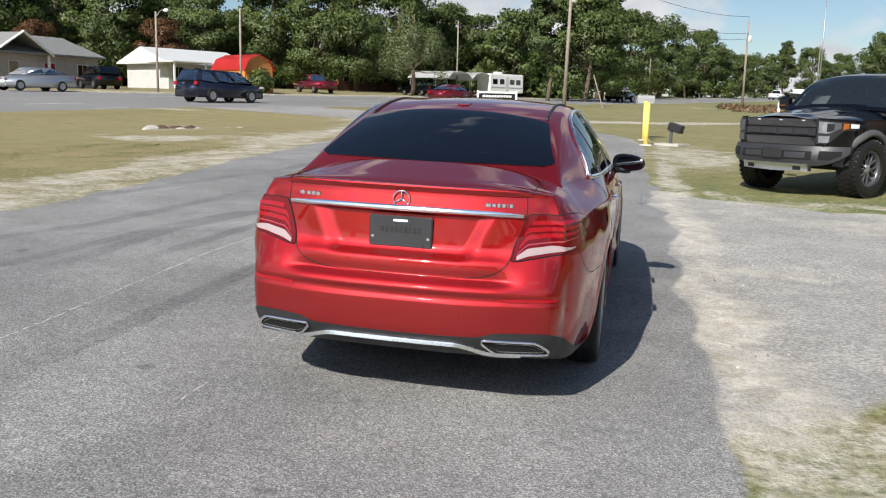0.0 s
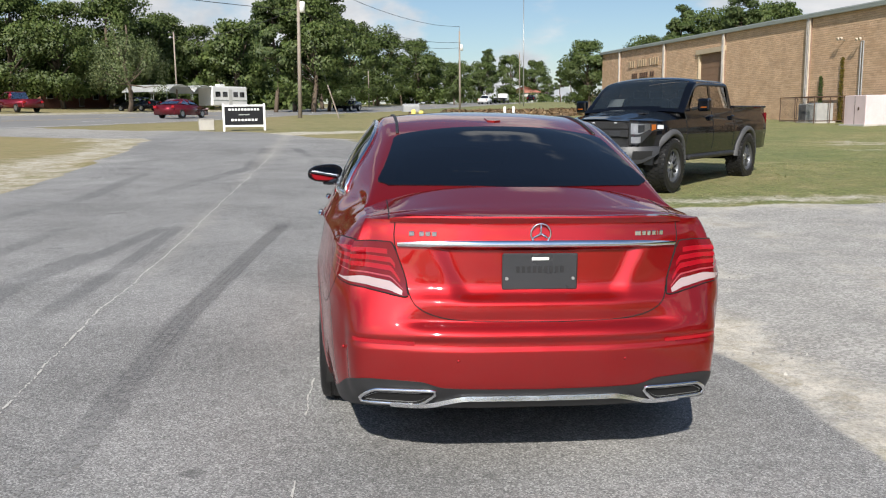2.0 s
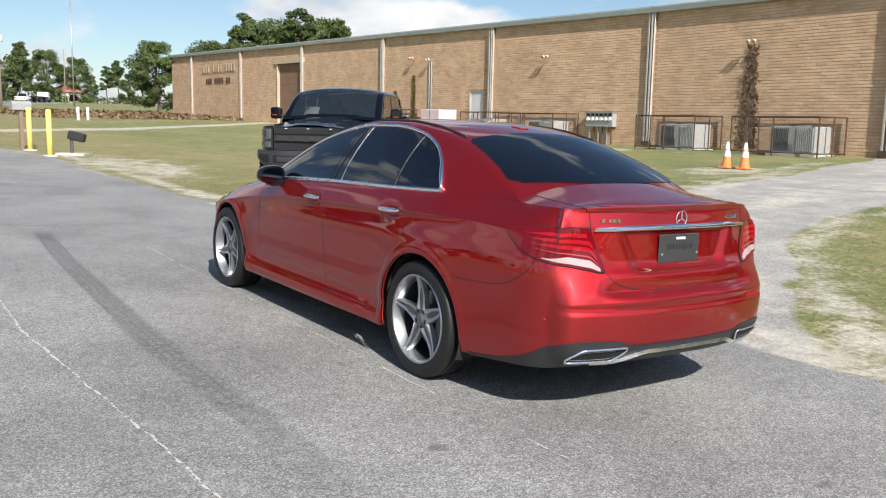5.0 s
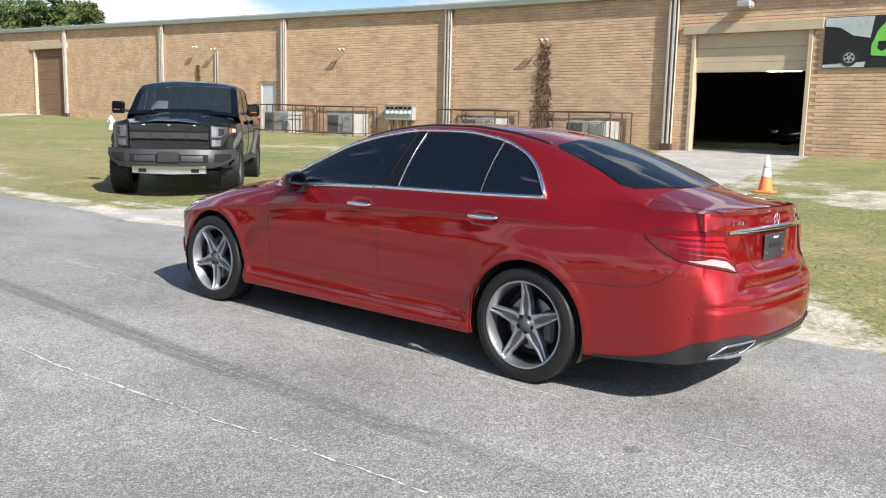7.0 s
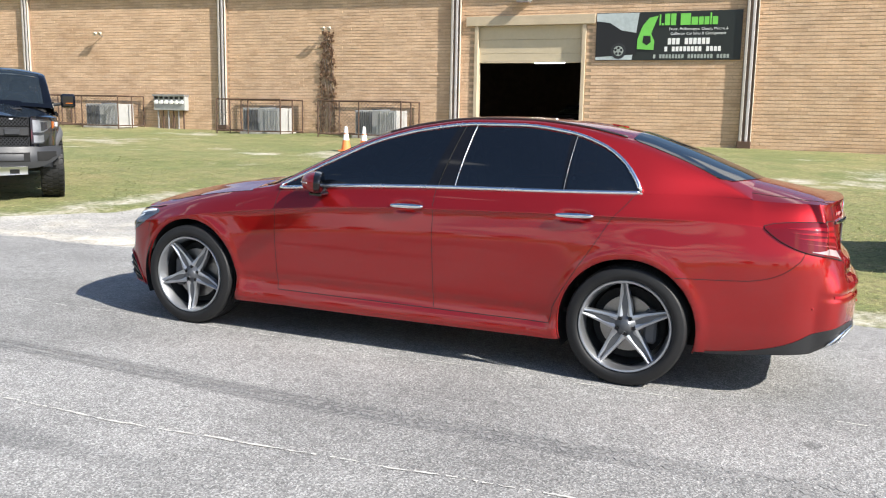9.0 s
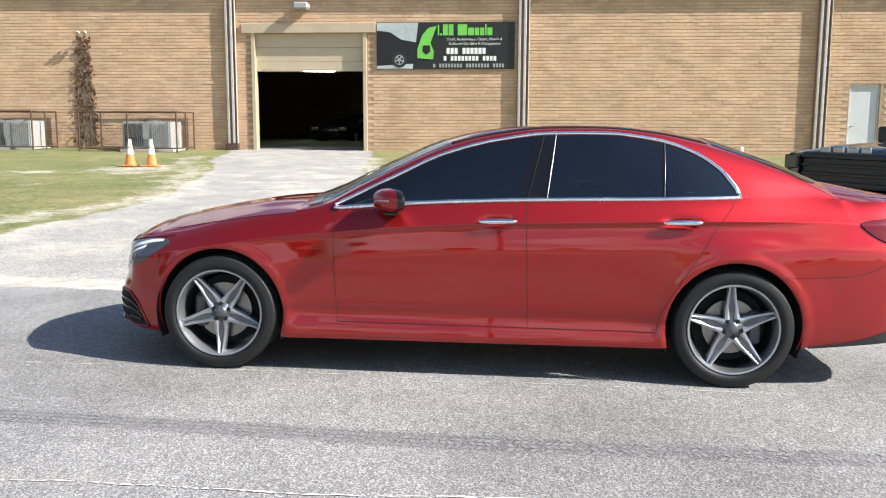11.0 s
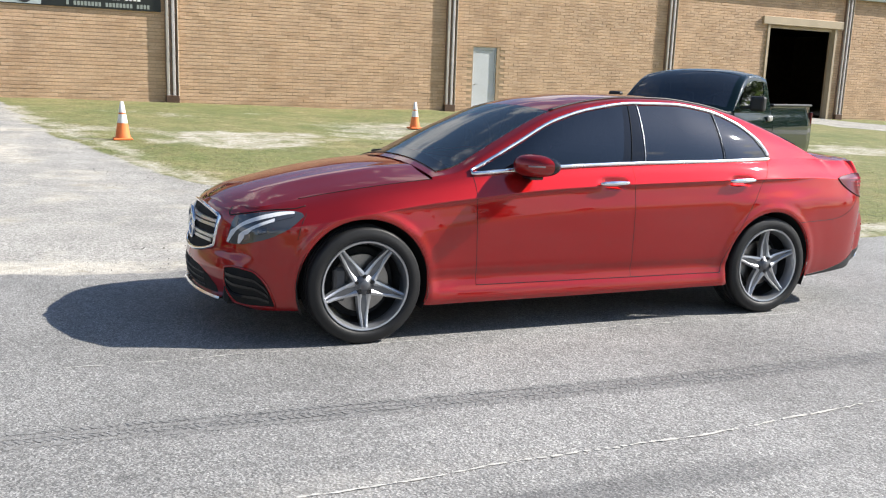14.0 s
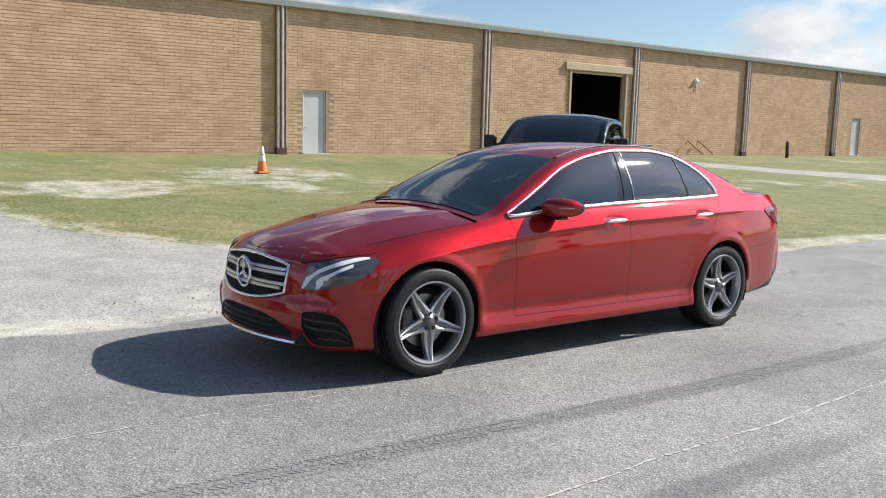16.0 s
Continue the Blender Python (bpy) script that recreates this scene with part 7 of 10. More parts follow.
    box(bm, 0, -0.1, ride + 0.18, width - 0.9, 1.2, 0.3, 0.05)
    box(bm, 0, -wheelbase * 0.45, ride + 0.10, width - 0.5, 1.8, 0.16, 0.03)
    part("chassis", bm, M["under"], t, "dark ladder frame and axles")
    # bed
    bm = bmesh.new()
    yb0, yb1 = cab_r - 0.03, yr + 0.06
    box(bm, 0, (yb0 + yb1) / 2, ride + 0.28, width - 0.16, yb0 - yb1, 0.05)
    box(bm, 0, yb0, (ride + bed_z) / 2 + 0.15, width - 0.14, 0.05, bed_z - ride - 0.3)
    for sx in (-1, 1):
        box(bm, sx * (hw - 0.13), (yb0 + yb1) / 2, bed_z - 0.22, 0.05, yb0 - yb1, 0.45)
    part("bed_floor", bm, M["black_trim"], t, "black cargo bed lining")
    for sx in (-1, 1):
        bm = bmesh.new()
        box(bm, sx * (hw - 0.09), (yb0 + yb1) / 2, bed_z + 0.008, 0.13, yb0 - yb1, 0.04, 0.012)
        part("bed_rail", bm, M["black_trim"] if not rugged else paint, t, "bed rail cap")
        bm = bmesh.new()
        box(bm, sx * (hw - 0.09), yr + 0.03, bed_z - 0.28, 0.14, 0.05, 0.34, 0.01)
        part("tail_lamp", bm, M["lens_dark"], t, "red tail lamp")
    bm = bmesh.new()
    box(bm, 0, yr + 0.04, (bed_z + ride + 0.2) / 2, width - 0.30, 0.07, bed_z - ride - 0.22, 0.015)
    part("tailgate", bm, paint, t)
    bm = bmesh.new()
    box(bm, 0, yr - 0.03, ride + 0.06, width - 0.25, 0.16, 0.17, 0.03)
    part("rear_bumper", bm, M["black_trim"] if rugged else M["chrome"], t, "step bumper")
    # nose
    gz0, gz1 = hood_z - (0.44 if rugged else 0.43), hood_z - (0.01 if rugged else 0.03)
    gw = hw * (0.63 if rugged else 0.66)
    yn = yf - 0.10
    bm = bmesh.new()
    box(bm, 0, yn - 0.10, (gz0 + gz1) / 2, 2 * gw, 0.14, gz1 - gz0, 0.02)
    grille = part("grille", bm, M["gap"] if rugged else M["black_trim"], t, "black grille panel")
    if rugged:
        for z0, z1 in ((gz0 + 0.02, gz0 + 0.145), (gz1 - 0.125, gz1 - 0.01)):
            bm = bmesh.new()
            k = 26
            for i in range(k + 1):
                x = -gw + 0.03 + (2 * gw - 0.06) * i / k
                for d in (-1, 1):
                    rod(bm, (x, yn - 0.015, z0), (max(-gw + 0.02, min(gw - 0.02, x + d * (z1 - z0) * 0.9)), yn - 0.015, z1), 0.006, 0.006, 4, False)
            part("grille_mesh", bm, M["bumper_dark"], grille, "diamond mesh grille")
        bm = bmesh.new()
        box(bm, 0, yn - 0.01, (gz0 + gz1) / 2 + 0.008, 2 * gw - 0.04, 0.05, 0.12, 0.012)
        bar = part("grille_bar", bm, M["black_trim"], grille, "dark centre bar")
        x = -gw * 0.78
        for w in (0.20, 0.22, 0.22, 0.22):
            bm = bmesh.new()
            box(bm, x + w / 2, yn + 0.022, (gz0 + gz1) / 2 + 0.008, w, 0.02, 0.085, 0.01)
            part("badge_bar", bm, M["bumper_dark"], bar, "plain raised grey bar")
            x += w + 0.07
        for x in (-0.40, 0.0, 0.40):
            bm = bmesh.new()
            box(bm, x, yn + 0.0, gz1 - 0.03, 0.045, 0.02, 0.014, 0.003)
            part("marker_light", bm, M["drl"], grille, "small pale marker light")
    else:
        for z in np.linspace(gz0 + 0.05, gz1 - 0.05, 4):
            bm = bmesh.new()
            box(bm, 0, yn - 0.02, z, 2 * gw - 0.04, 0.05, 0.035, 0.008)
            part("grille_bar", bm, M["black_trim"], grille)
        x = -0.36
        for w in (0.13, 0.15, 0.15, 0.15):
            bm = bmesh.new()
            box(bm, x + w / 2, yn - 0.015, gz1 + 0.035, w, 0.02, 0.06, 0.006)
            part("badge_bar", bm, M["steel"], grille, "plain grey badge bar")
            x += w + 0.05
    for sx in (-1, 1):
        if rugged:
            def corner(u, w, out):
                """The wrapped front corner, from the grille's edge (u = 0) round to the wing (u = 1)."""
                x = gw * (1 - u) ** 2 + 2 * u * (1 - u) * (hw - 0.10) + u * u * (hw - 0.02)
                y = yn * (1 - u) ** 2 + 2 * u * (1 - u) * (yn - 0.03) + u * u * (yf - 0.66)
                n = np.stack([0.25 + u, 1.1 - u], -1)
                n = n / np.linalg.norm(n, axis=-1, keepdims=True)
                return np.stack([x + n[..., 0] * out, y + n[..., 1] * out, w + 0 * x], -1)
            us = np.linspace(0.0, 1.0, 30)
            patch("corner_panel", corner, us, np.full(30, gz0 - 0.02), gz1 + 0.015 - 0.03 * us, 8, paint, t, "", -0.012, 0.03, sx)
            lo_c, hi_c = (lambda u: gz0 + 0.05 + (gz1 - 0.17 - gz0 - 0.05) * smoothstep(0.25, 0.75, u)), (lambda u: gz1 - 0.015 - 0.045 * u)
            hl = patch("headlight", corner, us[:-1], lo_c(us[:-1]), hi_c(us[:-1]), 8, M["lamp_dark"], t, "smoked headlight in a wrapped housing", 0.004, 0.02, sx)
            for u0, u1, f0, f1, mt, nm, words in ((0.05, 0.60, 0.46, 0.94, "reflector", "lamp_lens", "bright reflector behind clear lens"), (0.06, 0.34, 0.06, 0.34, "reflector", "lamp_lens", "bright lower lens"),
                                                  (0.64, 0.76, 0.20, 0.88, "lens_amber", "corner_lens", "amber corner lens"), (0.80, 0.97, 0.30, 0.84, "drl", "side_marker", "pale side marker"),
                                                  (0.26, 0.44, 0.52, 0.88, "lamp_dark", "projector", "dark projector")):
                uu = np.linspace(u0, u1, 14)
                l, h = lo_c(uu), hi_c(uu)
                patch(nm, corner, uu, l + (h - l) * f0, l + (h - l) * f1, 4, M[mt], hl, words, 0.012 if nm == "projector" else 0.008, 0.008, sx)
            continue
        slope = 0.30
        bm = bmesh.new()
        prism(bm, [(gw + 0.015, gz0 + 0.02), (hw - 0.19, gz0 + 0.02), (hw - 0.10, gz1 - 0.10), (hw - 0.12, gz1 - 0.02), (gw + 0.015, gz1 - 0.01)], 0.16, Matrix(((sx, 0, 0, 0), (-slope, 0, 1, yn - 0.14 + slope * gw), (0, 1, 0, 0), (0, 0, 0, 1))))
        hl = part("headlight", bm, M["lamp_dark"], t, "smoked headlight housing")
        for zc, mt, sz in ((gz1 - 0.12, "lamp_smoke", 0.17), (gz0 + 0.10, "lamp_smoke", 0.08)):
            bm = bmesh.new()
            box(bm, sx * (gw + 0.14), yn - 0.01, zc, 0.22, 0.06, sz, 0.015)
            part("lamp_lens", bm, M[mt], hl, "clear lamp lens")
        bm = bmesh.new()
        box(bm, sx * (hw - 0.165), yn - 0.09, gz1 - 0.10, 0.04, 0.10, 0.07, 0.01)
        part("corner_lens", bm, M["lens_amber"], hl, "amber corner lens")
    bz = ride + (-0.15 if rugged else 0.05)
    if rugged:
        def beam(u, w, out):
            a = np.abs(u)
            k = np.clip((w - bz) / 0.34, -0.5, 1)
            return np.stack([u * (hw + 0.015 + 0.4 * out * a ** 3), yf - 0.01 - 0.42 * a ** 3.4 + 0.05 * np.sin(np.pi * np.clip(k, 0, 1)) + out + 0 * w, w + 0 * u], -1)
        us = np.linspace(-1, 1, 41)
        bumper = patch("front_bumper", beam, us, bz + 0.03 + 0.20 * np.abs(us) ** 6, np.full(41, bz + 0.345), 9, M["bumper_dark"], t, "dark grey steel front bumper", 0.0, 0.10)
        uu = np.linspace(-0.60, 0.60, 24)
        patch("bumper_inset", beam, uu, np.full(24, bz + 0.135), np.full(24, bz + 0.265), 5, M["gap"], bumper, "black bumper inset", 0.004, 0.02)
        for sx in (-1, 1):
            uu = np.linspace(0.69, 0.93, 14) * sx
            patch("fog_recess", beam, uu, bz + 0.14 + 0.06 * smoothstep(0.8, 0.93, np.abs(uu)), np.full(14, bz + 0.275), 5, M["gap"], bumper, "dark fog lamp recess", 0.006, 0.02)
            uu = np.linspace(0.20, 0.52, 10) * sx
            patch("bumper_step", beam, uu, np.full(10, bz + 0.155), np.full(10, bz + 0.245), 4, M["bumper_dark"], bumper, "grey step pad", 0.012, 0.02)
            uu = np.linspace(0.34, 0.46, 8) * sx
            patch("tow_hook", beam, uu, np.full(8, bz - 0.03), np.full(8, bz + 0.03), 4, M["gap"], bumper, "dark tow hook recess", 0.032, 0.02)
        uu = np.linspace(-0.56, 0.56, 24)
        patch("skid_plate", beam, uu, bz - 0.06 + 0.03 * np.abs(uu), np.full(24, bz + 0.065), 5, M["satin"], bumper, "pale aluminium skid plate", 0.025, 0.10)
        bm = bmesh.new()
        box(bm, 0, yf + 0.065, bz + 0.22, 0.34, 0.02, 0.17, 0.01)
        part("number_plate", bm, M["black_trim"], bumper, "blank dark plate holder")
    else:
        bm = bmesh.new()
        rows = []
        for u in np.linspace(-1, 1, 21):
            bend = 0.30 * abs(u) ** 3.2
            rows.append([bm.verts.new((u * (hw - 0.03), yf - 0.02 - bend + dy, bz + dz)) for dy, dz in ((-0.16, 0.27), (0.0, 0.25), (0.03, 0.14), (0.0, 0.0), (-0.14, -0.03))])
        for a, b in zip(rows, rows[1:]):
            for j in range(4):
                bm.faces.new((a[j], a[j + 1], b[j + 1], b[j]))
        bumper = part("front_bumper", bm, M["chrome"], t, "chrome front bumper", True)
        bm = bmesh.new()
        box(bm, 0, yf + 0.03, bz + 0.16, 0.36, 0.02, 0.17, 0.01)
        part("number_plate", bm, M["black_trim"], bumper, "blank dark plate")
    if rugged:
        bm = bmesh.new()
        box(bm, 0.45, 0, 0, 0.28, 0.004, 0.21, 0.0, Matrix.Translation((0, scut - 0.24, belt + 0.15)) @ Matrix.Rotation(radians(40), 4, "X"))
        part("window_sheet", bm, M["white"], t, "white paper sheet inside the windscreen")
    return tagged(t, label, "pickup truck")


pickup(heading(3.76, 8.90, -0.683, -0.730), M["navy_paint"], 5.90, 3.68, 0.98, 2.04, 1.985, 0.455, 0.33, 0.60, 2.34, True, True,
       "black crew-cab off-road pickup with grey flares parked on grass", -0.58, 0.615)
pickup(heading(4.96, -4.73, -0.45, 0.89), M["green_paint"], 5.35, 3.20, 0.90, 1.98, 1.94, 0.385, 0.265, 0.45, 1.55, False, False,
       "dark green regular-cab pickup parked on the grass", -0.86, 0.648)


# ---- things on and before the brick wall ----
def wall_sign():
    s = empty("banner_sign", wall_frame(2.23, 0.05, 3.44))
    w, h = 4.86, 1.62
    bm = bmesh.new()
    box(bm, 0, 0.0, h / 2, w, 0.03, h, 0.004)
    part("board", bm, M["banner"], s, "black to grey printed banner board")
    # car picture: plain dark shapes; x runs north, so the left of the print is at +x
    def flat(name, pts, mat, y, label):
        bm = bmesh.new()
        prism(bm, [(-x, z) for x, z in pts], 0.004, Matrix(((1, 0, 0, 0), (0, 0, 1, y), (0, 1, 0, 0), (0, 0, 0, 1))))
        return part(name, bm, mat, s, label)
    flat("light_panel", [(-2.42, 0.02), (-1.15, 0.02), (-0.95, 1.60), (-2.42, 1.60)], M["banner_grey"], 0.016, "pale grey sky of the print")
    flat("car_shape", [(-2.42, 0.12), (-1.0, 0.20), (-0.98, 0.92), (-1.55, 1.02), (-1.95, 1.28), (-2.42, 1.34)], M["banner_black"], 0.021, "plain dark car shape")
    ring = [(-1.62 + 0.27 * math.cos(a), 0.32 + 0.27 * math.sin(a)) for a in np.linspace(0, 2 * math.pi, 24, endpoint=False)]
    flat("wheel_shape", ring, M["banner_dark"], 0.026, "dark tyre shape")
    ring = [(-1.62 + 0.17 * math.cos(a), 0.32 + 0.17 * math.sin(a)) for a in np.linspace(0, 2 * math.pi, 20, endpoint=False)]
    flat("wheel_shape", ring, M["banner_grey2"], 0.031, "grey rim shape")
    for k in range(5):
        a = 2 * math.pi * k / 5 + 0.3
        flat("wheel_slot", [(-1.62 + 0.105 * math.cos(a) + 0.045 * math.cos(q), 0.32 + 0.105 * math.sin(a) + 0.045 * math.sin(q)) for q in np.linspace(0, 2 * math.pi, 8, endpoint=False)], M["banner_black"], 0.0355, "dark slot")
    flat("green_map", [(-0.98, 0.38), (-0.42, 0.34), (-0.40, 0.62), (-0.52, 0.90), (-0.30, 1.48), (-0.60, 1.42), (-0.82, 1.15), (-0.98, 0.70)], M["banner_green"], 0.036, "bright green shape")
    flat("shield", [(-0.80, 0.60), (-0.66, 0.50), (-0.52, 0.60), (-0.54, 0.82), (-0.78, 0.82)], M["banner_black"], 0.041, "small dark shield")
    # brand line as plain blocks, printed trade line as letters, numbers as bars
    x = -0.26
    for wd, hh in ((0.08, 0.36), (0.10, 0.07), (0.20, 0.38), (0.20, 0.38), (0.0, 0), (0.36, 0.38), (0.24, 0.26), (0.18, 0.26), (0.18, 0.26), (0.08, 0.38), (0.20, 0.26)):
        if wd:
            flat("brand_bar", [(x, 1.16), (x + wd - 0.03, 1.16), (x + wd - 0.03, 1.16 + hh), (x, 1.16 + hh)], M["banner_green"], 0.041, "plain green block")
        x += wd if wd else 0.12
    for text, z, size in (("Truck, Performance, Classic, Muscle &", 0.99, 0.125), ("Collector Car Sales & Consignment", 0.84, 0.125)):
        c = bpy.data.curves.new("trade_line", "FONT")
        c.body, c.size, c.align_x, c.extrude = text, size, "CENTER", 0.002
        ob = new("trade_line", c)
        me = bpy.data.meshes.new_from_object(ob)
        bpy.data.objects.remove(ob)
        t = link("trade_line", me, M["white"], s, "white printed trade line")
        t.matrix_local = Matrix.Translation((-1.03, 0.020, z)) @ Matrix.Rotation(math.pi, 4, "Z") @ Matrix.Rotation(math.pi / 2, 4, "X")
    for z, hgt2, n, wd, x0, mat in ((0.52, 0.21, 10, 0.14, 0.05, "white"), (0.29, 0.16, 15, 0.125, -0.05, "white"), (0.06, 0.13, 24, 0.105, -0.42, "banner_grey2")):
        for i in range(n):
            if (i * 7 + n) % 9 == 4:
                continue
            xx = x0 + i * wd
            flat("print_bar", [(xx, z), (xx + wd - 0.03, z), (xx + wd - 0.03, z + hgt2), (xx, z + hgt2)], M[mat], 0.018, "plain bar")
    return tagged(s, "black, grey and green printed banner on the brick wall", "sign")


M["banner"] = plain("black banner vinyl", (0.012, 0.016, 0.014), 0.4, 0.0, 0.1, 2)
M["banner_grey"] = plain("pale grey print", (0.42, 0.47, 0.47), 0.4, 0.0, 0.2, 1.2)
M["banner_grey2"] = plain("mid grey print", (0.30, 0.33, 0.30), 0.4, 0.0, 0.15, 3)
M["banner_dark"] = plain("charcoal print", (0.022, 0.023, 0.025), 0.4, 0.0, 0.1, 3)
M["banner_black"] = plain("black print", (0.008, 0.008, 0.009), 0.35, 0.0, 0.1, 3)
M["banner_green"] = plain("bright green print", (0.16, 0.52, 0.08), 0.4, 0.0, 0.1, 3)
M["mesh_steel"] = plain("dark chain-link steel", (0.07, 0.065, 0.06), 0.6, 0.6, 0.2, 12)
M["pink_panel"] = plain("faded pink panel", (0.62, 0.50, 0.50), 0.6, 0.0, 0.1, 2)
wall_sign()


def condenser(s, w=1.75, d=0.95, h=0.95):
    f = foot_z(s)
    a = empty("air_conditioner", wall_frame(s, 0.95, f))
    bm = bmesh.new()
    box(bm, 0, 0, -0.02, w + 0.2, d + 0.2, 0.14, 0.01)
    part("plinth", bm, M["concrete"], a)
    bm = bmesh.new()
    box(bm, 0, 0, 0.05 + h / 2, w, d, h, 0.02)
    body = part("casing", bm, M["ac_grey"], a)
    for x0, x1 in ((-w / 2 + 0.06, -0.16), (0.12, w / 2 - 0.06)):
        for i in range(9):
            bm = bmesh.new()
            box(bm, x0 + (x1 - x0) * (i + 0.5) / 9, d / 2 + 0.012, 0.06 + h / 2, (x1 - x0) / 9 * 0.45, 0.024, h - 0.16)
            part("slat", bm, M["grey_plastic"] if x0 > 0 else M["ac_grey"], body)
    bm = bmesh.new()
    lathe(bm, [(0.34, h + 0.05), (0.34, h + 0.10), (0.30, h + 0.10), (0.30, h + 0.055)], 24)
    part("fan_ring", bm, M["grey_plastic"], body)
    return tagged(a, "grey outdoor condenser unit inside a wire cage", "air conditioner", "condensers by the wall")


def cage(s0, s1, depth=1.75, h=1.35):
    """A welded cage of posts, rails and wire round the units."""
    mid, w = (s0 + s1) / 2, s1 - s0
    c = empty("wire_cage", wall_frame(mid, 0.0, foot_z(mid)))
    xs = np.linspace(-w / 2, w / 2, max(2, int(round(w / 1.6)) + 1))
    posts = [(x, depth) for x in xs] + [(-w / 2, depth / 2), (w / 2, depth / 2), (-w / 2, 0.1), (w / 2, 0.1)]
    for x, y in posts:
        bm = bmesh.new()
        rod(bm, (x, y, -0.15), (x, y, h), 0.028, 0.028, 6)
        part("post", bm, M["rust"], c)
    for z in (0.08, h - 0.02):
        bm = bmesh.new()
        for p, q in (((-w / 2, depth), (w / 2, depth)), ((-w / 2, 0.1), (-w / 2, depth)), ((w / 2, 0.1), (w / 2, depth)), ((-w / 2, 0.1), (w / 2, 0.1))):
            rod(bm, (*p, z), (*q, z), 0.024, 0.024, 6)
        part("rail", bm, M["rust"], c)
    bm = bmesh.new()
    step = 0.16
    for i in range(int((w + h) / step)):
        for d in (-1, 1):
            a0 = -w / 2 + i * step if d > 0 else -w / 2 + i * step - h
            p0, p1 = max(a0 if d > 0 else a0, -w / 2), min(a0 + h, w / 2)
            if p1 - p0 < 0.05:
                continue
            z0, z1 = (p0 - a0), (p1 - a0)
            if d < 0:
                z0, z1 = h - z0, h - z1
            rod(bm, (p0, depth, 0.05 + z0 * 0.95), (p1, depth, 0.05 + z1 * 0.95), 0.004, 0.004, 3, False)
    tagged(part("wire_mesh", bm, M["mesh_steel"], c, "thin dark wire mesh"), "", "", "", "stuff")
    return tagged(c, "rusty wire cage standing against the wall", "cage", "cages by the wall")


for s0, s1 in ((11.4, 14.9), (16.6, 19.6), (24.6, 28.4), (28.6, 31.4), (37.6, 41.0)):
    cage(s0, s1)
for s in (12.6, 17.7, 25.7, 30.1, 38.8):
    condenser(s)


def meter_bank(s):
    f = foot_z(s)
    b = empty("meter_bank", wall_frame(s, 0.0, f))
    bm = bmesh.new()
    box(bm, 0, 0.16, 1.10, 1.62, 0.28, 0.62, 0.02)
    part("cabinet", bm, M["ac_grey"], b, "pale grey meter cabinet")
    bm = bmesh.new()
    box(bm, 0, 0.20, 1.43, 1.66, 0.36, 0.08, 0.01)
    part("hood", bm, M["steel"], b)
    for i in range(6):
        x = -0.66 + i * 0.264
        bm = bmesh.new()
        rod(bm, (x, 0.30, 1.14), (x, 0.38, 1.14), 0.085, 0.075, 14)
        part("meter", bm, M["white"], b, "round glass meter")
        bm = bmesh.new()
        box(bm, x, 0.315, 1.33, 0.16, 0.03, 0.10, 0.005)
        part("meter_plate", bm, M["banner_black"], b, "small dark plate")
        bm = bmesh.new()
        rod(bm, (x, 0.18, -0.1), (x, 0.18, 0.80), 0.035, 0.035, 8)
        part("conduit", bm, M["steel"] if i % 2 else M["rust"], b)
    return tagged(b, "grey bank of six electric meters with conduits", "meters")


meter_bank(23.1)


def cabinet_box(s, w, h, d, out):
    f = foot_z(s)
    c = empty("utility_cabinet", wall_frame(s, out, f))
    bm = bmesh.new()
    box(bm, 0, 0, h / 2, w, d, h, 0.03)
    part("body", bm, M["pink_panel"], c)
    bm = bmesh.new()
    box(bm, 0, d / 2 + 0.004, h / 2, 0.012, 0.012, h - 0.1)
    part("door_gap", bm, M["gap"], c)
    bm = bmesh.new()
    box(bm, -w * 0.18, d / 2 + 0.01, h * 0.55, 0.10, 0.02, 0.14, 0.004)
    part("label_plate", bm, M["rust"], c, "faded label plate")
    bm = bmesh.new()
    box(bm, 0, 0, -0.04, w + 0.3, d + 0.3, 0.14, 0.01)
    part("plinth", bm, M["concrete"], c)
    return tagged(c, "faded pinkish transformer cabinet by the wall", "cabinet")


cabinet_box(33.9, 1.7, 1.4, 1.2, 1.3)


def flood_light(s, z):
    l = empty("flood_light", wall_frame(s, 0.0, z))
    bm = bmesh.new()
    tube(bm, [(0, 0, -0.05), (0, 0.12, 0.0), (0, 0.22, 0.06)], 0.02, 6)
    part("arm", bm, M["steel"], l)
    for x in (-0.13, 0.13):
        bm = bmesh.new()
        lathe(bm, [(0.02, 0.0), (0.05, 0.02), (0.085, 0.14), (0.08, 0.15), (0.001, 0.12)], 14, Matrix.Translation((x, 0.22, 0.10)) @ Matrix.Rotation(radians(-120), 4, "X"))
        part("lamp_head", bm, M["pipe_pale"], l, "pale lamp head")
    return tagged(l, "small twin floodlight on the brick wall", "lamp", "wall floodlights")


for s, z in ((15.37, 4.68), (26.77, 4.66), (36.4, 4.95), (38.0, 5.1)):
    flood_light(s, z)


def wall_lamp(s, z):
    l = empty("wall_lamp", wall_frame(s, 0.0, z))
    bm = bmesh.new()
    box(bm, 0, 0.22, 0, 0.52, 0.44, 0.24, 0.05)
    part("housing", bm, M["ac_grey"], l)
    bm = bmesh.new()
    box(bm, 0, 0.24, -0.125, 0.44, 0.34, 0.03, 0.01)
    part("lens", bm, M["lens_clear"], l, "frosted lens")
    return tagged(l, "grey box lamp over the garage door", "lamp")


wall_lamp(7.3, 5.62)


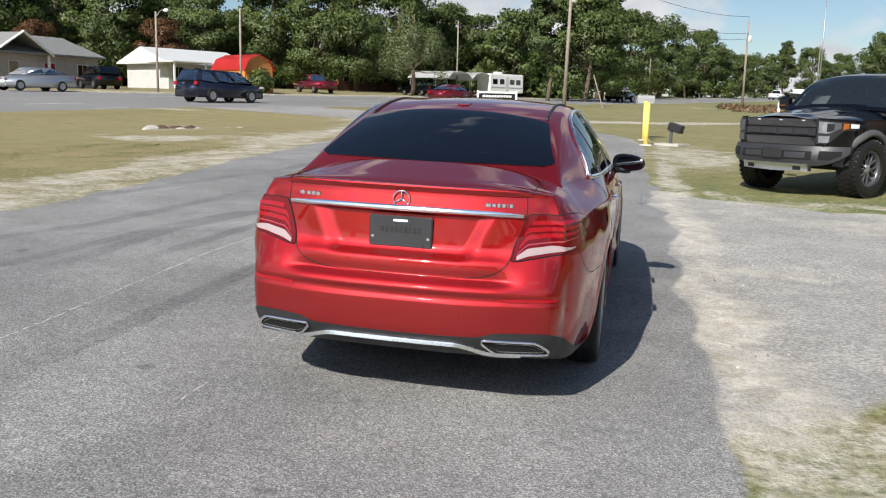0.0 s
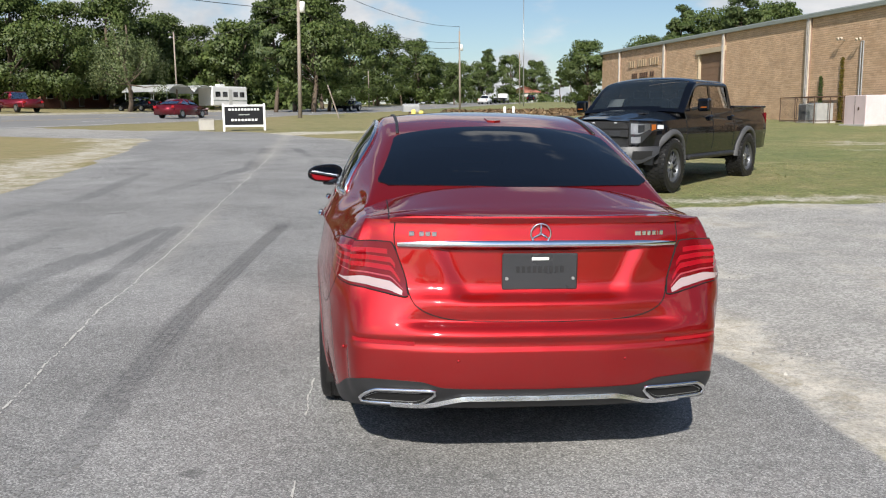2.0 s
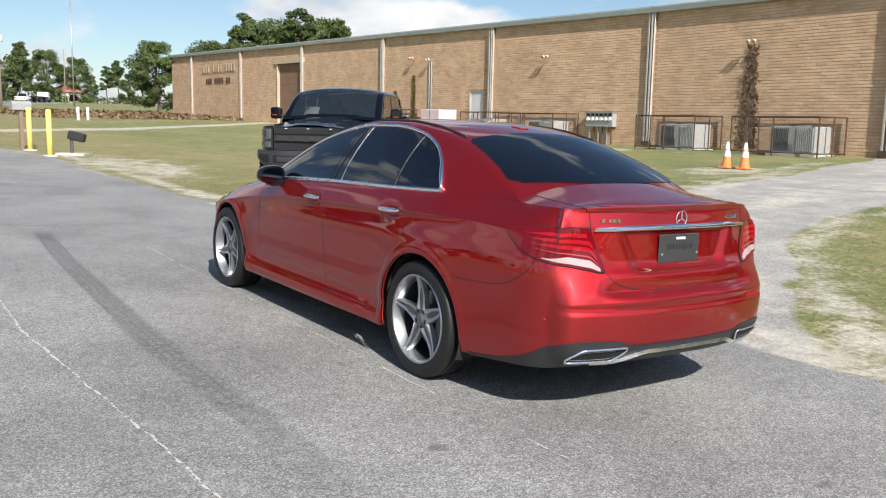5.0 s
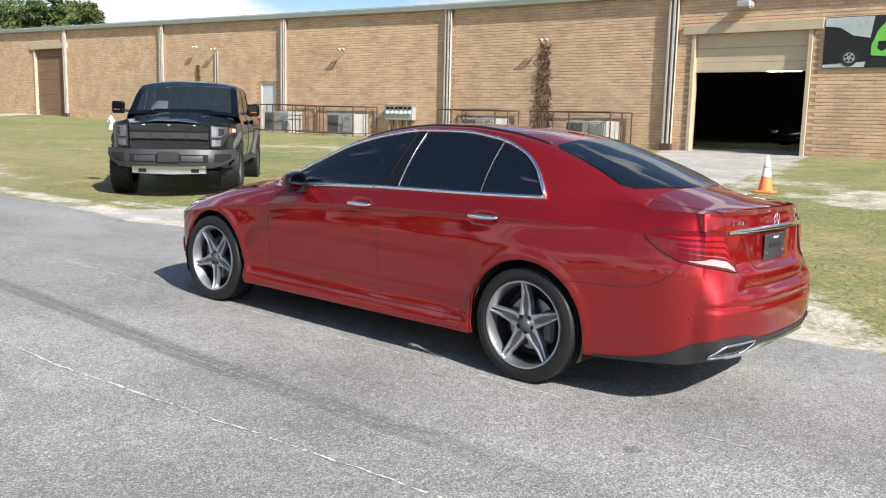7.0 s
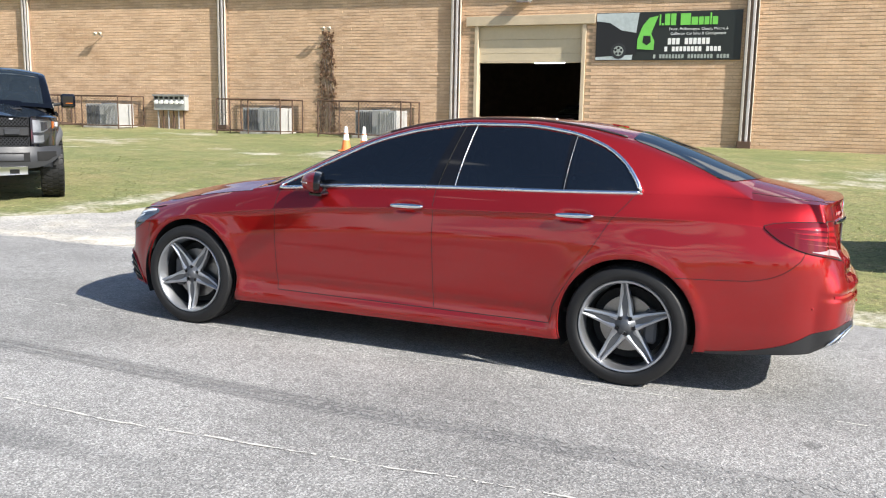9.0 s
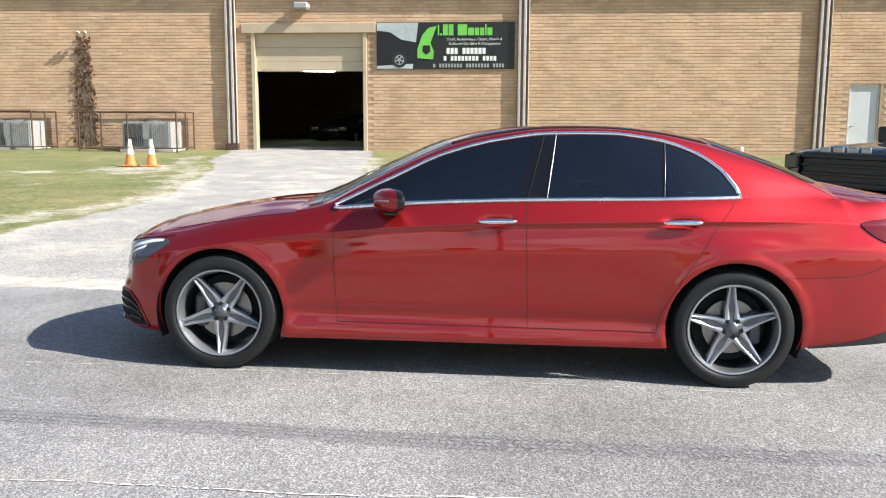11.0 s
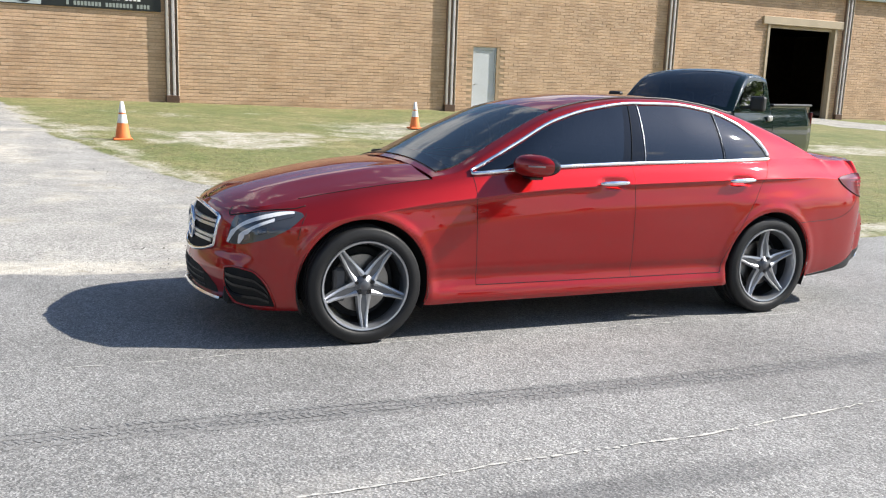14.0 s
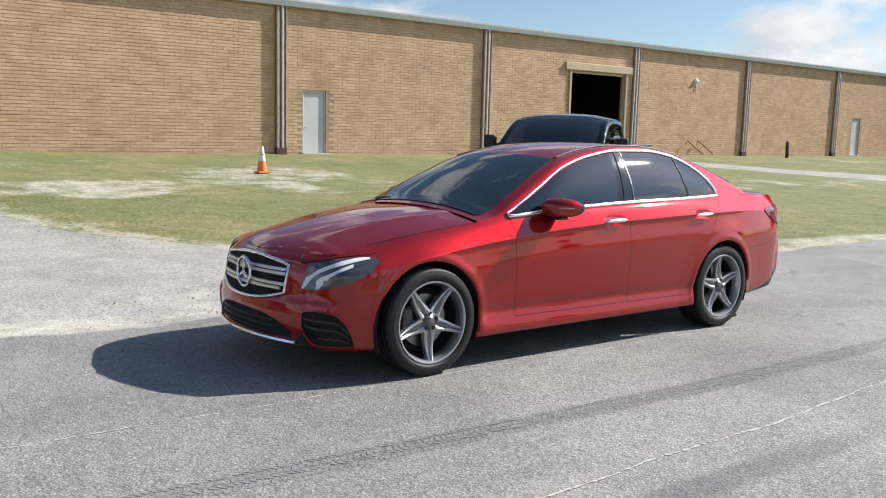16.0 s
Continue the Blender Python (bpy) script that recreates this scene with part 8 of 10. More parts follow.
def conduit(s, z0, z1, name="conduit_pipe"):
    c = empty(name, wall_frame(s, 0.0, 0.0))
    for x in (-0.1, 0.1):
        bm = bmesh.new()
        rod(bm, (x, 0.05, z0), (x, 0.05, z1), 0.04, 0.04, 8)
        part("pipe", bm, M["steel"], c)
    return tagged(c, "pair of pale conduits up the brick wall", "pipe")


conduit(36.4, foot_z(36.4), 4.9)


def rust_run(s, z1, width, label, mat, leaves, seed):
    """A dead climber: stems and many small leaves flat on the brick."""
    rng = random.Random(seed)
    v = empty("climbing_vine", wall_frame(s, 0.0, foot_z(s)))
    h = z1 - foot_z(s)
    bm = bmesh.new()
    for k in range(7):
        x = (k / 6 - 0.5) * width * 0.55
        pts = []
        for i in range(14):
            t = i / 13
            pts.append((x * (1 - 0.55 * t) + rng.uniform(-0.05, 0.05), 0.04, -0.1 + t * h * rng.uniform(0.9, 1.0) if i else -0.1))
        pts.sort(key=lambda p: p[2])
        tube(bm, pts, 0.016, 4)
    part("stem", bm, M["bark"], v, "thin bare stems")
    verts, faces = [], []
    for i in range(leaves):
        t = rng.random() ** 0.8
        half = width / 2 * (1 - 0.55 * t) * (0.35 + 0.65 * rng.random())
        x, z, a, r = rng.choice((-1, 1)) * half * rng.random() ** 0.5, t * h, rng.uniform(0, 6.28), rng.uniform(0.035, 0.085)
        y = 0.03 + rng.random() * 0.07
        b = len(verts)
        for j in range(4):
            verts.append((x + r * math.cos(a + j * 1.57), y + rng.uniform(-0.02, 0.03), z + r * 0.8 * math.sin(a + j * 1.57)))
        faces.append((b, b + 1, b + 2, b + 3))
    tagged(from_arrays("leaf_cover", verts, faces, mat, v), "", "", "", "stuff")
    return tagged(v, label, "vine")


rust_run(15.45, 4.62, 1.30, "dry brown climber on the brick wall", M["vine_dry"], 330, 5)
rust_run(38.0, 4.2, 0.55, "yellowing climber on the brick wall", M["leaf_yellow"], 420, 6)
rust_run(39.9, 3.3, 0.7, "thin green climber on the brick wall", M["leaf_oak"], 300, 7)


def raised_letters():
    """Two lines of weathered raised letters, not readable: plain bars."""
    M["letter_tan"] = plain("dull tan letters", (0.36, 0.27, 0.17), 0.6, 0.1, 0.2, 2)
    g = empty("raised_lettering", wall_frame(66.8, 0.0, 0.0))
    for z0, z1, n, x0, x1, mat in ((5.35, 5.95, 13, 3.3, -3.6, "letter_tan"), (4.45, 4.85, 11, 2.5, -2.7, "rust")):
        for i in range(n):
            if i in (3, 8):
                continue
            bm = bmesh.new()
            w = abs(x1 - x0) / n
            box(bm, x0 + (x1 - x0) * (i + 0.5) / n, 0.05, (z0 + z1) / 2, w * 0.62, 0.08, z1 - z0, 0.02)
            part("letter_bar", bm, M[mat], g, "plain raised bar")
    return tagged(g, "weathered raised lettering on the brick wall", "lettering")


raised_letters()


def fire_bell(s, z):
    b = empty("alarm_bell", wall_frame(s, 0.0, z))
    bm = bmesh.new()
    lathe(bm, [(0.001, 0.14), (0.10, 0.12), (0.15, 0.04), (0.15, 0.0)], 16, Matrix.Rotation(radians(-90), 4, "X"))
    part("bell", bm, M["white"], b, "", True)
    bm = bmesh.new()
    rod(bm, (0, 0.04, -0.12), (0.0, 0.04, -0.55), 0.02, 0.02, 6)
    part("pipe", bm, M["steel"], b)
    return tagged(b, "small pale alarm bell on the wall", "bell")


fire_bell(-36.0, 4.55)


def hand_rail(s):
    r = empty("leaning_rail", wall_frame(s, 0.0, foot_z(s)))
    for x in (0.0, 0.95):
        bm = bmesh.new()
        tube(bm, [(x - 0.45, 0.7, 0.1), (x + 0.25, 0.15, 0.85), (x + 0.32, 0.12, 0.6)], 0.025, 6)
        part("bar", bm, M["rust"], r)
    return tagged(r, "bent rusty bars by the brick wall", "railing")


hand_rail(-36.6)


def bollard(x, y, h, mat, r=0.07, label="yellow painted steel bollard on the verge", group="verge bollards"):
    b = empty("bollard", Matrix.Translation((x, y, gz(x, y))))
    bm = bmesh.new()
    rod(bm, (0, 0, -0.2), (0, 0, h), r, r, 14)
    bmesh.ops.create_uvsphere(bm, u_segments=14, v_segments=6, radius=r, matrix=Matrix.Translation((0, 0, h)) @ Matrix.Diagonal((1, 1, 0.5, 1)))
    part("post", bm, M[mat], b, "", True)
    bm = bmesh.new()
    lathe(bm, [(0.001, 0.03), (r + 0.10, 0.028), (r + 0.14, -0.03)], 14)
    part("footing", bm, M["concrete"], b)
    return tagged(b, label, "bollard", group)


bollard(1.01, 22.1, 1.20, "yellow_post")
bollard(1.08, 19.6, 1.20, "yellow_post")
bollard(-0.6 + 10.2, 56.0, 0.85, "white", 0.09, "short white marker post in the grass", "white marker posts")
bollard(10.3, 56.4, 0.85, "white", 0.09, "short white marker post in the grass", "white marker posts")
bollard(23.2, -42.2, 0.95, "rust", 0.10, "short rusty post by the drive", "posts by the far drive")


def mailbox(x, y):
    m = empty("mailbox", heading(x, y, 1, 0.2))
    bm = bmesh.new()
    box(bm, 0, 0, 0.5, 0.11, 0.11, 1.3, 0.008)
    part("post", bm, M["wood"], m)
    bm = bmesh.new()
    prism(bm, [(-0.11, 0.0), (0.11, 0.0), (0.11, 0.16)] + [(0.11 * math.cos(a), 0.16 + 0.10 * math.sin(a)) for a in np.linspace(0.3, math.pi - 0.3, 7)] + [(-0.11, 0.16)], 0.55, Matrix(((1, 0, 0, 0), (0, 0, 1, -0.27), (0, 1, 0, 1.14), (0, 0, 0, 1))))
    part("box", bm, M["ac_grey"], m, "grey metal letter box")
    return tagged(m, "grey mailbox on a weathered wooden post", "mailbox")


mailbox(0.98, 23.2)


def meter_post(x, y):
    m = empty("irrigation_box", heading(x, y, 0.6, 1))
    bm = bmesh.new()
    rod(bm, (0, 0, -0.1), (0, 0, 0.42), 0.05, 0.05, 8)
    part("stem", bm, M["grey_plastic"], m)
    bm = bmesh.new()
    box(bm, 0.02, 0, 0.52, 0.46, 0.22, 0.24, 0.03, Matrix.Rotation(0.25, 4, "Y"))
    part("box", bm, M["black_trim"], m, "tilted dark box")
    bm = bmesh.new()
    box(bm, 0, 0, 0.0, 0.9, 0.7, 0.08, 0.01)
    part("footing", bm, M["concrete"], m)
    return tagged(m, "dark pedestal box on a concrete footing", "utility box")


meter_post(1.8, 20.4)


def hydrant(x, y):
    h = empty("fire_hydrant", Matrix.Translation((x, y, gz(x, y))) @ Matrix.Scale(0.85, 4))
    bm = bmesh.new()
    lathe(bm, [(0.16, -0.1), (0.16, 0.04), (0.11, 0.06), (0.105, 0.50), (0.15, 0.52), (0.15, 0.56), (0.12, 0.64), (0.05, 0.70), (0.03, 0.76), (0.001, 0.77)], 16)
    part("barrel", bm, M["white"], h, "", True)
    for a in (0, 2.1, 4.2):
        bm = bmesh.new()
        rod(bm, (0, 0, 0.44), (0.19 * math.cos(a), 0.19 * math.sin(a), 0.44), 0.06, 0.06, 10)
        part("outlet", bm, M["white"], h)
    return tagged(h, "white fire hydrant on the grass", "hydrant")


hydrant(16.6, 33.6)


def cone(x, y, tilt=0.0):
    c = empty("traffic_cone", Matrix.Translation((x, y, gz(x, y) + 0.01)) @ Matrix.Rotation(tilt, 4, "X"))
    bm = bmesh.new()
    box(bm, 0, 0, 0.02, 0.36, 0.36, 0.04, 0.012)
    part("base", bm, M["cone_orange"], c)
    r = lambda z: 0.150 - 0.120 * z / 0.74
    for z0, z1, m, lb in ((0.04, 0.33, "cone_orange", ""), (0.33, 0.50, "cone_white", "white reflective collar"), (0.50, 0.53, "cone_orange", ""), (0.53, 0.74, "cone_white", "white reflective collar")):
        bm = bmesh.new()
        e = 0.003 if m == "cone_white" else 0
        lathe(bm, [(r(z0) + e, z0), (r(z1) + e, z1)] + ([(0.001, z1)] if z1 > 0.7 else []), 20)
        part("collar" if m == "cone_white" else "body", bm, M[m], c, lb, True)
    return tagged(c, "orange traffic cone with white collars on the grass", "traffic cone", "traffic cones")


for x, y in ((17.2, 10.2), (17.2, 9.6), (12.7, 1.88), (17.3, -6.1)):
    cone(x, y)


def lot_sign(x, y):
    s = empty("yard_sign", heading(x, y, 0.2, -1))
    for px in (-0.93, 0.93):
        bm = bmesh.new()
        box(bm, px, 0, 0.55, 0.10, 0.10, 1.4, 0.01)
        part("post", bm, M["white"], s)
    for pz in (0.22, 1.16):
        bm = bmesh.new()
        box(bm, 0, 0, pz, 1.9, 0.08, 0.09, 0.008)
        part("rail", bm, M["white"], s)
    bm = bmesh.new()
    box(bm, 0, 0, 0.69, 1.76, 0.05, 0.84, 0.004)
    board = part("board", bm, M["banner_black"], s, "black sign board")
    for z, x0, x1, n in ((0.98, -0.72, 0.72, 10), (0.74, -0.35, 0.35, 1), (0.50, -0.62, 0.62, 8)):
        for i in range(n):
            bm = bmesh.new()
            w = (x1 - x0) / n
            box(bm, x0 + w * (i + 0.5), 0.028, z, w * 0.7, 0.008, 0.10 if n > 1 else 0.05, 0.002)
            part("print_bar", bm, M["white"] if n > 1 else M["banner_grey2"], board, "plain pale bar")
    return tagged(s, "black board in a white frame beside the entrance", "sign")


lot_sign(-6.1, 35.6)


def crate(x, y):
    c = empty("utility_pedestal", heading(x, y, 0.3, -1) @ Matrix.Scale(0.72, 4))
    bm = bmesh.new()
    box(bm, 0, 0, 0.36, 0.95, 0.55, 0.72, 0.03)
    part("body", bm, M["concrete"], c)
    bm = bmesh.new()
    box(bm, 0, 0.0, 0.74, 1.0, 0.6, 0.06, 0.015)
    part("lid", bm, M["concrete"], c)
    return tagged(c, "pale pedestal box on the verge", "utility box")


crate(-8.0, 36.5)


def stones(x, y):
    rng = random.Random(3)
    for i in range(16):
        bm = bmesh.new()
        bmesh.ops.create_icosphere(bm, subdivisions=2, radius=1.0)
        r = rng.uniform(0.09, 0.24)
        for v in bm.verts:
            v.co = Vector((v.co.x * r * 1.3, v.co.y * r, v.co.z * r * 0.7)) * (1 + 0.35 * noise.noise(v.co * 1.3 + Vector((i * 3, 0, 0))))
        px, py = x + rng.uniform(-1.5, 1.5), y + rng.uniform(-0.6, 0.6)
        ob = part("stone", bm, M["concrete"] if i % 5 else M["rust"], None, "", False)
        ob.matrix_world = Matrix.Translation((px, py, gz(px, py) - 0.20 + r * 0.3)) @ Matrix.Rotation(rng.uniform(0, 6), 4, "Z")
        tagged(ob, "pale rough stone lying in the dry grass", "stone", "stones by the ditch")


stones(-13.2, 19.2)


# ---- road, poles and wires ----
def road_pt(along, across):
    """x, y of a place by the road: metres along it and across it (to the lot's side positive)."""
    return ROAD_X + along * ROAD_DIR[0] + across * ROAD_DIR[1], ROAD_Y + along * ROAD_DIR[1] - across * ROAD_DIR[0]


M["road_paint"] = plain("worn white road paint", (0.62, 0.61, 0.57), 0.7, 0.0, 0.2, 2)
M["yellow_paint"] = plain("worn yellow road paint", (0.55, 0.38, 0.08), 0.7, 0.0, 0.2, 2)


def road_line(across, mat, dashes, name, label):
    bm = bmesh.new()
    a = -60.0
    while a < 200:
        b = a + (3.0 if dashes else 10.0)
        v = []
        for al in (a, b):
            for c in (across - 0.07, across + 0.07):
                x, y = road_pt(al, c)
                v.append(bm.verts.new((x, y, gz(x, y) + 0.006)))
        bm.faces.new((v[0], v[1], v[3], v[2]))
        a = b + (9.0 if dashes else 0.0)
    return tagged(part(name, bm, mat), label, "road marking", "", "structure")


road_line(7.4, M["road_paint"], False, "trim_edge_line", "worn white edge line on the road")
road_line(-7.4, M["road_paint"], False, "trim_edge_line", "worn white edge line on the road")
road_line(3.7, M["road_paint"], True, "trim_lane_line", "worn white lane dashes on the road")
road_line(-3.7, M["road_paint"], True, "trim_lane_line", "worn white lane dashes on the road")
road_line(0.12, M["yellow_paint"], False, "trim_centre_line", "worn yellow centre line on the road")


def pole(x, y, h, kind, lean=0.0):
    p = empty("utility_pole" if kind != "lamp" else "street_lamp", heading(x, y, ROAD_DIR[0], ROAD_DIR[1]) @ Matrix.Rotation(lean, 4, "Y"))
    bm = bmesh.new()
    rod(bm, (0, 0, -0.4), (0, 0, h), {"mast": 0.10, "lamp": 0.09, "plain": 0.10}.get(kind, 0.16), {"mast": 0.05, "lamp": 0.07, "plain": 0.075}.get(kind, 0.10), 12)
    part("shaft", bm, M["pole_wood"] if kind != "mast" else M["steel"], p, "", True)
    if kind == "lamp":
        bm = bmesh.new()
        tube(bm, [(0, 0, h - 0.4), (0.5, 0, h + 0.05), (1.0, 0, h + 0.12)], 0.035, 6)
        part("arm", bm, M["steel"], p)
        bm = bmesh.new()
        bmesh.ops.create_uvsphere(bm, u_segments=12, v_segments=8, radius=0.16, matrix=Matrix.Translation((1.1, 0, h + 0.05)) @ Matrix.Diagonal((1.5, 0.9, 0.8, 1)))
        part("lamp_head", bm, M["white"], p, "pale lamp head", True)
    if kind == "power":
        bm = bmesh.new()
        lathe(bm, [(0.001, 0.0), (0.22, 0.02), (0.22, 0.75), (0.14, 0.82), (0.001, 0.84)], 16, Matrix.Translation((0.22, 0.18, h - 2.5)))
        part("transformer", bm, M["white"], p, "pale grey transformer can", True)
        bm = bmesh.new()
        rod(bm, (0, 0, h), (0, 0, h + 0.5), 0.04, 0.03, 8)
        part("insulator", bm, M["steel"], p)
    return tagged(p, "weathered wooden %s standing by the road" % ("utility pole" if kind != "lamp" else "lamp post"), "utility pole" if kind != "lamp" else "street lamp", "poles along the road")


def cable(name, a, b, sag, r=0.02):
    c = empty(name)
    bm = bmesh.new()
    a, b = Vector(a), Vector(b)
    tube(bm, [a.lerp(b, t) - Vector((0, 0, 4 * sag * t * (1 - t))) for t in np.linspace(0, 1, 24)], r, 4)
    part("wire", bm, M["cable"], c)
    return tagged(c, "black overhead cable between the poles", "cable", "overhead cables")


P1, P2, P3 = (-5.2, 60.5), road_pt(-38, 10.5), road_pt(78, 12.0)
pole(*P1, 10.2, "power", radians(1.2))
pole(*P2, 10.0, "power")
pole(*P3, 10.0, "power")
pole(*road_pt(6.8, -10.6), 5.6, "lamp")
pole(*road_pt(15.4, -11.2), 6.6, "plain")
pole(*road_pt(110, -12.0), 8.5, "lamp")
pole(*road_pt(128, 11.5), 9.5, "plain")
pole(*road_pt(52, -14.0), 8.5, "plain")
pole(24.5, 128.0, 16.0, "mast")
for dz, dx in ((10.6, 0.0), (8.6, 0.1), (7.9, 0.0)):
    for a, b in ((P1, P2), (P1, P3)):
        cable("overhead_cable", (a[0] + dx, a[1], gz(*a) + dz), (b[0] + dx, b[1], gz(*b) + dz), 1.0)
cable("overhead_cable", (P1[0], P1[1], gz(*P1) + 8.0), (*road_pt(52, -14.0), gz(*road_pt(52, -14.0)) + 8.0), 0.7)
guy = empty("guy_wire", Matrix.Translation((P1[0], P1[1], gz(*P1))))
bm = bmesh.new()
rod(bm, (2.9, 0.5, 0.0), (0.15, 0, 8.4), 0.012, 0.012, 4)
part("wire", bm, M["cable"], guy)
bm = bmesh.new()
rod(bm, (2.9, 0.5, -0.1), (2.1, 0.35, 2.45), 0.05, 0.05, 8)
part("guard", bm, M["pole_wood"], guy, "grey weathered guard")
tagged(guy, "guy wire with a grey guard beside the pole", "guy wire")


# ---- trees ----
def leaf_cloud(clumps, per, size, rng, droop=0.0, centre=None):
    """Many small tilted leaves round each clump (centre, radii)."""
    V, F, N = [], [], []
    for (cx, cy, cz), (rx, ry, rz) in clumps:
        d = rng.normal(size=(per, 3))
        d /= np.linalg.norm(d, axis=1)[:, None]
        r = rng.rand(per) ** 0.45
        c = d * r[:, None] * np.array([rx, ry, rz]) + np.array([cx, cy, cz])
        c[:, 2] -= droop * rng.rand(per)
        a = rng.normal(size=(per, 3))
        a /= np.linalg.norm(a, axis=1)[:, None]
        b = np.cross(a, rng.normal(size=(per, 3)) + d)
        b /= np.linalg.norm(b, axis=1)[:, None] + 1e-9
        s = size * (0.6 + 0.8 * rng.rand(per))[:, None]
        base = sum(len(v) for v in V)
        q = np.stack([c - a * s - b * s * 0.55, c + a * s * 0.2 - b * s * 0.8, c + a * s + b * s * 0.3, c - a * s * 0.3 + b * s * 0.8], 1).reshape(-1, 3)
        V.append(q)
        F.append(np.arange(per * 4).reshape(-1, 4) + base)
        turn = np.cross(a, b)
        own = turn * np.sign((turn * d).sum(1))[:, None]
        n = 0.55 * d + 0.45 * own + np.array([0, 0, 0.35])
        if centre is not None:
            far = c - np.array(centre)
            n = n + 0.9 * far / (np.linalg.norm(far, axis=1)[:, None] + 1e-9)
        back = (turn * n).sum(1) < 0
        F[-1] = np.where(back[:, None], F[-1][:, ::-1], F[-1])
        N.append(np.repeat(n / np.linalg.norm(n, axis=1)[:, None], 4, 0))
    return np.concatenate(V), np.concatenate(F), np.concatenate(N)


def crown(name, cloud, material, parent=None, label=""):
    """A leaf cloud as a mesh whose leaves are shaded along with their clump."""
    V, F, N = cloud
    ob = from_arrays(name, V, F, material, parent, label, True)
    ob.data.normals_split_custom_set_from_vertices([tuple(v) for v in N])
    return ob


def make_tree(kind, h, seed, light=False):
    """A tree of height h: tapered trunk with limbs, and a crown of leaf clumps with gaps."""
    rng = np.random.RandomState(seed)
    t = empty("%s_tree" % kind)
    bm = bmesh.new()
    clumps, limbs = [], []
    if kind == "pine":
        for i in range(17):
            z = h * (0.42 + 0.56 * (i / 16) ** 0.9)
            reach = h * 0.20 * (1 - 0.75 * (i / 16)) + 0.5
            for k in range(3 if i < 13 else 2):
                a = rng.rand() * 6.28
                r = reach * (0.45 + 0.55 * rng.rand())
                clumps.append(((r * math.cos(a), r * math.sin(a), z + rng.normal() * 0.25), (h * 0.075, h * 0.075, h * 0.040)))
                limbs.append((z - 0.5, (r * math.cos(a), r * math.sin(a), z)))
        per, size, mat, r0 = 300, 0.108, M["leaf_pine"], h * 0.014
    elif kind == "willow":
        for i in range(44):
            a, r = rng.rand() * 6.28, h * 0.40 * rng.rand() ** 0.5
            z = h * (0.93 - 0.40 * (r / (h * 0.42)) ** 2) - h * 0.36 * rng.rand()
            clumps.append(((r * math.cos(a), r * math.sin(a), z), (h * 0.09, h * 0.09, h * 0.12)))
            if i % 4 == 0:
                limbs.append((h * 0.3, (r * math.cos(a), r * math.sin(a), z)))
        per, size, mat, r0 = 210, 0.095, M["leaf_pale"], h * 0.02
    else:
        for i in range(62):
            a, u = rng.rand() * 6.28, rng.rand()
            z = h * (0.13 + 0.80 * u)
            reach = h * 0.33 * math.sqrt(max(0.05, 1 - ((u - 0.42) / 0.66) ** 2)) * (0.75 + 0.4 * rng.rand())
            r = reach * rng.rand() ** 0.4
            k = h * (0.075 + 0.045 * rng.rand())
            clumps.append(((r * math.cos(a), r * math.sin(a), z), (k * 1.15, k * 1.15, k * 0.8)))
            if i % 4 == 0:
                limbs.append((h * (0.15 + 0.3 * u), (r * math.cos(a) * 0.9, r * math.sin(a) * 0.9, z)))
        per, size, mat, r0 = 300, 0.122, {"oak": M["leaf_oak"], "autumn": M["leaf_autumn"], "broadleaf": M["leaf_oak"]}[kind], h * 0.018
    if light:
        per, size = int(per * 0.36), size * 1.55
    n = 8
    pts = [(0.25 * math.sin(k * 1.3 + seed), 0.25 * math.cos(k * 1.1 + seed), -0.4 + (h * 0.92 + 0.4) * k / (n - 1)) for k in range(n)]
    tube(bm, pts, [r0 * (1.25 - k / (n - 1)) + 0.02 for k in range(n)], 8)
    for z, tip in limbs:
        m = Vector((tip[0] * 0.5, tip[1] * 0.5, (z + tip[2]) / 2 - 0.2))
        tube(bm, [(0, 0, z), m, tip], [r0 * 0.42, r0 * 0.28, 0.02], 5)
    part("trunk", bm, M["bark"], t, "rough brown trunk with limbs", True)
    crown("crown", leaf_cloud(clumps, per, size * h / 12, rng, 0.5 if kind == "willow" else 0.0, (0, 0, h * 0.45)), mat, t, "uneven leafy crown")
    words = {"pine": "tall dark green pine tree", "willow": "pale green drooping tree", "oak": "full dark green oak tree", "autumn": "small tree with brown autumn leaves", "broadleaf": "dense green broadleaf tree"}
    # the added, unseen trees west and south carry these words too
    return tagged(t, words[kind] + " beyond the road", "tree", "trees beyond the road")


PROTO = {("oak", 0): make_tree("oak", 14, 1), ("oak", 1): make_tree("oak", 14, 2), ("broadleaf", 0): make_tree("broadleaf", 13, 3), ("pine", 0): make_tree("pine", 15, 4), ("pine", 1): make_tree("pine", 15, 5),
         ("oak", 2): make_tree("oak", 14, 8, True), ("broadleaf", 2): make_tree("broadleaf", 13, 9, True), ("willow", 0): make_tree("willow", 10, 6), ("autumn", 0): make_tree("autumn", 7, 7)}
PROTO_H = {"oak": 14.0, "broadleaf": 13.0, "pine": 15.0, "willow": 10.0, "autumn": 7.0}
_used = set()


def plant(kind, var, x, y, h, turn):
    k = h / PROTO_H[kind]
    m = Matrix.Translation((x, y, gz(x, y) - 0.1)) @ Matrix.Rotation(turn, 4, "Z") @ Matrix.Scale(k, 4)
    p = PROTO[(kind, var)]
    if (kind, var) not in _used:
        _used.add((kind, var))
        p.matrix_world = m
        return p
    q = copy_thing(p, m)
    q.scale = (k, k, k)
    return q


def polar(deg, dist, ox=-0.2, oy=-5.9):
    return ox + dist * math.sin(radians(deg)), oy + dist * math.cos(radians(deg))


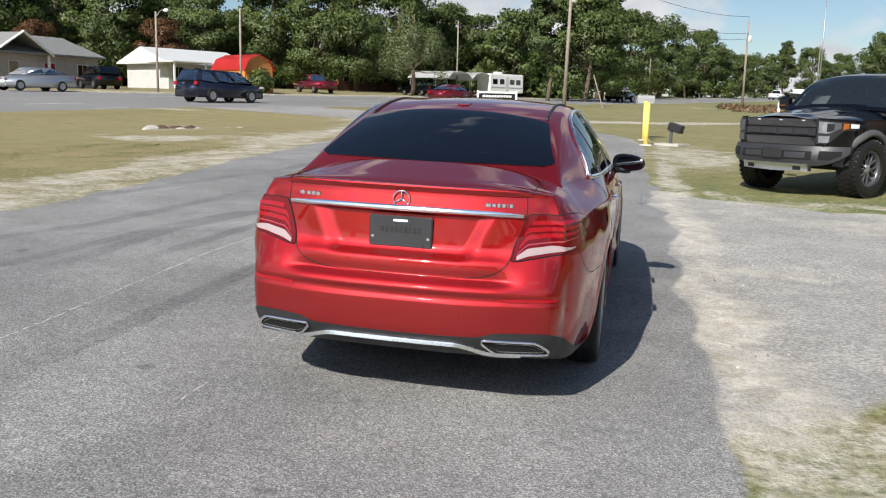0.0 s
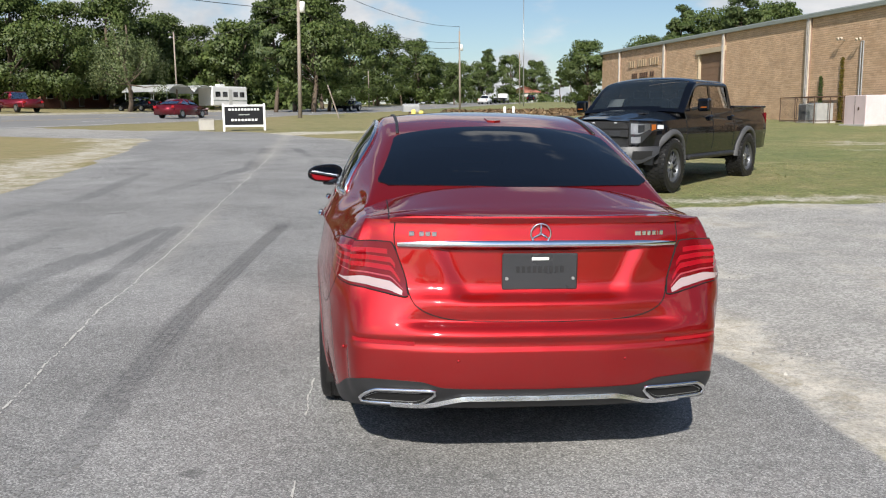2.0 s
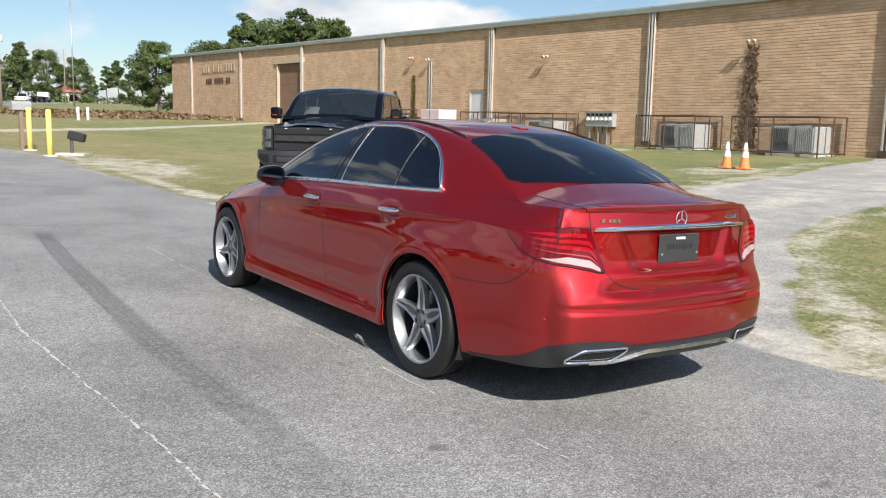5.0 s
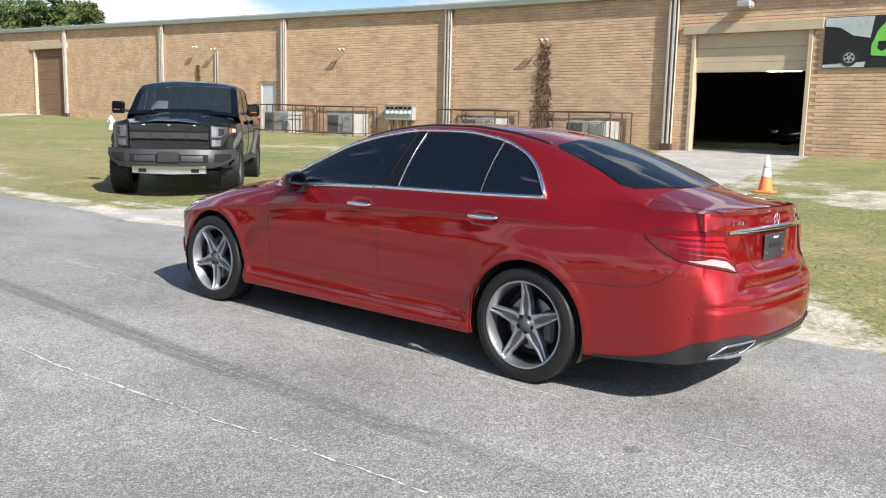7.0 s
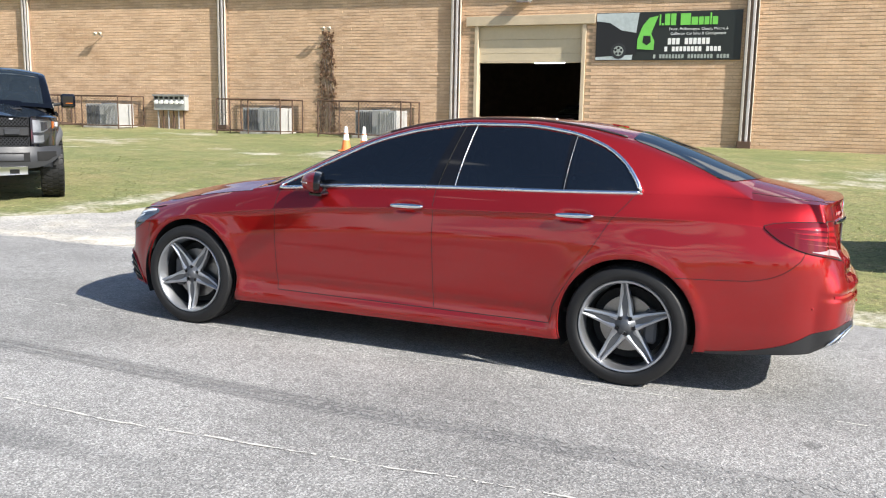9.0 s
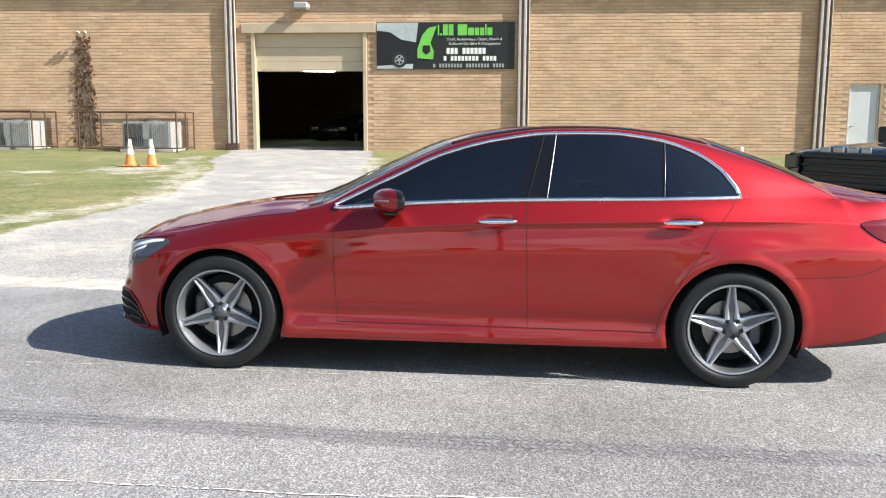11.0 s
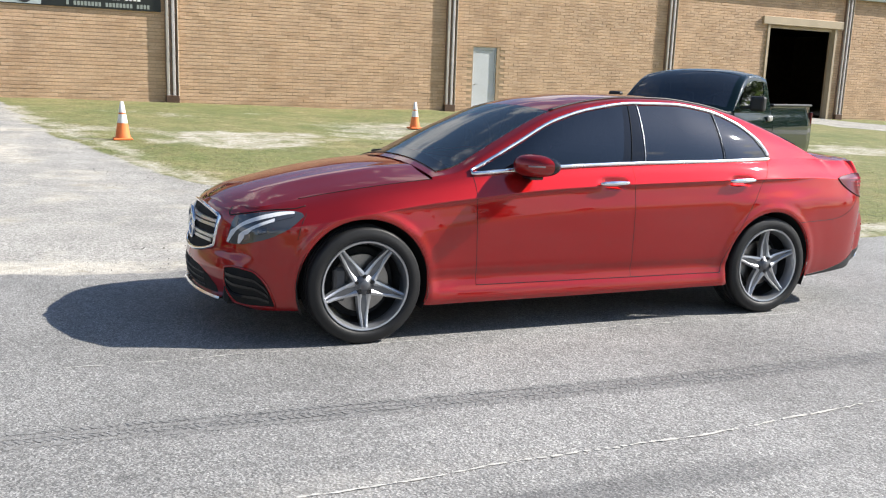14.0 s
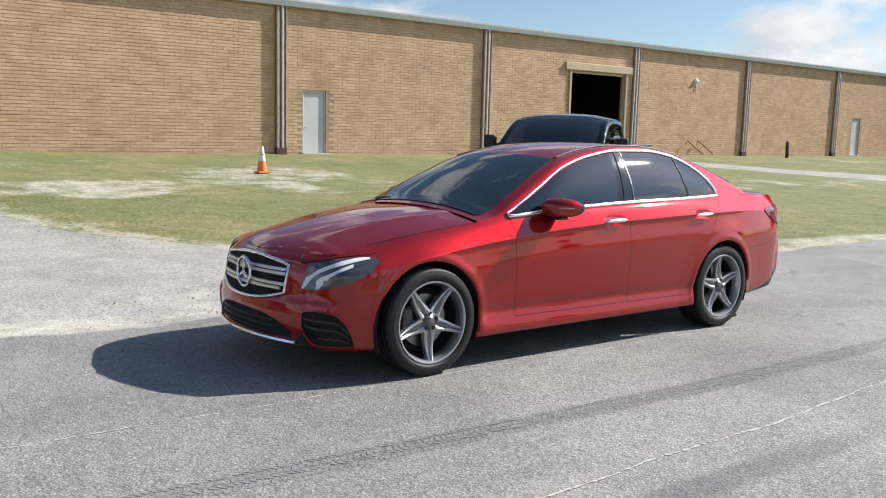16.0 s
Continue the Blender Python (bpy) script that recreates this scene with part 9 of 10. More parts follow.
TREES = (
    ("oak", 0, -52, 108, 16), ("oak", 1, -47, 104, 15), ("pine", 0, -43.5, 112, 18), ("oak", 0, -40, 106, 17), ("broadleaf", 0, -36.5, 112, 17), ("oak", 1, -33.5, 106, 16),
    ("autumn", 0, -37.5, 92, 7.5), ("autumn", 0, -30.5, 94, 8.5), ("oak", 0, -30.5, 108, 13.5), ("broadleaf", 0, -27.5, 104, 13), ("oak", 1, -23.6, 106, 16.5), ("oak", 0, -20.9, 102, 14.5), ("broadleaf", 0, -18.4, 101, 13.5),
    ("oak", 1, -15.5, 108, 16.5), ("oak", 0, -12.6, 118, 14), ("willow", 0, -14.6, 90, 10.5), ("broadleaf", 0, -10.4, 120, 13), ("oak", 1, -8.0, 118, 12.5), ("pine", 0, -5.6, 94, 15), ("pine", 1, -4.4, 97, 15.5), ("oak", 0, -3.2, 94, 14.5), ("pine", 0, -2.3, 98, 15),
    ("broadleaf", 0, -0.9, 138, 16), ("oak", 1, 0.9, 160, 17), ("oak", 0, 3.6, 186, 16), ("broadleaf", 0, 5.4, 215, 12), ("oak", 1, 6.6, 225, 12.5), ("pine", 1, 8.2, 245, 16), ("oak", 0, 9.7, 265, 16.5), ("broadleaf", 0, 11.2, 268, 15), ("broadleaf", 0, 12.1, 262, 7.5),
    ("pine", 0, 12.9, 230, 10), ("pine", 1, 13.6, 240, 12), ("broadleaf", 0, 14.2, 235, 9), ("pine", 0, 15.0, 240, 11),
    ("broadleaf", 0, 14.5, 88, 8.5), ("oak", 0, 18.2, 120, 11), ("pine", 1, 20.3, 116, 14), ("oak", 1, 22.0, 124, 15.5), ("pine", 0, 23.8, 118, 15.5), ("oak", 0, 25.4, 122, 15.5), ("pine", 1, 26.4, 128, 15), ("oak", 1, 29.6, 132, 14.5),
    # west and south trees: out of view, added to darken reflections in the vehicles
    ("oak", 0, -57, 96, 15), ("broadleaf", 0, -63, 90, 14), ("oak", 1, -69, 84, 15), ("oak", 0, -76, 80, 14), ("broadleaf", 0, -83, 78, 15), ("oak", 1, -90, 76, 14), ("oak", 0, -97, 78, 15), ("broadleaf", 0, -104, 80, 14), ("oak", 1, -112, 84, 15), ("oak", 0, -121, 88, 14),
    ("broadleaf", 0, -131, 92, 14), ("oak", 1, -142, 95, 15), ("oak", 0, -153, 98, 14), ("broadleaf", 0, -165, 100, 14),
    ("oak", 2, -170, 60, 21), ("broadleaf", 2, -175.5, 57, 22), ("oak", 2, -181, 60, 20), ("broadleaf", 2, -186, 56, 22), ("oak", 2, -191.5, 58, 21), ("broadleaf", 2, -197, 55, 22), ("oak", 2, -203, 58, 21))
for i, (kind, var, deg, dist, h) in enumerate(TREES):
    x, y = polar(deg + (1.9 * math.sin(i * 5.1) if deg < -54 else 0), dist * (1.3 + 0.15 * math.sin(i * 3.3) if deg < -54 else 1))
    plant(kind, 2 if deg < -54 else var, x, y, h * (0.55 if deg < -54 else 0.86), i * 1.7)
for i in range(34):
    # second rank of the wood, darker and closed
    deg = -50 + i * 1.75
    x, y = polar(deg, 122 + 9 * math.sin(i * 2.3) + (60 if deg > -2.5 else 0))
    plant(("oak", "broadleaf", "oak")[i % 3], 2, x, y, 9.2 + 2.0 * math.sin(i * 1.9), i * 2.1)


def understorey():
    """Low shrubs and shade between the trunks of the wood."""
    rng = np.random.RandomState(8)
    clumps = []
    for i in range(420):
        deg = -52 + 58 * rng.rand()
        x, y = polar(deg, 112 + 14 * rng.rand() + (70 if deg > -3 else 0))
        clumps.append(((x, y, gz(x, y) + 2.8 * rng.rand()), (1.6, 1.6, 1.3)))
    for i in range(60):
        deg = 6 + 9 * rng.rand()
        x, y = polar(deg, 255 + 20 * rng.rand())
        clumps.append(((x, y, gz(x, y) + 1.0 * rng.rand()), (2.2, 2.2, 1.4)))
    ob = crown("shrub_belt", leaf_cloud(clumps, 60, 0.30, rng), M["leaf_oak"])
    tagged(ob, "dark green undergrowth below the far trees", "shrubs", "", "stuff")
    clumps = []
    for i in range(170):
        x, y = 8 + 15 * rng.rand(), 62 + 22 * rng.rand()
        clumps.append(((x, y, gz(x, y) + 0.08), (1.2, 1.2, 0.28)))
    ob = crown("weed_patch", leaf_cloud(clumps, 150, 0.09, rng), M["dry_weed"])
    tagged(ob, "brown dry weeds beside the brick building", "weeds", "", "stuff")
    x, y = road_pt(17.5, -11.3)
    cloud = leaf_cloud([((x + dx, y + dy, gz(x, y) + z), (0.8, 0.8, 0.7)) for dx, dy, z in ((0, 0, 0.6), (0.5, 0.2, 0.9), (-0.5, 0, 0.9), (0, 0.3, 1.4), (0.2, -0.3, 1.2))], 260, 0.12, rng)
    ob = crown("garden_bush", cloud, M["leaf_oak"])
    tagged(ob, "rounded green bush before the orange shed", "bush")


understorey()


# ---- houses beyond the road ----
def gable_house(along, across, w, d, wall, rise, mat_wall, mat_roof, label, turn=0.0, windows=4, overhang=0.5, hip=0.0):
    x, y = road_pt(along, across)
    h = empty("house", heading(x, y, ROAD_DIR[1], -ROAD_DIR[0]) @ Matrix.Rotation(turn, 4, "Z"))
    # own axes: y faces the road, x along it
    bm = bmesh.new()
    box(bm, 0, 0, wall / 2 - 0.2, w, d, wall + 0.4)
    part("wall", bm, mat_wall, h)
    bm = bmesh.new()
    o = overhang
    k = hip * w / 2
    low = [bm.verts.new(p) for p in ((-w / 2 - o, -d / 2 - o, wall - 0.1), (w / 2 + o, -d / 2 - o, wall - 0.1), (w / 2 + o, d / 2 + o, wall - 0.1), (-w / 2 - o, d / 2 + o, wall - 0.1))]
    up = [bm.verts.new((v.co.x, v.co.y, wall + 0.05)) for v in low]
    r0, r1 = bm.verts.new((-w / 2 - o + k, 0, wall + rise)), bm.verts.new((w / 2 + o - k, 0, wall + rise))
    for f in ((low[3], low[2], low[1], low[0]), (up[0], up[1], r1, r0), (up[2], up[3], r0, r1), (up[1], up[2], r1), (up[3], up[0], r0), *[(low[i], low[(i + 1) % 4], up[(i + 1) % 4], up[i]) for i in range(4)]):
        bm.faces.new(f)
    part("roof", bm, mat_roof, h)
    for i in range(windows):
        xx = -w / 2 + w * (i + 0.5) / windows
        door = i == windows // 2
        bm = bmesh.new()
        hh, zz = (2.0, 1.0) if door else (1.2, 1.4)
        box(bm, xx, d / 2 + 0.02, zz, 1.1 if not door else 0.95, 0.08, hh, 0.01)
        fr = part("door" if door else "window", bm, M["siding"], h)
        bm = bmesh.new()
        if door:
            box(bm, xx, d / 2 + 0.05, zz, 0.8, 0.05, hh - 0.12)
            part("door_leaf", bm, M["wood"], fr)
        else:
            for px in (-0.25, 0.25):
                bm = bmesh.new() if px > 0 else bm
                box(bm, xx + px, d / 2 + 0.045, zz, 0.44, 0.05, hh - 0.16)
                part("pane", bm, M["tint"], fr)
    return tagged(h, label, "house"), h


_, h1 = gable_house(4.0, -27.0, 13.0, 9.0, 2.6, 1.7, M["house_beige"], M["grey_roof"], "low beige house with a grey shingle roof and porch", 0.15)
bm = bmesh.new()
for s in (-1, 1):
    v = [bm.verts.new(p) for p in ((1.2, 5.2, 2.5), (1.2 + s * 2.6, 5.2, 2.5), (1.2, 5.2, 4.1))]
    w2 = [bm.verts.new((p.co.x, 0.5, p.co.z + 0.05)) for p in v]
    bm.faces.new((v[1], v[2], w2[2], w2[1]))
part("porch_roof", bm, M["grey_roof"], h1)
for x in (-1.2, 3.6):
    bm = bmesh.new()
    box(bm, x, 5.0, 1.2, 0.14, 0.14, 2.6)
    part("porch_post", bm, M["white"], h1)
for s in (-1, 1):
    bm = bmesh.new()
    rod(bm, (1.2 + s * 2.7, 5.25, 2.45), (1.2, 5.25, 4.15), 0.10, 0.10, 4)
    part("barge_board", bm, M["white"], h1)
bm = bmesh.new()
box(bm, 3.5, -1.0, 4.4, 0.9, 0.7, 1.2)
part("chimney", bm, M["house_brick"], h1)

_, h2 = gable_house(25.0, -29.0, 8.6, 7.0, 2.3, 1.5, M["siding"], M["white_roof"], "white house with a pale metal roof and carport", -0.1, 4, 0.7)
for x in (2.2, 5.6):
    bm = bmesh.new()
    box(bm, x, 6.4, 1.1, 0.14, 0.14, 2.4)
    part("carport_post", bm, M["white"], h2)
bm = bmesh.new()
box(bm, 3.9, 4.6, 2.3, 4.2, 4.4, 0.14, 0.02)
part("carport_roof", bm, M["white_roof"], h2)
_, h3 = gable_house(54.0, -31.0, 17.0, 8.0, 2.4, 1.3, M["house_brick"], M["grey_roof"], "long low brown brick house under the trees", 0.05, 6)
_, h4 = gable_house(236.0, -4.0, 15.0, 9.0, 2.8, 2.0, M["siding"], M["faded_red"], "small pale house with a faded red roof", 0.0, 4)


def shed(along, across):
    x, y = road_pt(along, across)
    s = empty("garden_shed", heading(x, y, ROAD_DIR[1], -ROAD_DIR[0]) @ Matrix.Rotation(radians(85), 4, "Z"))
    w, d, z1 = 4.2, 3.0, 1.9
    gable = [(-d / 2, 0), (d / 2, 0), (d / 2, z1), (d / 2 - 0.45, z1 + 0.75), (0, z1 + 1.15), (-d / 2 + 0.45, z1 + 0.75), (-d / 2, z1)]
    bm = bmesh.new()
    prism(bm, gable, w, Matrix(((0, 0, 1, -w / 2), (1, 0, 0, 0), (0, 1, 0, 0), (0, 0, 0, 1))))
    part("wall", bm, M["orange_wood"], s)
    bm = bmesh.new()
    roofline = [(-d / 2 - 0.15, z1 - 0.12), (-d / 2 + 0.43, z1 + 0.78), (0, z1 + 1.2), (d / 2 - 0.43, z1 + 0.78), (d / 2 + 0.15, z1 - 0.12)]
    for (a0, b0), (a1, b1) in zip(roofline, roofline[1:]):
        v = [bm.verts.new(p) for p in ((-w / 2 - 0.15, a0, b0), (w / 2 + 0.15, a0, b0), (w / 2 + 0.15, a1, b1), (-w / 2 - 0.15, a1, b1))]
        f = bm.faces.new(v)
        bmesh.ops.solidify(bm, geom=[f], thickness=-0.06)
    part("roof", bm, M["red_roof"], s, "bright red gambrel roof")
    bm = bmesh.new()
    box(bm, 1.2, d / 2 + 0.02, 1.35, 0.6, 0.06, 0.7, 0.01)
    fr = part("window", bm, M["white"], s)
    bm = bmesh.new()
    box(bm, 1.2, d / 2 + 0.05, 1.35, 0.46, 0.03, 0.56)
    part("pane", bm, M["tint"], fr)
    for i in range(10):
        bm = bmesh.new()
        box(bm, w / 2 + 0.01, -d / 2 + d * (i + 0.5) / 10, 1.0, 0.03, 0.02, 1.9)
        part("batten", bm, M["orange_wood"], s)
    return tagged(s, "orange wooden shed with a bright red gambrel roof", "shed")


shed(18.5, -14.2)


def travel_trailer(along, across):
    x, y = road_pt(along, across)
    t = empty("travel_trailer", heading(x, y, ROAD_DIR[1], -ROAD_DIR[0]) @ Matrix.Rotation(-0.25, 4, "Z"))
    bm = bmesh.new()
    box(bm, 0, 0, 1.6, 6.0, 2.3, 2.3, 0.15, None, 2)
    part("body", bm, M["white_paint"], t)
    for i, xx in enumerate((-2.0, -0.9, 0.9, 2.1)):
        bm = bmesh.new()
        box(bm, xx, 1.16, 1.8, 0.8, 0.04, 0.6, 0.02)
        part("window", bm, M["tint"], t, "dark window")
    bm = bmesh.new()
    box(bm, 0.0, 1.16, 1.5, 0.6, 0.04, 1.8, 0.02)
    part("door", bm, M["siding"], t)
    bm = bmesh.new()
    box(bm, 0, 1.165, 1.1, 5.7, 0.02, 0.12)
    part("stripe", bm, M["banner_grey2"], t, "grey stripe")
    for xx in (-0.5, 0.4):
        bm = bmesh.new()
        rod(bm, (xx, 0.9, 0.33), (xx, 1.14, 0.33), 0.33, 0.33, 18)
        part("wheel", bm, M["rubber"], t)
    bm = bmesh.new()
    box(bm, 0.5, 0, 2.85, 0.9, 0.8, 0.3, 0.05)
    part("roof_unit", bm, M["white"], t)
    return tagged(t, "white travel trailer parked beyond the road", "trailer")


travel_trailer(60.5, -13.0)


def carport(along, across):
    x, y = road_pt(along, across)
    c = empty("carport", heading(x, y, ROAD_DIR[1], -ROAD_DIR[0]))
    for px in (-2.4, 2.4):
        for py in (-2.5, 2.5):
            bm = bmesh.new()
            rod(bm, (px, py, -0.2), (px, py, 2.0), 0.05, 0.05, 6)
            part("post", bm, M["steel"], c)
    bm = bmesh.new()
    prof = [(-2.6, 1.9), (-1.6, 2.5), (0, 2.75), (1.6, 2.5), (2.6, 1.9)]
    for (a0, b0), (a1, b1) in zip(prof, prof[1:]):
        f = bm.faces.new([bm.verts.new(p) for p in ((a0, -2.8, b0), (a0, 2.8, b0), (a1, 2.8, b1), (a1, -2.8, b1))])
        bmesh.ops.solidify(bm, geom=[f], thickness=0.05)
    part("canopy", bm, M["white_roof"], c, "white arched canopy")
    return tagged(c, "white metal carport beyond the road", "carport", "carports beyond the road")


for a, c in ((50.0, -15.0), (56.0, -15.5)):
    carport(a, c)


# ---- vehicles on and by the road ----
def road_car(kind, along, across, ahead, paint, label, turn=0.0, lift=0.0):
    """A car or van seen from afar: body, glass, lamps and wheels."""
    x, y = road_pt(along, across)
    v = empty({"pickup": "pickup_truck"}.get(kind, kind), heading(x, y, ROAD_DIR[0] * ahead, ROAD_DIR[1] * ahead) @ Matrix.Rotation(turn, 4, "Z"))
    shapes = {"sedan": (4.8, 1.80, [(2.40, 0.22), (2.38, 0.68), (1.2, 0.92), (-1.7, 1.0), (-2.35, 0.98), (-2.40, 0.25)], [(1.15, 0.92), (0.45, 1.40), (-0.85, 1.43), (-1.75, 1.0)]),
              "minivan": (4.9, 1.95, [(2.45, 0.22), (2.42, 0.75), (1.7, 1.0), (-2.35, 1.10), (-2.45, 0.26)], [(1.75, 0.98), (0.85, 1.68), (-2.1, 1.74), (-2.38, 1.10)]),
              "suv": (4.6, 1.90, [(2.30, 0.28), (2.28, 0.98), (1.1, 1.08), (-2.25, 1.12), (-2.30, 0.30)], [(1.0, 1.08), (0.55, 1.72), (-2.05, 1.74), (-2.25, 1.12)]),
              "pickup": (5.3, 1.90, [(2.65, 0.34), (2.62, 1.0), (1.4, 1.1), (-2.6, 1.08), (-2.65, 0.36)], [(1.35, 1.08), (0.75, 1.72), (-0.35, 1.74), (-0.55, 1.08)])}
    L, W, low, cab = shapes[kind]

    def slab(name, prof, w0, w1, mat, parent, lb=""):
        bm = bmesh.new()
        zs = [p[1] for p in prof]
        z0, z1 = min(zs), max(zs)
        rings = []
        for sx in (-1, 1):
            rings.append([bm.verts.new((sx * (w0 + (w1 - w0) * (z - z0) / (z1 - z0)) / 2, yy, z)) for yy, z in prof])
        n = len(prof)
        bm.faces.new(rings[0])
        bm.faces.new(rings[1][::-1])
        for i in range(n):
            bm.faces.new((rings[0][i], rings[0][(i + 1) % n], rings[1][(i + 1) % n], rings[1][i]))
        bmesh.ops.bevel(bm, geom=list(bm.edges), offset=0.06, segments=2, affect="EDGES")
        return part(name, bm, mat, parent, lb, True)
    slab("body", low, W, W - 0.10, paint, v)
    slab("cabin", cab, W - 0.14, W - 0.55, paint, v)
    # glass bands set on the cabin
    (ya, za), (yb, zb), (yc, zc), (yd, zd) = cab
    for sx in (-1, 1):
        cuts = {"sedan": 2, "minivan": 3, "suv": 3, "pickup": 1}[kind]
        for i in range(cuts):
            f0, f1 = i / cuts, (i + 1) / cuts
            bm = bmesh.new()
            t0, t1 = ya - 0.25 + (yd + 0.3 - ya + 0.25) * f0 - 0.03, ya - 0.25 + (yd + 0.3 - ya + 0.25) * f1 + 0.03
            u0, u1 = yb - 0.05 + (yc + 0.1 - yb + 0.05) * f0 - 0.03, yb - 0.05 + (yc + 0.1 - yb + 0.05) * f1 + 0.03
            xw0, xw1 = (W - 0.14) / 2 - 0.02, (W - 0.55) / 2 + 0.035
            f = bm.faces.new([bm.verts.new(p) for p in ((sx * xw0, t0, za + 0.07), (sx * xw0, t1, zd + 0.07), (sx * xw1, u1, zc - 0.09), (sx * xw1, u0, zb - 0.09))])
            bmesh.ops.solidify(bm, geom=[f], thickness=0.02)
            part("side_window", bm, M["tint"], v, "dark side window")
    for name, (y0, z0), (y1, z1) in (("windscreen", (ya, za), (yb, zb)), ("rear_window", (yd, zd), (yc, zc))):
        bm = bmesh.new()
        o = 0.03 if name == "windscreen" else -0.03
        w0, w1 = (W - 0.34) / 2, (W - 0.66) / 2
        f = bm.faces.new([bm.verts.new(p) for p in ((-w0, y0 + o, z0 + 0.06), (w0, y0 + o, z0 + 0.06), (w1, y1 + o, z1 - 0.06), (-w1, y1 + o, z1 - 0.06))])
        bmesh.ops.solidify(bm, geom=[f], thickness=0.015)
        part(name, bm, M["tint"], v, "dark glass")
    for sx in (-1, 1):
        bm = bmesh.new()
        box(bm, sx * (W / 2 - 0.18), low[0][0] - 0.02, 0.70 if kind == "sedan" else 0.85, 0.34, 0.10, 0.14, 0.03)
        part("headlight", bm, M["lens_clear"], v)
        bm = bmesh.new()
        box(bm, sx * (W / 2 - 0.16), low[-1][0] + 0.02, 0.82 if kind != "minivan" else 1.0, 0.26, 0.10, 0.20, 0.03)
        part("tail_lamp", bm, M["lens_red"], v, "red tail lamp")
        for wy in (L * 0.30, -L * 0.29):
            r = 0.32 if kind == "sedan" else 0.36
            wh = new("wheel")
            wh.parent = v
            wh.matrix_local = Matrix.Translation((sx * (W / 2 - 0.10), wy, r)) @ Matrix.Rotation(radians(90) * sx, 4, "Y")
            bm = bmesh.new()
            lathe(bm, [(r * 0.62, -0.1), (r * 0.95, -0.11), (r, -0.08), (r, 0.09), (r * 0.95, 0.12), (r * 0.62, 0.12)], 24)
            part("tyre", bm, M["rubber"], wh, "", True)
            bm = bmesh.new()
            lathe(bm, [(0.001, 0.10), (r * 0.2, 0.10), (r * 0.62, 0.125)], 18)
            part("rim", bm, M["alloy"], wh, "pale alloy rim")
    return tagged(v, label, {"sedan": "car", "minivan": "van", "suv": "car", "pickup": "pickup truck"}[kind])


road_car("sedan", -3.3, -9.6, -1, M["silver_paint"], "silver sedan standing on the far shoulder", 0.05)
road_car("sedan", 24.4, 3.2, 1, M["maroon_paint"], "dark red sedan on the road")
road_car("minivan", 0.0, 3.2, 1, M["blue_paint"], "dark blue minivan on the road")
road_car("suv", 60.0, 3.0, 1, M["black_paint"], "dark suv on the road")
road_car("pickup", 136.0, 3.2, 1, M["white_paint"], "white pickup on the road")
road_car("pickup", 28.5, -15.0, 1, M["maroon_paint"], "old maroon pickup parked by a house", 1.2)
road_car("sedan", 43.0, -13.0, 1, M["black_paint"], "dark sedan parked by the carports", 1.35)
road_car("suv", 8.0, -19.0, 1, M["black_paint"], "dark suv parked under a carport", 1.3)
road_car("sedan", 26.0, -22.5, -1, M["grey_paint"], "grey car parked before the white house", 1.4)
road_car("suv", 195.0, 3.4, 1, M["black_paint"], "dark suv far down the road")


hall_car = road_car("sedan", 0, 0, 1, M["black_paint"], "black car standing in the dark workshop")
hall_car.matrix_world = Matrix.Translation((36.0, 7.6, 0.61)) @ Matrix.Rotation(1.3, 4, "Z")


def flatbed(along, across):
    x, y = road_pt(along, across)
    t = empty("flatbed_truck", heading(x, y, ROAD_DIR[0], ROAD_DIR[1]))
    bm = bmesh.new()
    box(bm, 0, 2.4, 1.35, 2.1, 1.6, 1.5, 0.15)
    box(bm, 0, 3.6, 1.0, 2.0, 1.1, 0.9, 0.12)
    part("cab", bm, M["white_paint"], t)
    bm = bmesh.new()
    box(bm, 0, 3.16, 1.75, 1.8, 0.10, 0.5, 0.02)
    part("windscreen", bm, M["tint"], t)
    bm = bmesh.new()
    box(bm, 0, -1.4, 1.05, 2.3, 5.8, 0.16, 0.02)
    part("deck", bm, M["black_trim"], t)
    for sx in (-1, 1):
        for wy in (3.4, -1.2, -2.2):
            bm = bmesh.new()
            rod(bm, (sx * 0.8, wy, 0.45), (sx * 1.08, wy, 0.45), 0.45, 0.45, 18)
            part("wheel", bm, M["rubber"], t)
    return tagged(t, "flatbed tow truck far along the road", "truck")


flatbed(152.0, 3.4)


# ---- seams, tufts and single bricks ----
M["joint_sand"] = plain("pale sand in the joint", (0.50, 0.485, 0.45), 0.9, 0.0, 0.25, 40, 0.1)


def joint_line(pts, width, seed, gaps, name, label):
    """A narrow ragged seam of pale grit along the asphalt."""
    rng = random.Random(seed)
    ys = np.arange(pts[0][1], pts[-1][1], 0.022)
    xs = np.interp(ys, [p[1] for p in pts], [p[0] for p in pts])
    verts, faces = [], []
    wob = 0.0
    keep = True
    for i, (x, y) in enumerate(zip(xs, ys)):
        wob = wob * 0.93 + rng.uniform(-0.005, 0.005)
        w = width * rng.uniform(0.1, 1.3)
        if rng.random() < gaps:
            keep = not keep
        for s in (-1, 1):
            xx = x + wob + s * w / 2
            verts.append((xx, y + rng.uniform(-0.005, 0.005), gz(xx, y) + 0.004))
        if i and (keep or (gaps > 0.11 and rng.random() < 0.6)):
            b = len(verts) - 4
            faces.append((b, b + 1, b + 3, b + 2))
    ob = from_arrays(name, verts, faces, M["joint_sand"])
    return tagged(ob, label, "pavement joint", "", "structure")


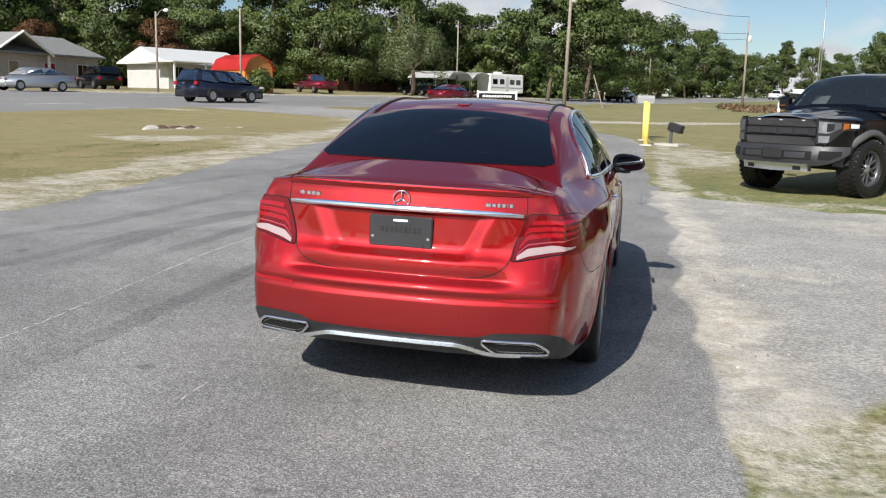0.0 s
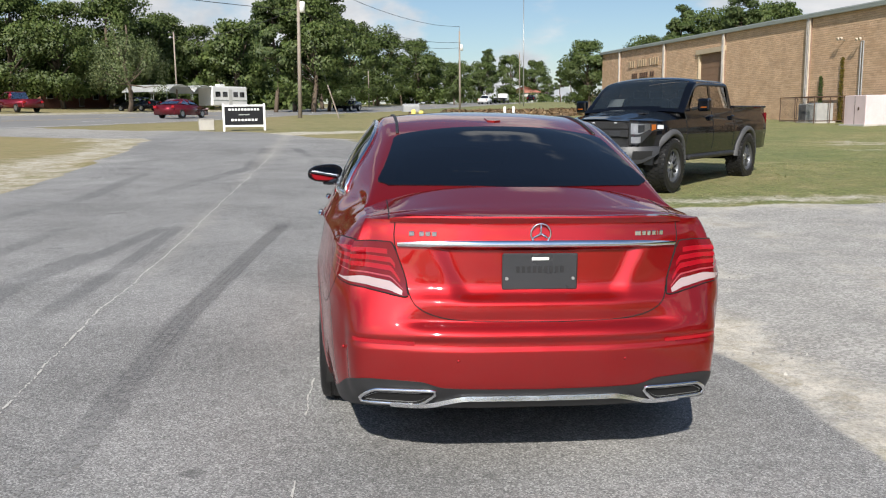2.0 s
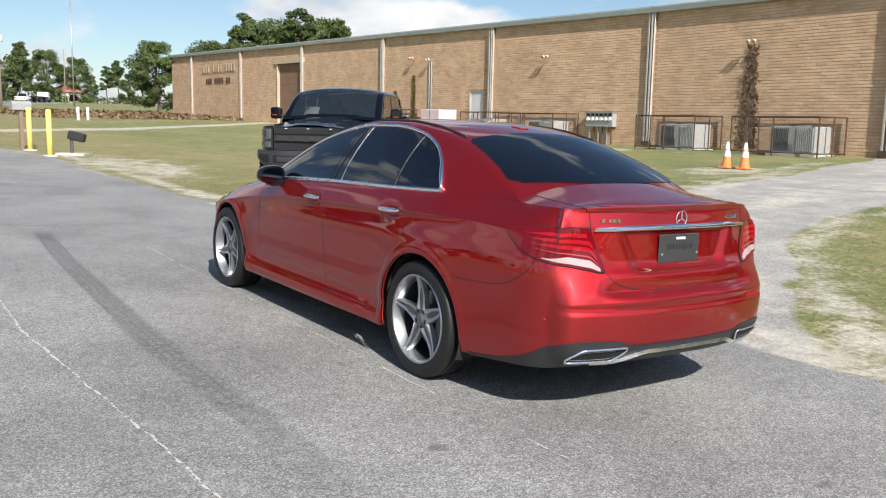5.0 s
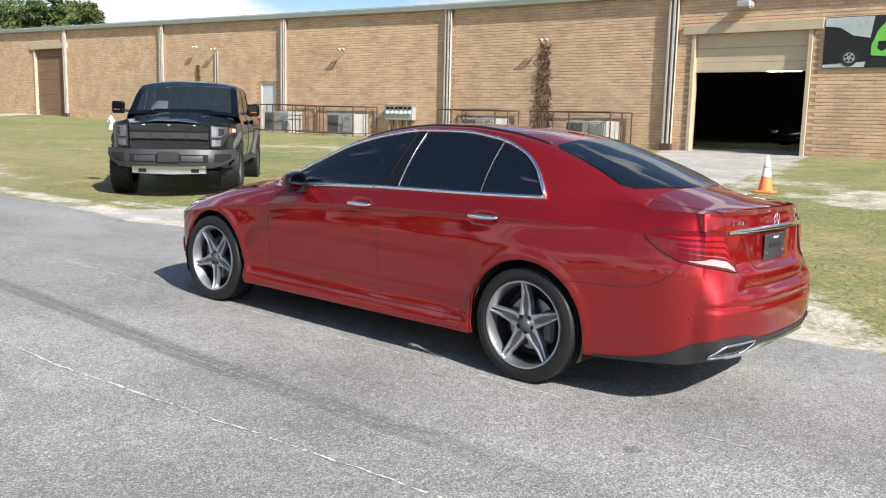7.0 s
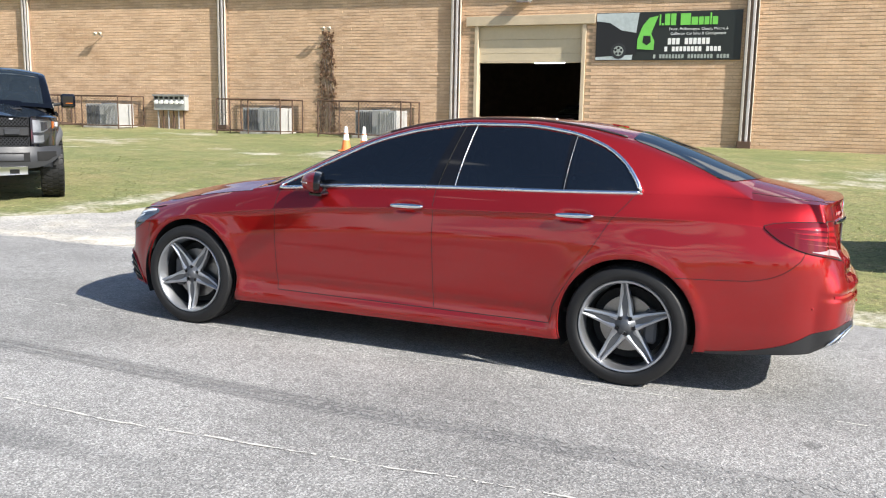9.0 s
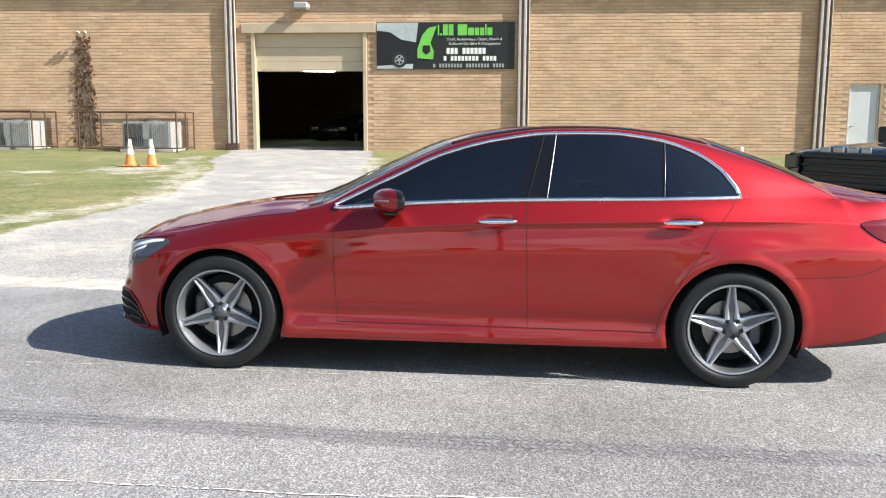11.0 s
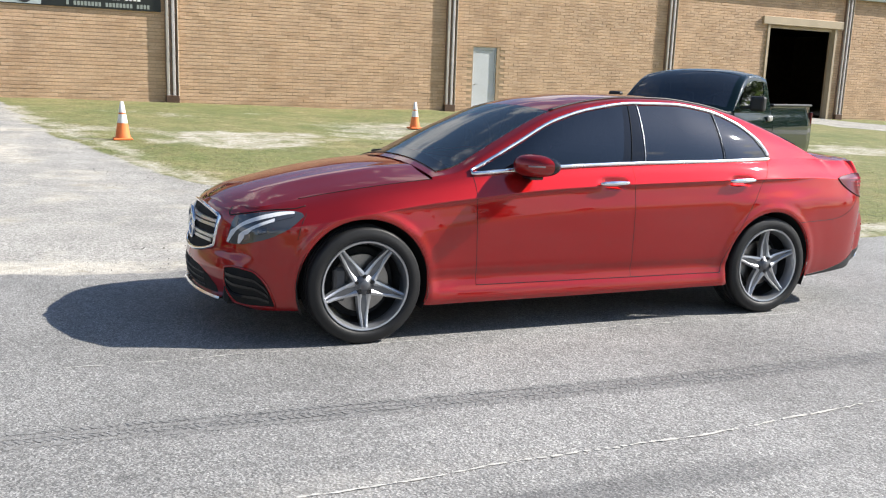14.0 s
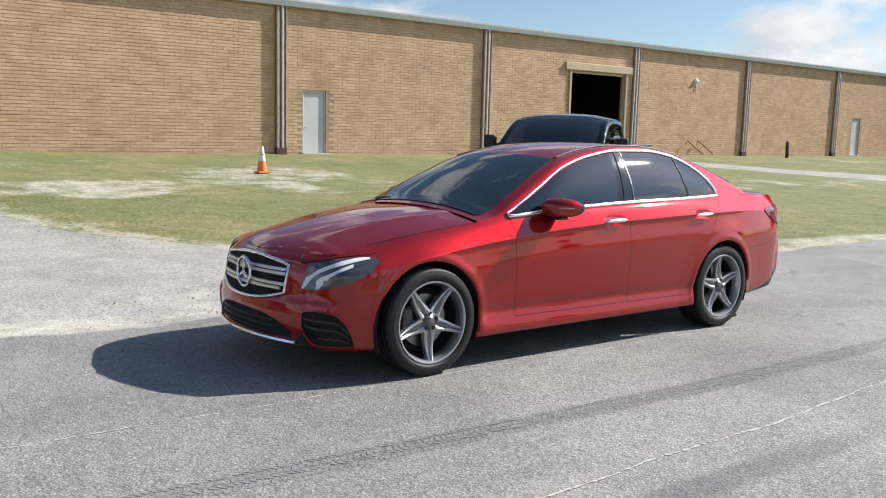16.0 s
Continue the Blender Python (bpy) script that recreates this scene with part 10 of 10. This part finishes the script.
joint_line([(-2.36, -5.0), (-2.44, -2.4), (-2.56, -0.5), (-2.64, 0.5), (-2.63, 1.6), (-2.77, 5.6), (-2.95, 12.0), (-3.2, 20.0)], 0.015, 1, 0.12, "trim_joint", "ragged pale seam along the asphalt lane")
joint_line([(-0.99, -3.2), (-0.98, 0.0), (-0.93, 1.6), (-0.9, 4.0)], 0.010, 2, 0.10, "trim_joint", "faint pale seam along the asphalt lane")


def tread_mark(pts, width, seed):
    """Rubber left by a turning tyre: lanes of short slanted tread blocks, broken and fading at the ends."""
    rng = random.Random(seed)
    ys = np.arange(pts[0][1], pts[-1][1], 0.034)
    xs = np.interp(ys, [p[1] for p in pts], [p[0] for p in pts])
    verts, faces = [], []
    for i, (x, y) in enumerate(zip(xs, ys)):
        u = i / len(xs)
        chance = 0.92 * min(1.0, (1 - u) * 12) * min(1.0, 0.30 + u * 1.1)
        for lane in range(4):
            if rng.random() > chance:
                continue
            cx = x + width * ((lane + 0.5) / 4 - 0.5) + rng.uniform(-0.003, 0.003)
            hx, hy = width * 0.085 * rng.uniform(0.7, 1.2), 0.011 * rng.uniform(0.6, 1.3)
            lean = 0.010 if lane % 2 else -0.010
            b = len(verts)
            for sx, sy in ((-1, -1), (1, -1), (1, 1), (-1, 1)):
                verts.append((cx + sx * hx, y + sy * hy + sx * lean, gz(cx, y) + 0.0025))
            faces.append((b, b + 1, b + 2, b + 3))
    ob = from_arrays("tyre_mark", verts, faces, M["tyre_rub"])
    return tagged(ob, "dark broken tyre tread mark on grey asphalt", "tyre mark", "tyre marks", "structure")


M["tyre_rub"] = plain("thin rubber smear on asphalt", (0.215, 0.213, 0.207), 0.85, 0.0, 0.35, 30)
tread_mark([(-1.99, -2.86), (-1.98, -1.85), (-1.99, -1.09), (-1.98, 0.14), (-1.90, 1.82), (-1.82, 3.4), (-1.68, 5.29)], 0.19, 11)


def grass_tufts():
    """Short dry blades on the near grass."""
    rng = np.random.RandomState(12)
    n = 120000
    x = np.concatenate([rng.uniform(1.8, 13, int(n * 0.62)), rng.uniform(-11.5, -5.6, n - int(n * 0.62))])
    y = np.concatenate([rng.uniform(-13, 14, int(n * 0.62)), rng.uniform(-8, 12, n - int(n * 0.62))])
    L = ground_layers(x, y)
    bare = np.maximum.reduce([L["asphalt"], L["gravel"], L["sand"] * 1.1, L["road"]])
    keep = (bare < 0.42) & (lumps(x, y, 0.5, 31) > -0.25)
    x, y = x[keep], y[keep]
    z = ground_z(x, y) + 0.035 * lumps(x, y, 0.9, 21) + 0.05 * lumps(x, y, 4.0, 22) - 0.006
    k = len(x)
    a = rng.uniform(0, 6.28, k)
    h = rng.uniform(0.008, 0.024, k)
    w = rng.uniform(0.006, 0.014, k)
    lean = rng.uniform(0.03, 0.06, k)
    b = a + 1.57 + rng.uniform(-0.7, 0.7, k)
    V = np.zeros((k, 3, 3))
    V[:, 0] = np.stack([x - np.cos(a) * w, y - np.sin(a) * w, z], -1)
    V[:, 1] = np.stack([x + np.cos(a) * w, y + np.sin(a) * w, z], -1)
    V[:, 2] = np.stack([x + np.cos(b) * lean, y + np.sin(b) * lean, z + h], -1)
    ob = from_arrays("grass", V.reshape(-1, 3), np.arange(k * 3).reshape(-1, 3), M["blade"])
    return tagged(ob, "short dry green and straw-coloured grass blades", "grass", "", "stuff")


M["blade"] = leaf_material("dry grass blades", (0.12, 0.16, 0.045), (0.24, 0.25, 0.09), (0.44, 0.38, 0.19), 0.5)
grass_tufts()


def loose_stones():
    """Grit and small stones on the gravel and along the lane's edge."""
    rng = np.random.RandomState(14)
    n = 9000
    x, y = rng.uniform(1.2, 9.0, n), rng.uniform(-6.0, 9.0, n)
    L = ground_layers(x, y)
    keep = (np.maximum(L["gravel"], 0.8 * L["sand"]) > 0.62) & (L["asphalt"] < 0.4)
    x, y = x[keep], y[keep]
    k = len(x)
    r = rng.uniform(0.004, 0.011, k) * (1 + 0.8 * (rng.rand(k) < 0.04))
    z = ground_z(x, y) + 0.002
    a = rng.uniform(0, 6.28, k)
    V = np.zeros((k, 5, 3))
    for j in range(4):
        q = r * (0.75 + 0.5 * rng.rand(k))
        V[:, j] = np.stack([x + q * np.cos(a + j * 1.57), y + q * np.sin(a + j * 1.57), z - 0.004], -1)
    V[:, 4] = np.stack([x + rng.normal(size=k) * r * 0.2, y + rng.normal(size=k) * r * 0.2, z + r * 0.8], -1)
    F = np.array([(0, 1, 4), (1, 2, 4), (2, 3, 4), (3, 0, 4)])
    faces = (np.arange(k)[:, None, None] * 5 + F[None]).reshape(-1, 3)
    ob = from_arrays("gravel_stones", V.reshape(-1, 3), faces, M["grit"])
    return tagged(ob, "loose pale gravel stones beside the asphalt", "gravel", "", "stuff")


def grit_material():
    k = Mat("gravel stone", 0.85)
    k.color(k.ramp(k.island_random(), [(0.0, (0.16, 0.15, 0.14)), (0.5, (0.30, 0.285, 0.26)), (1.0, (0.44, 0.42, 0.385))]))
    return k.m


M["grit"] = grit_material()
loose_stones()


def single_bricks():
    """The bricks by the banner and the big door, each a piece of its own."""
    rng = random.Random(9)
    shared = {}
    for s, s1, z0 in near_cells[:300]:
        w = round(s1 - s, 3)
        out = rng.choice((0.004, 0.007, 0.009, 0.012))
        if (w, out) not in shared:
            g, c, gs = 0.0075, 0.005, 0.0022
            v, f = [], []
            for o, k in ((-0.004, 0.0), (out, c)):
                for ss, zz in ((gs + k * 0.4, g + k), (w - gs - k * 0.4, g + k), (w - gs - k * 0.4, ROW - g - k), (gs + k * 0.4, ROW - g - k)):
                    v.append((ss, o, zz))
            f = [(4, 7, 6, 5)] + [(i, 4 + i, 4 + (i + 1) % 4, (i + 1) % 4) for i in range(4)]
            me = bpy.data.meshes.new("brick")
            me.from_pydata(v, [], f)
            me.update()
            me.materials.append(M["brick_piece"])
            shared[(w, out)] = me
        ob = new("brick", shared[(w, out)])
        ob.parent = wall_west
        ob.matrix_local = wall_frame(s, 0.0, z0)


def brick_piece_material():
    k = Mat("tan brick piece", 0.85).world_pos()
    r = k.object_random()
    a = k.noise(1.1, 5)
    c = k.ramp(r, [(0.0, (0.50, 0.335, 0.208)), (0.35, (0.58, 0.396, 0.255)), (0.7, (0.61, 0.425, 0.278)), (1.0, (0.54, 0.36, 0.226))])
    c = k.mix(1.0, c, k.fit(a, 0.3, 0.72, 0.86, 1.12), "MULTIPLY")
    c = k.mix(1.0, c, k.fit(k.noise(26, 4), 0.3, 0.7, 0.86, 1.12), "MULTIPLY")
    c = k.mix(k.fit(k.noise(0.35, 6, 0.6, 0.4), 0.56, 0.74, 0.0, 0.45), c, (0.34, 0.19, 0.09))
    k.color(c)
    k.bump(k.noise(45, 4), 0.3, 0.006)
    return k.m


M["brick_piece"] = brick_piece_material()
single_bricks()
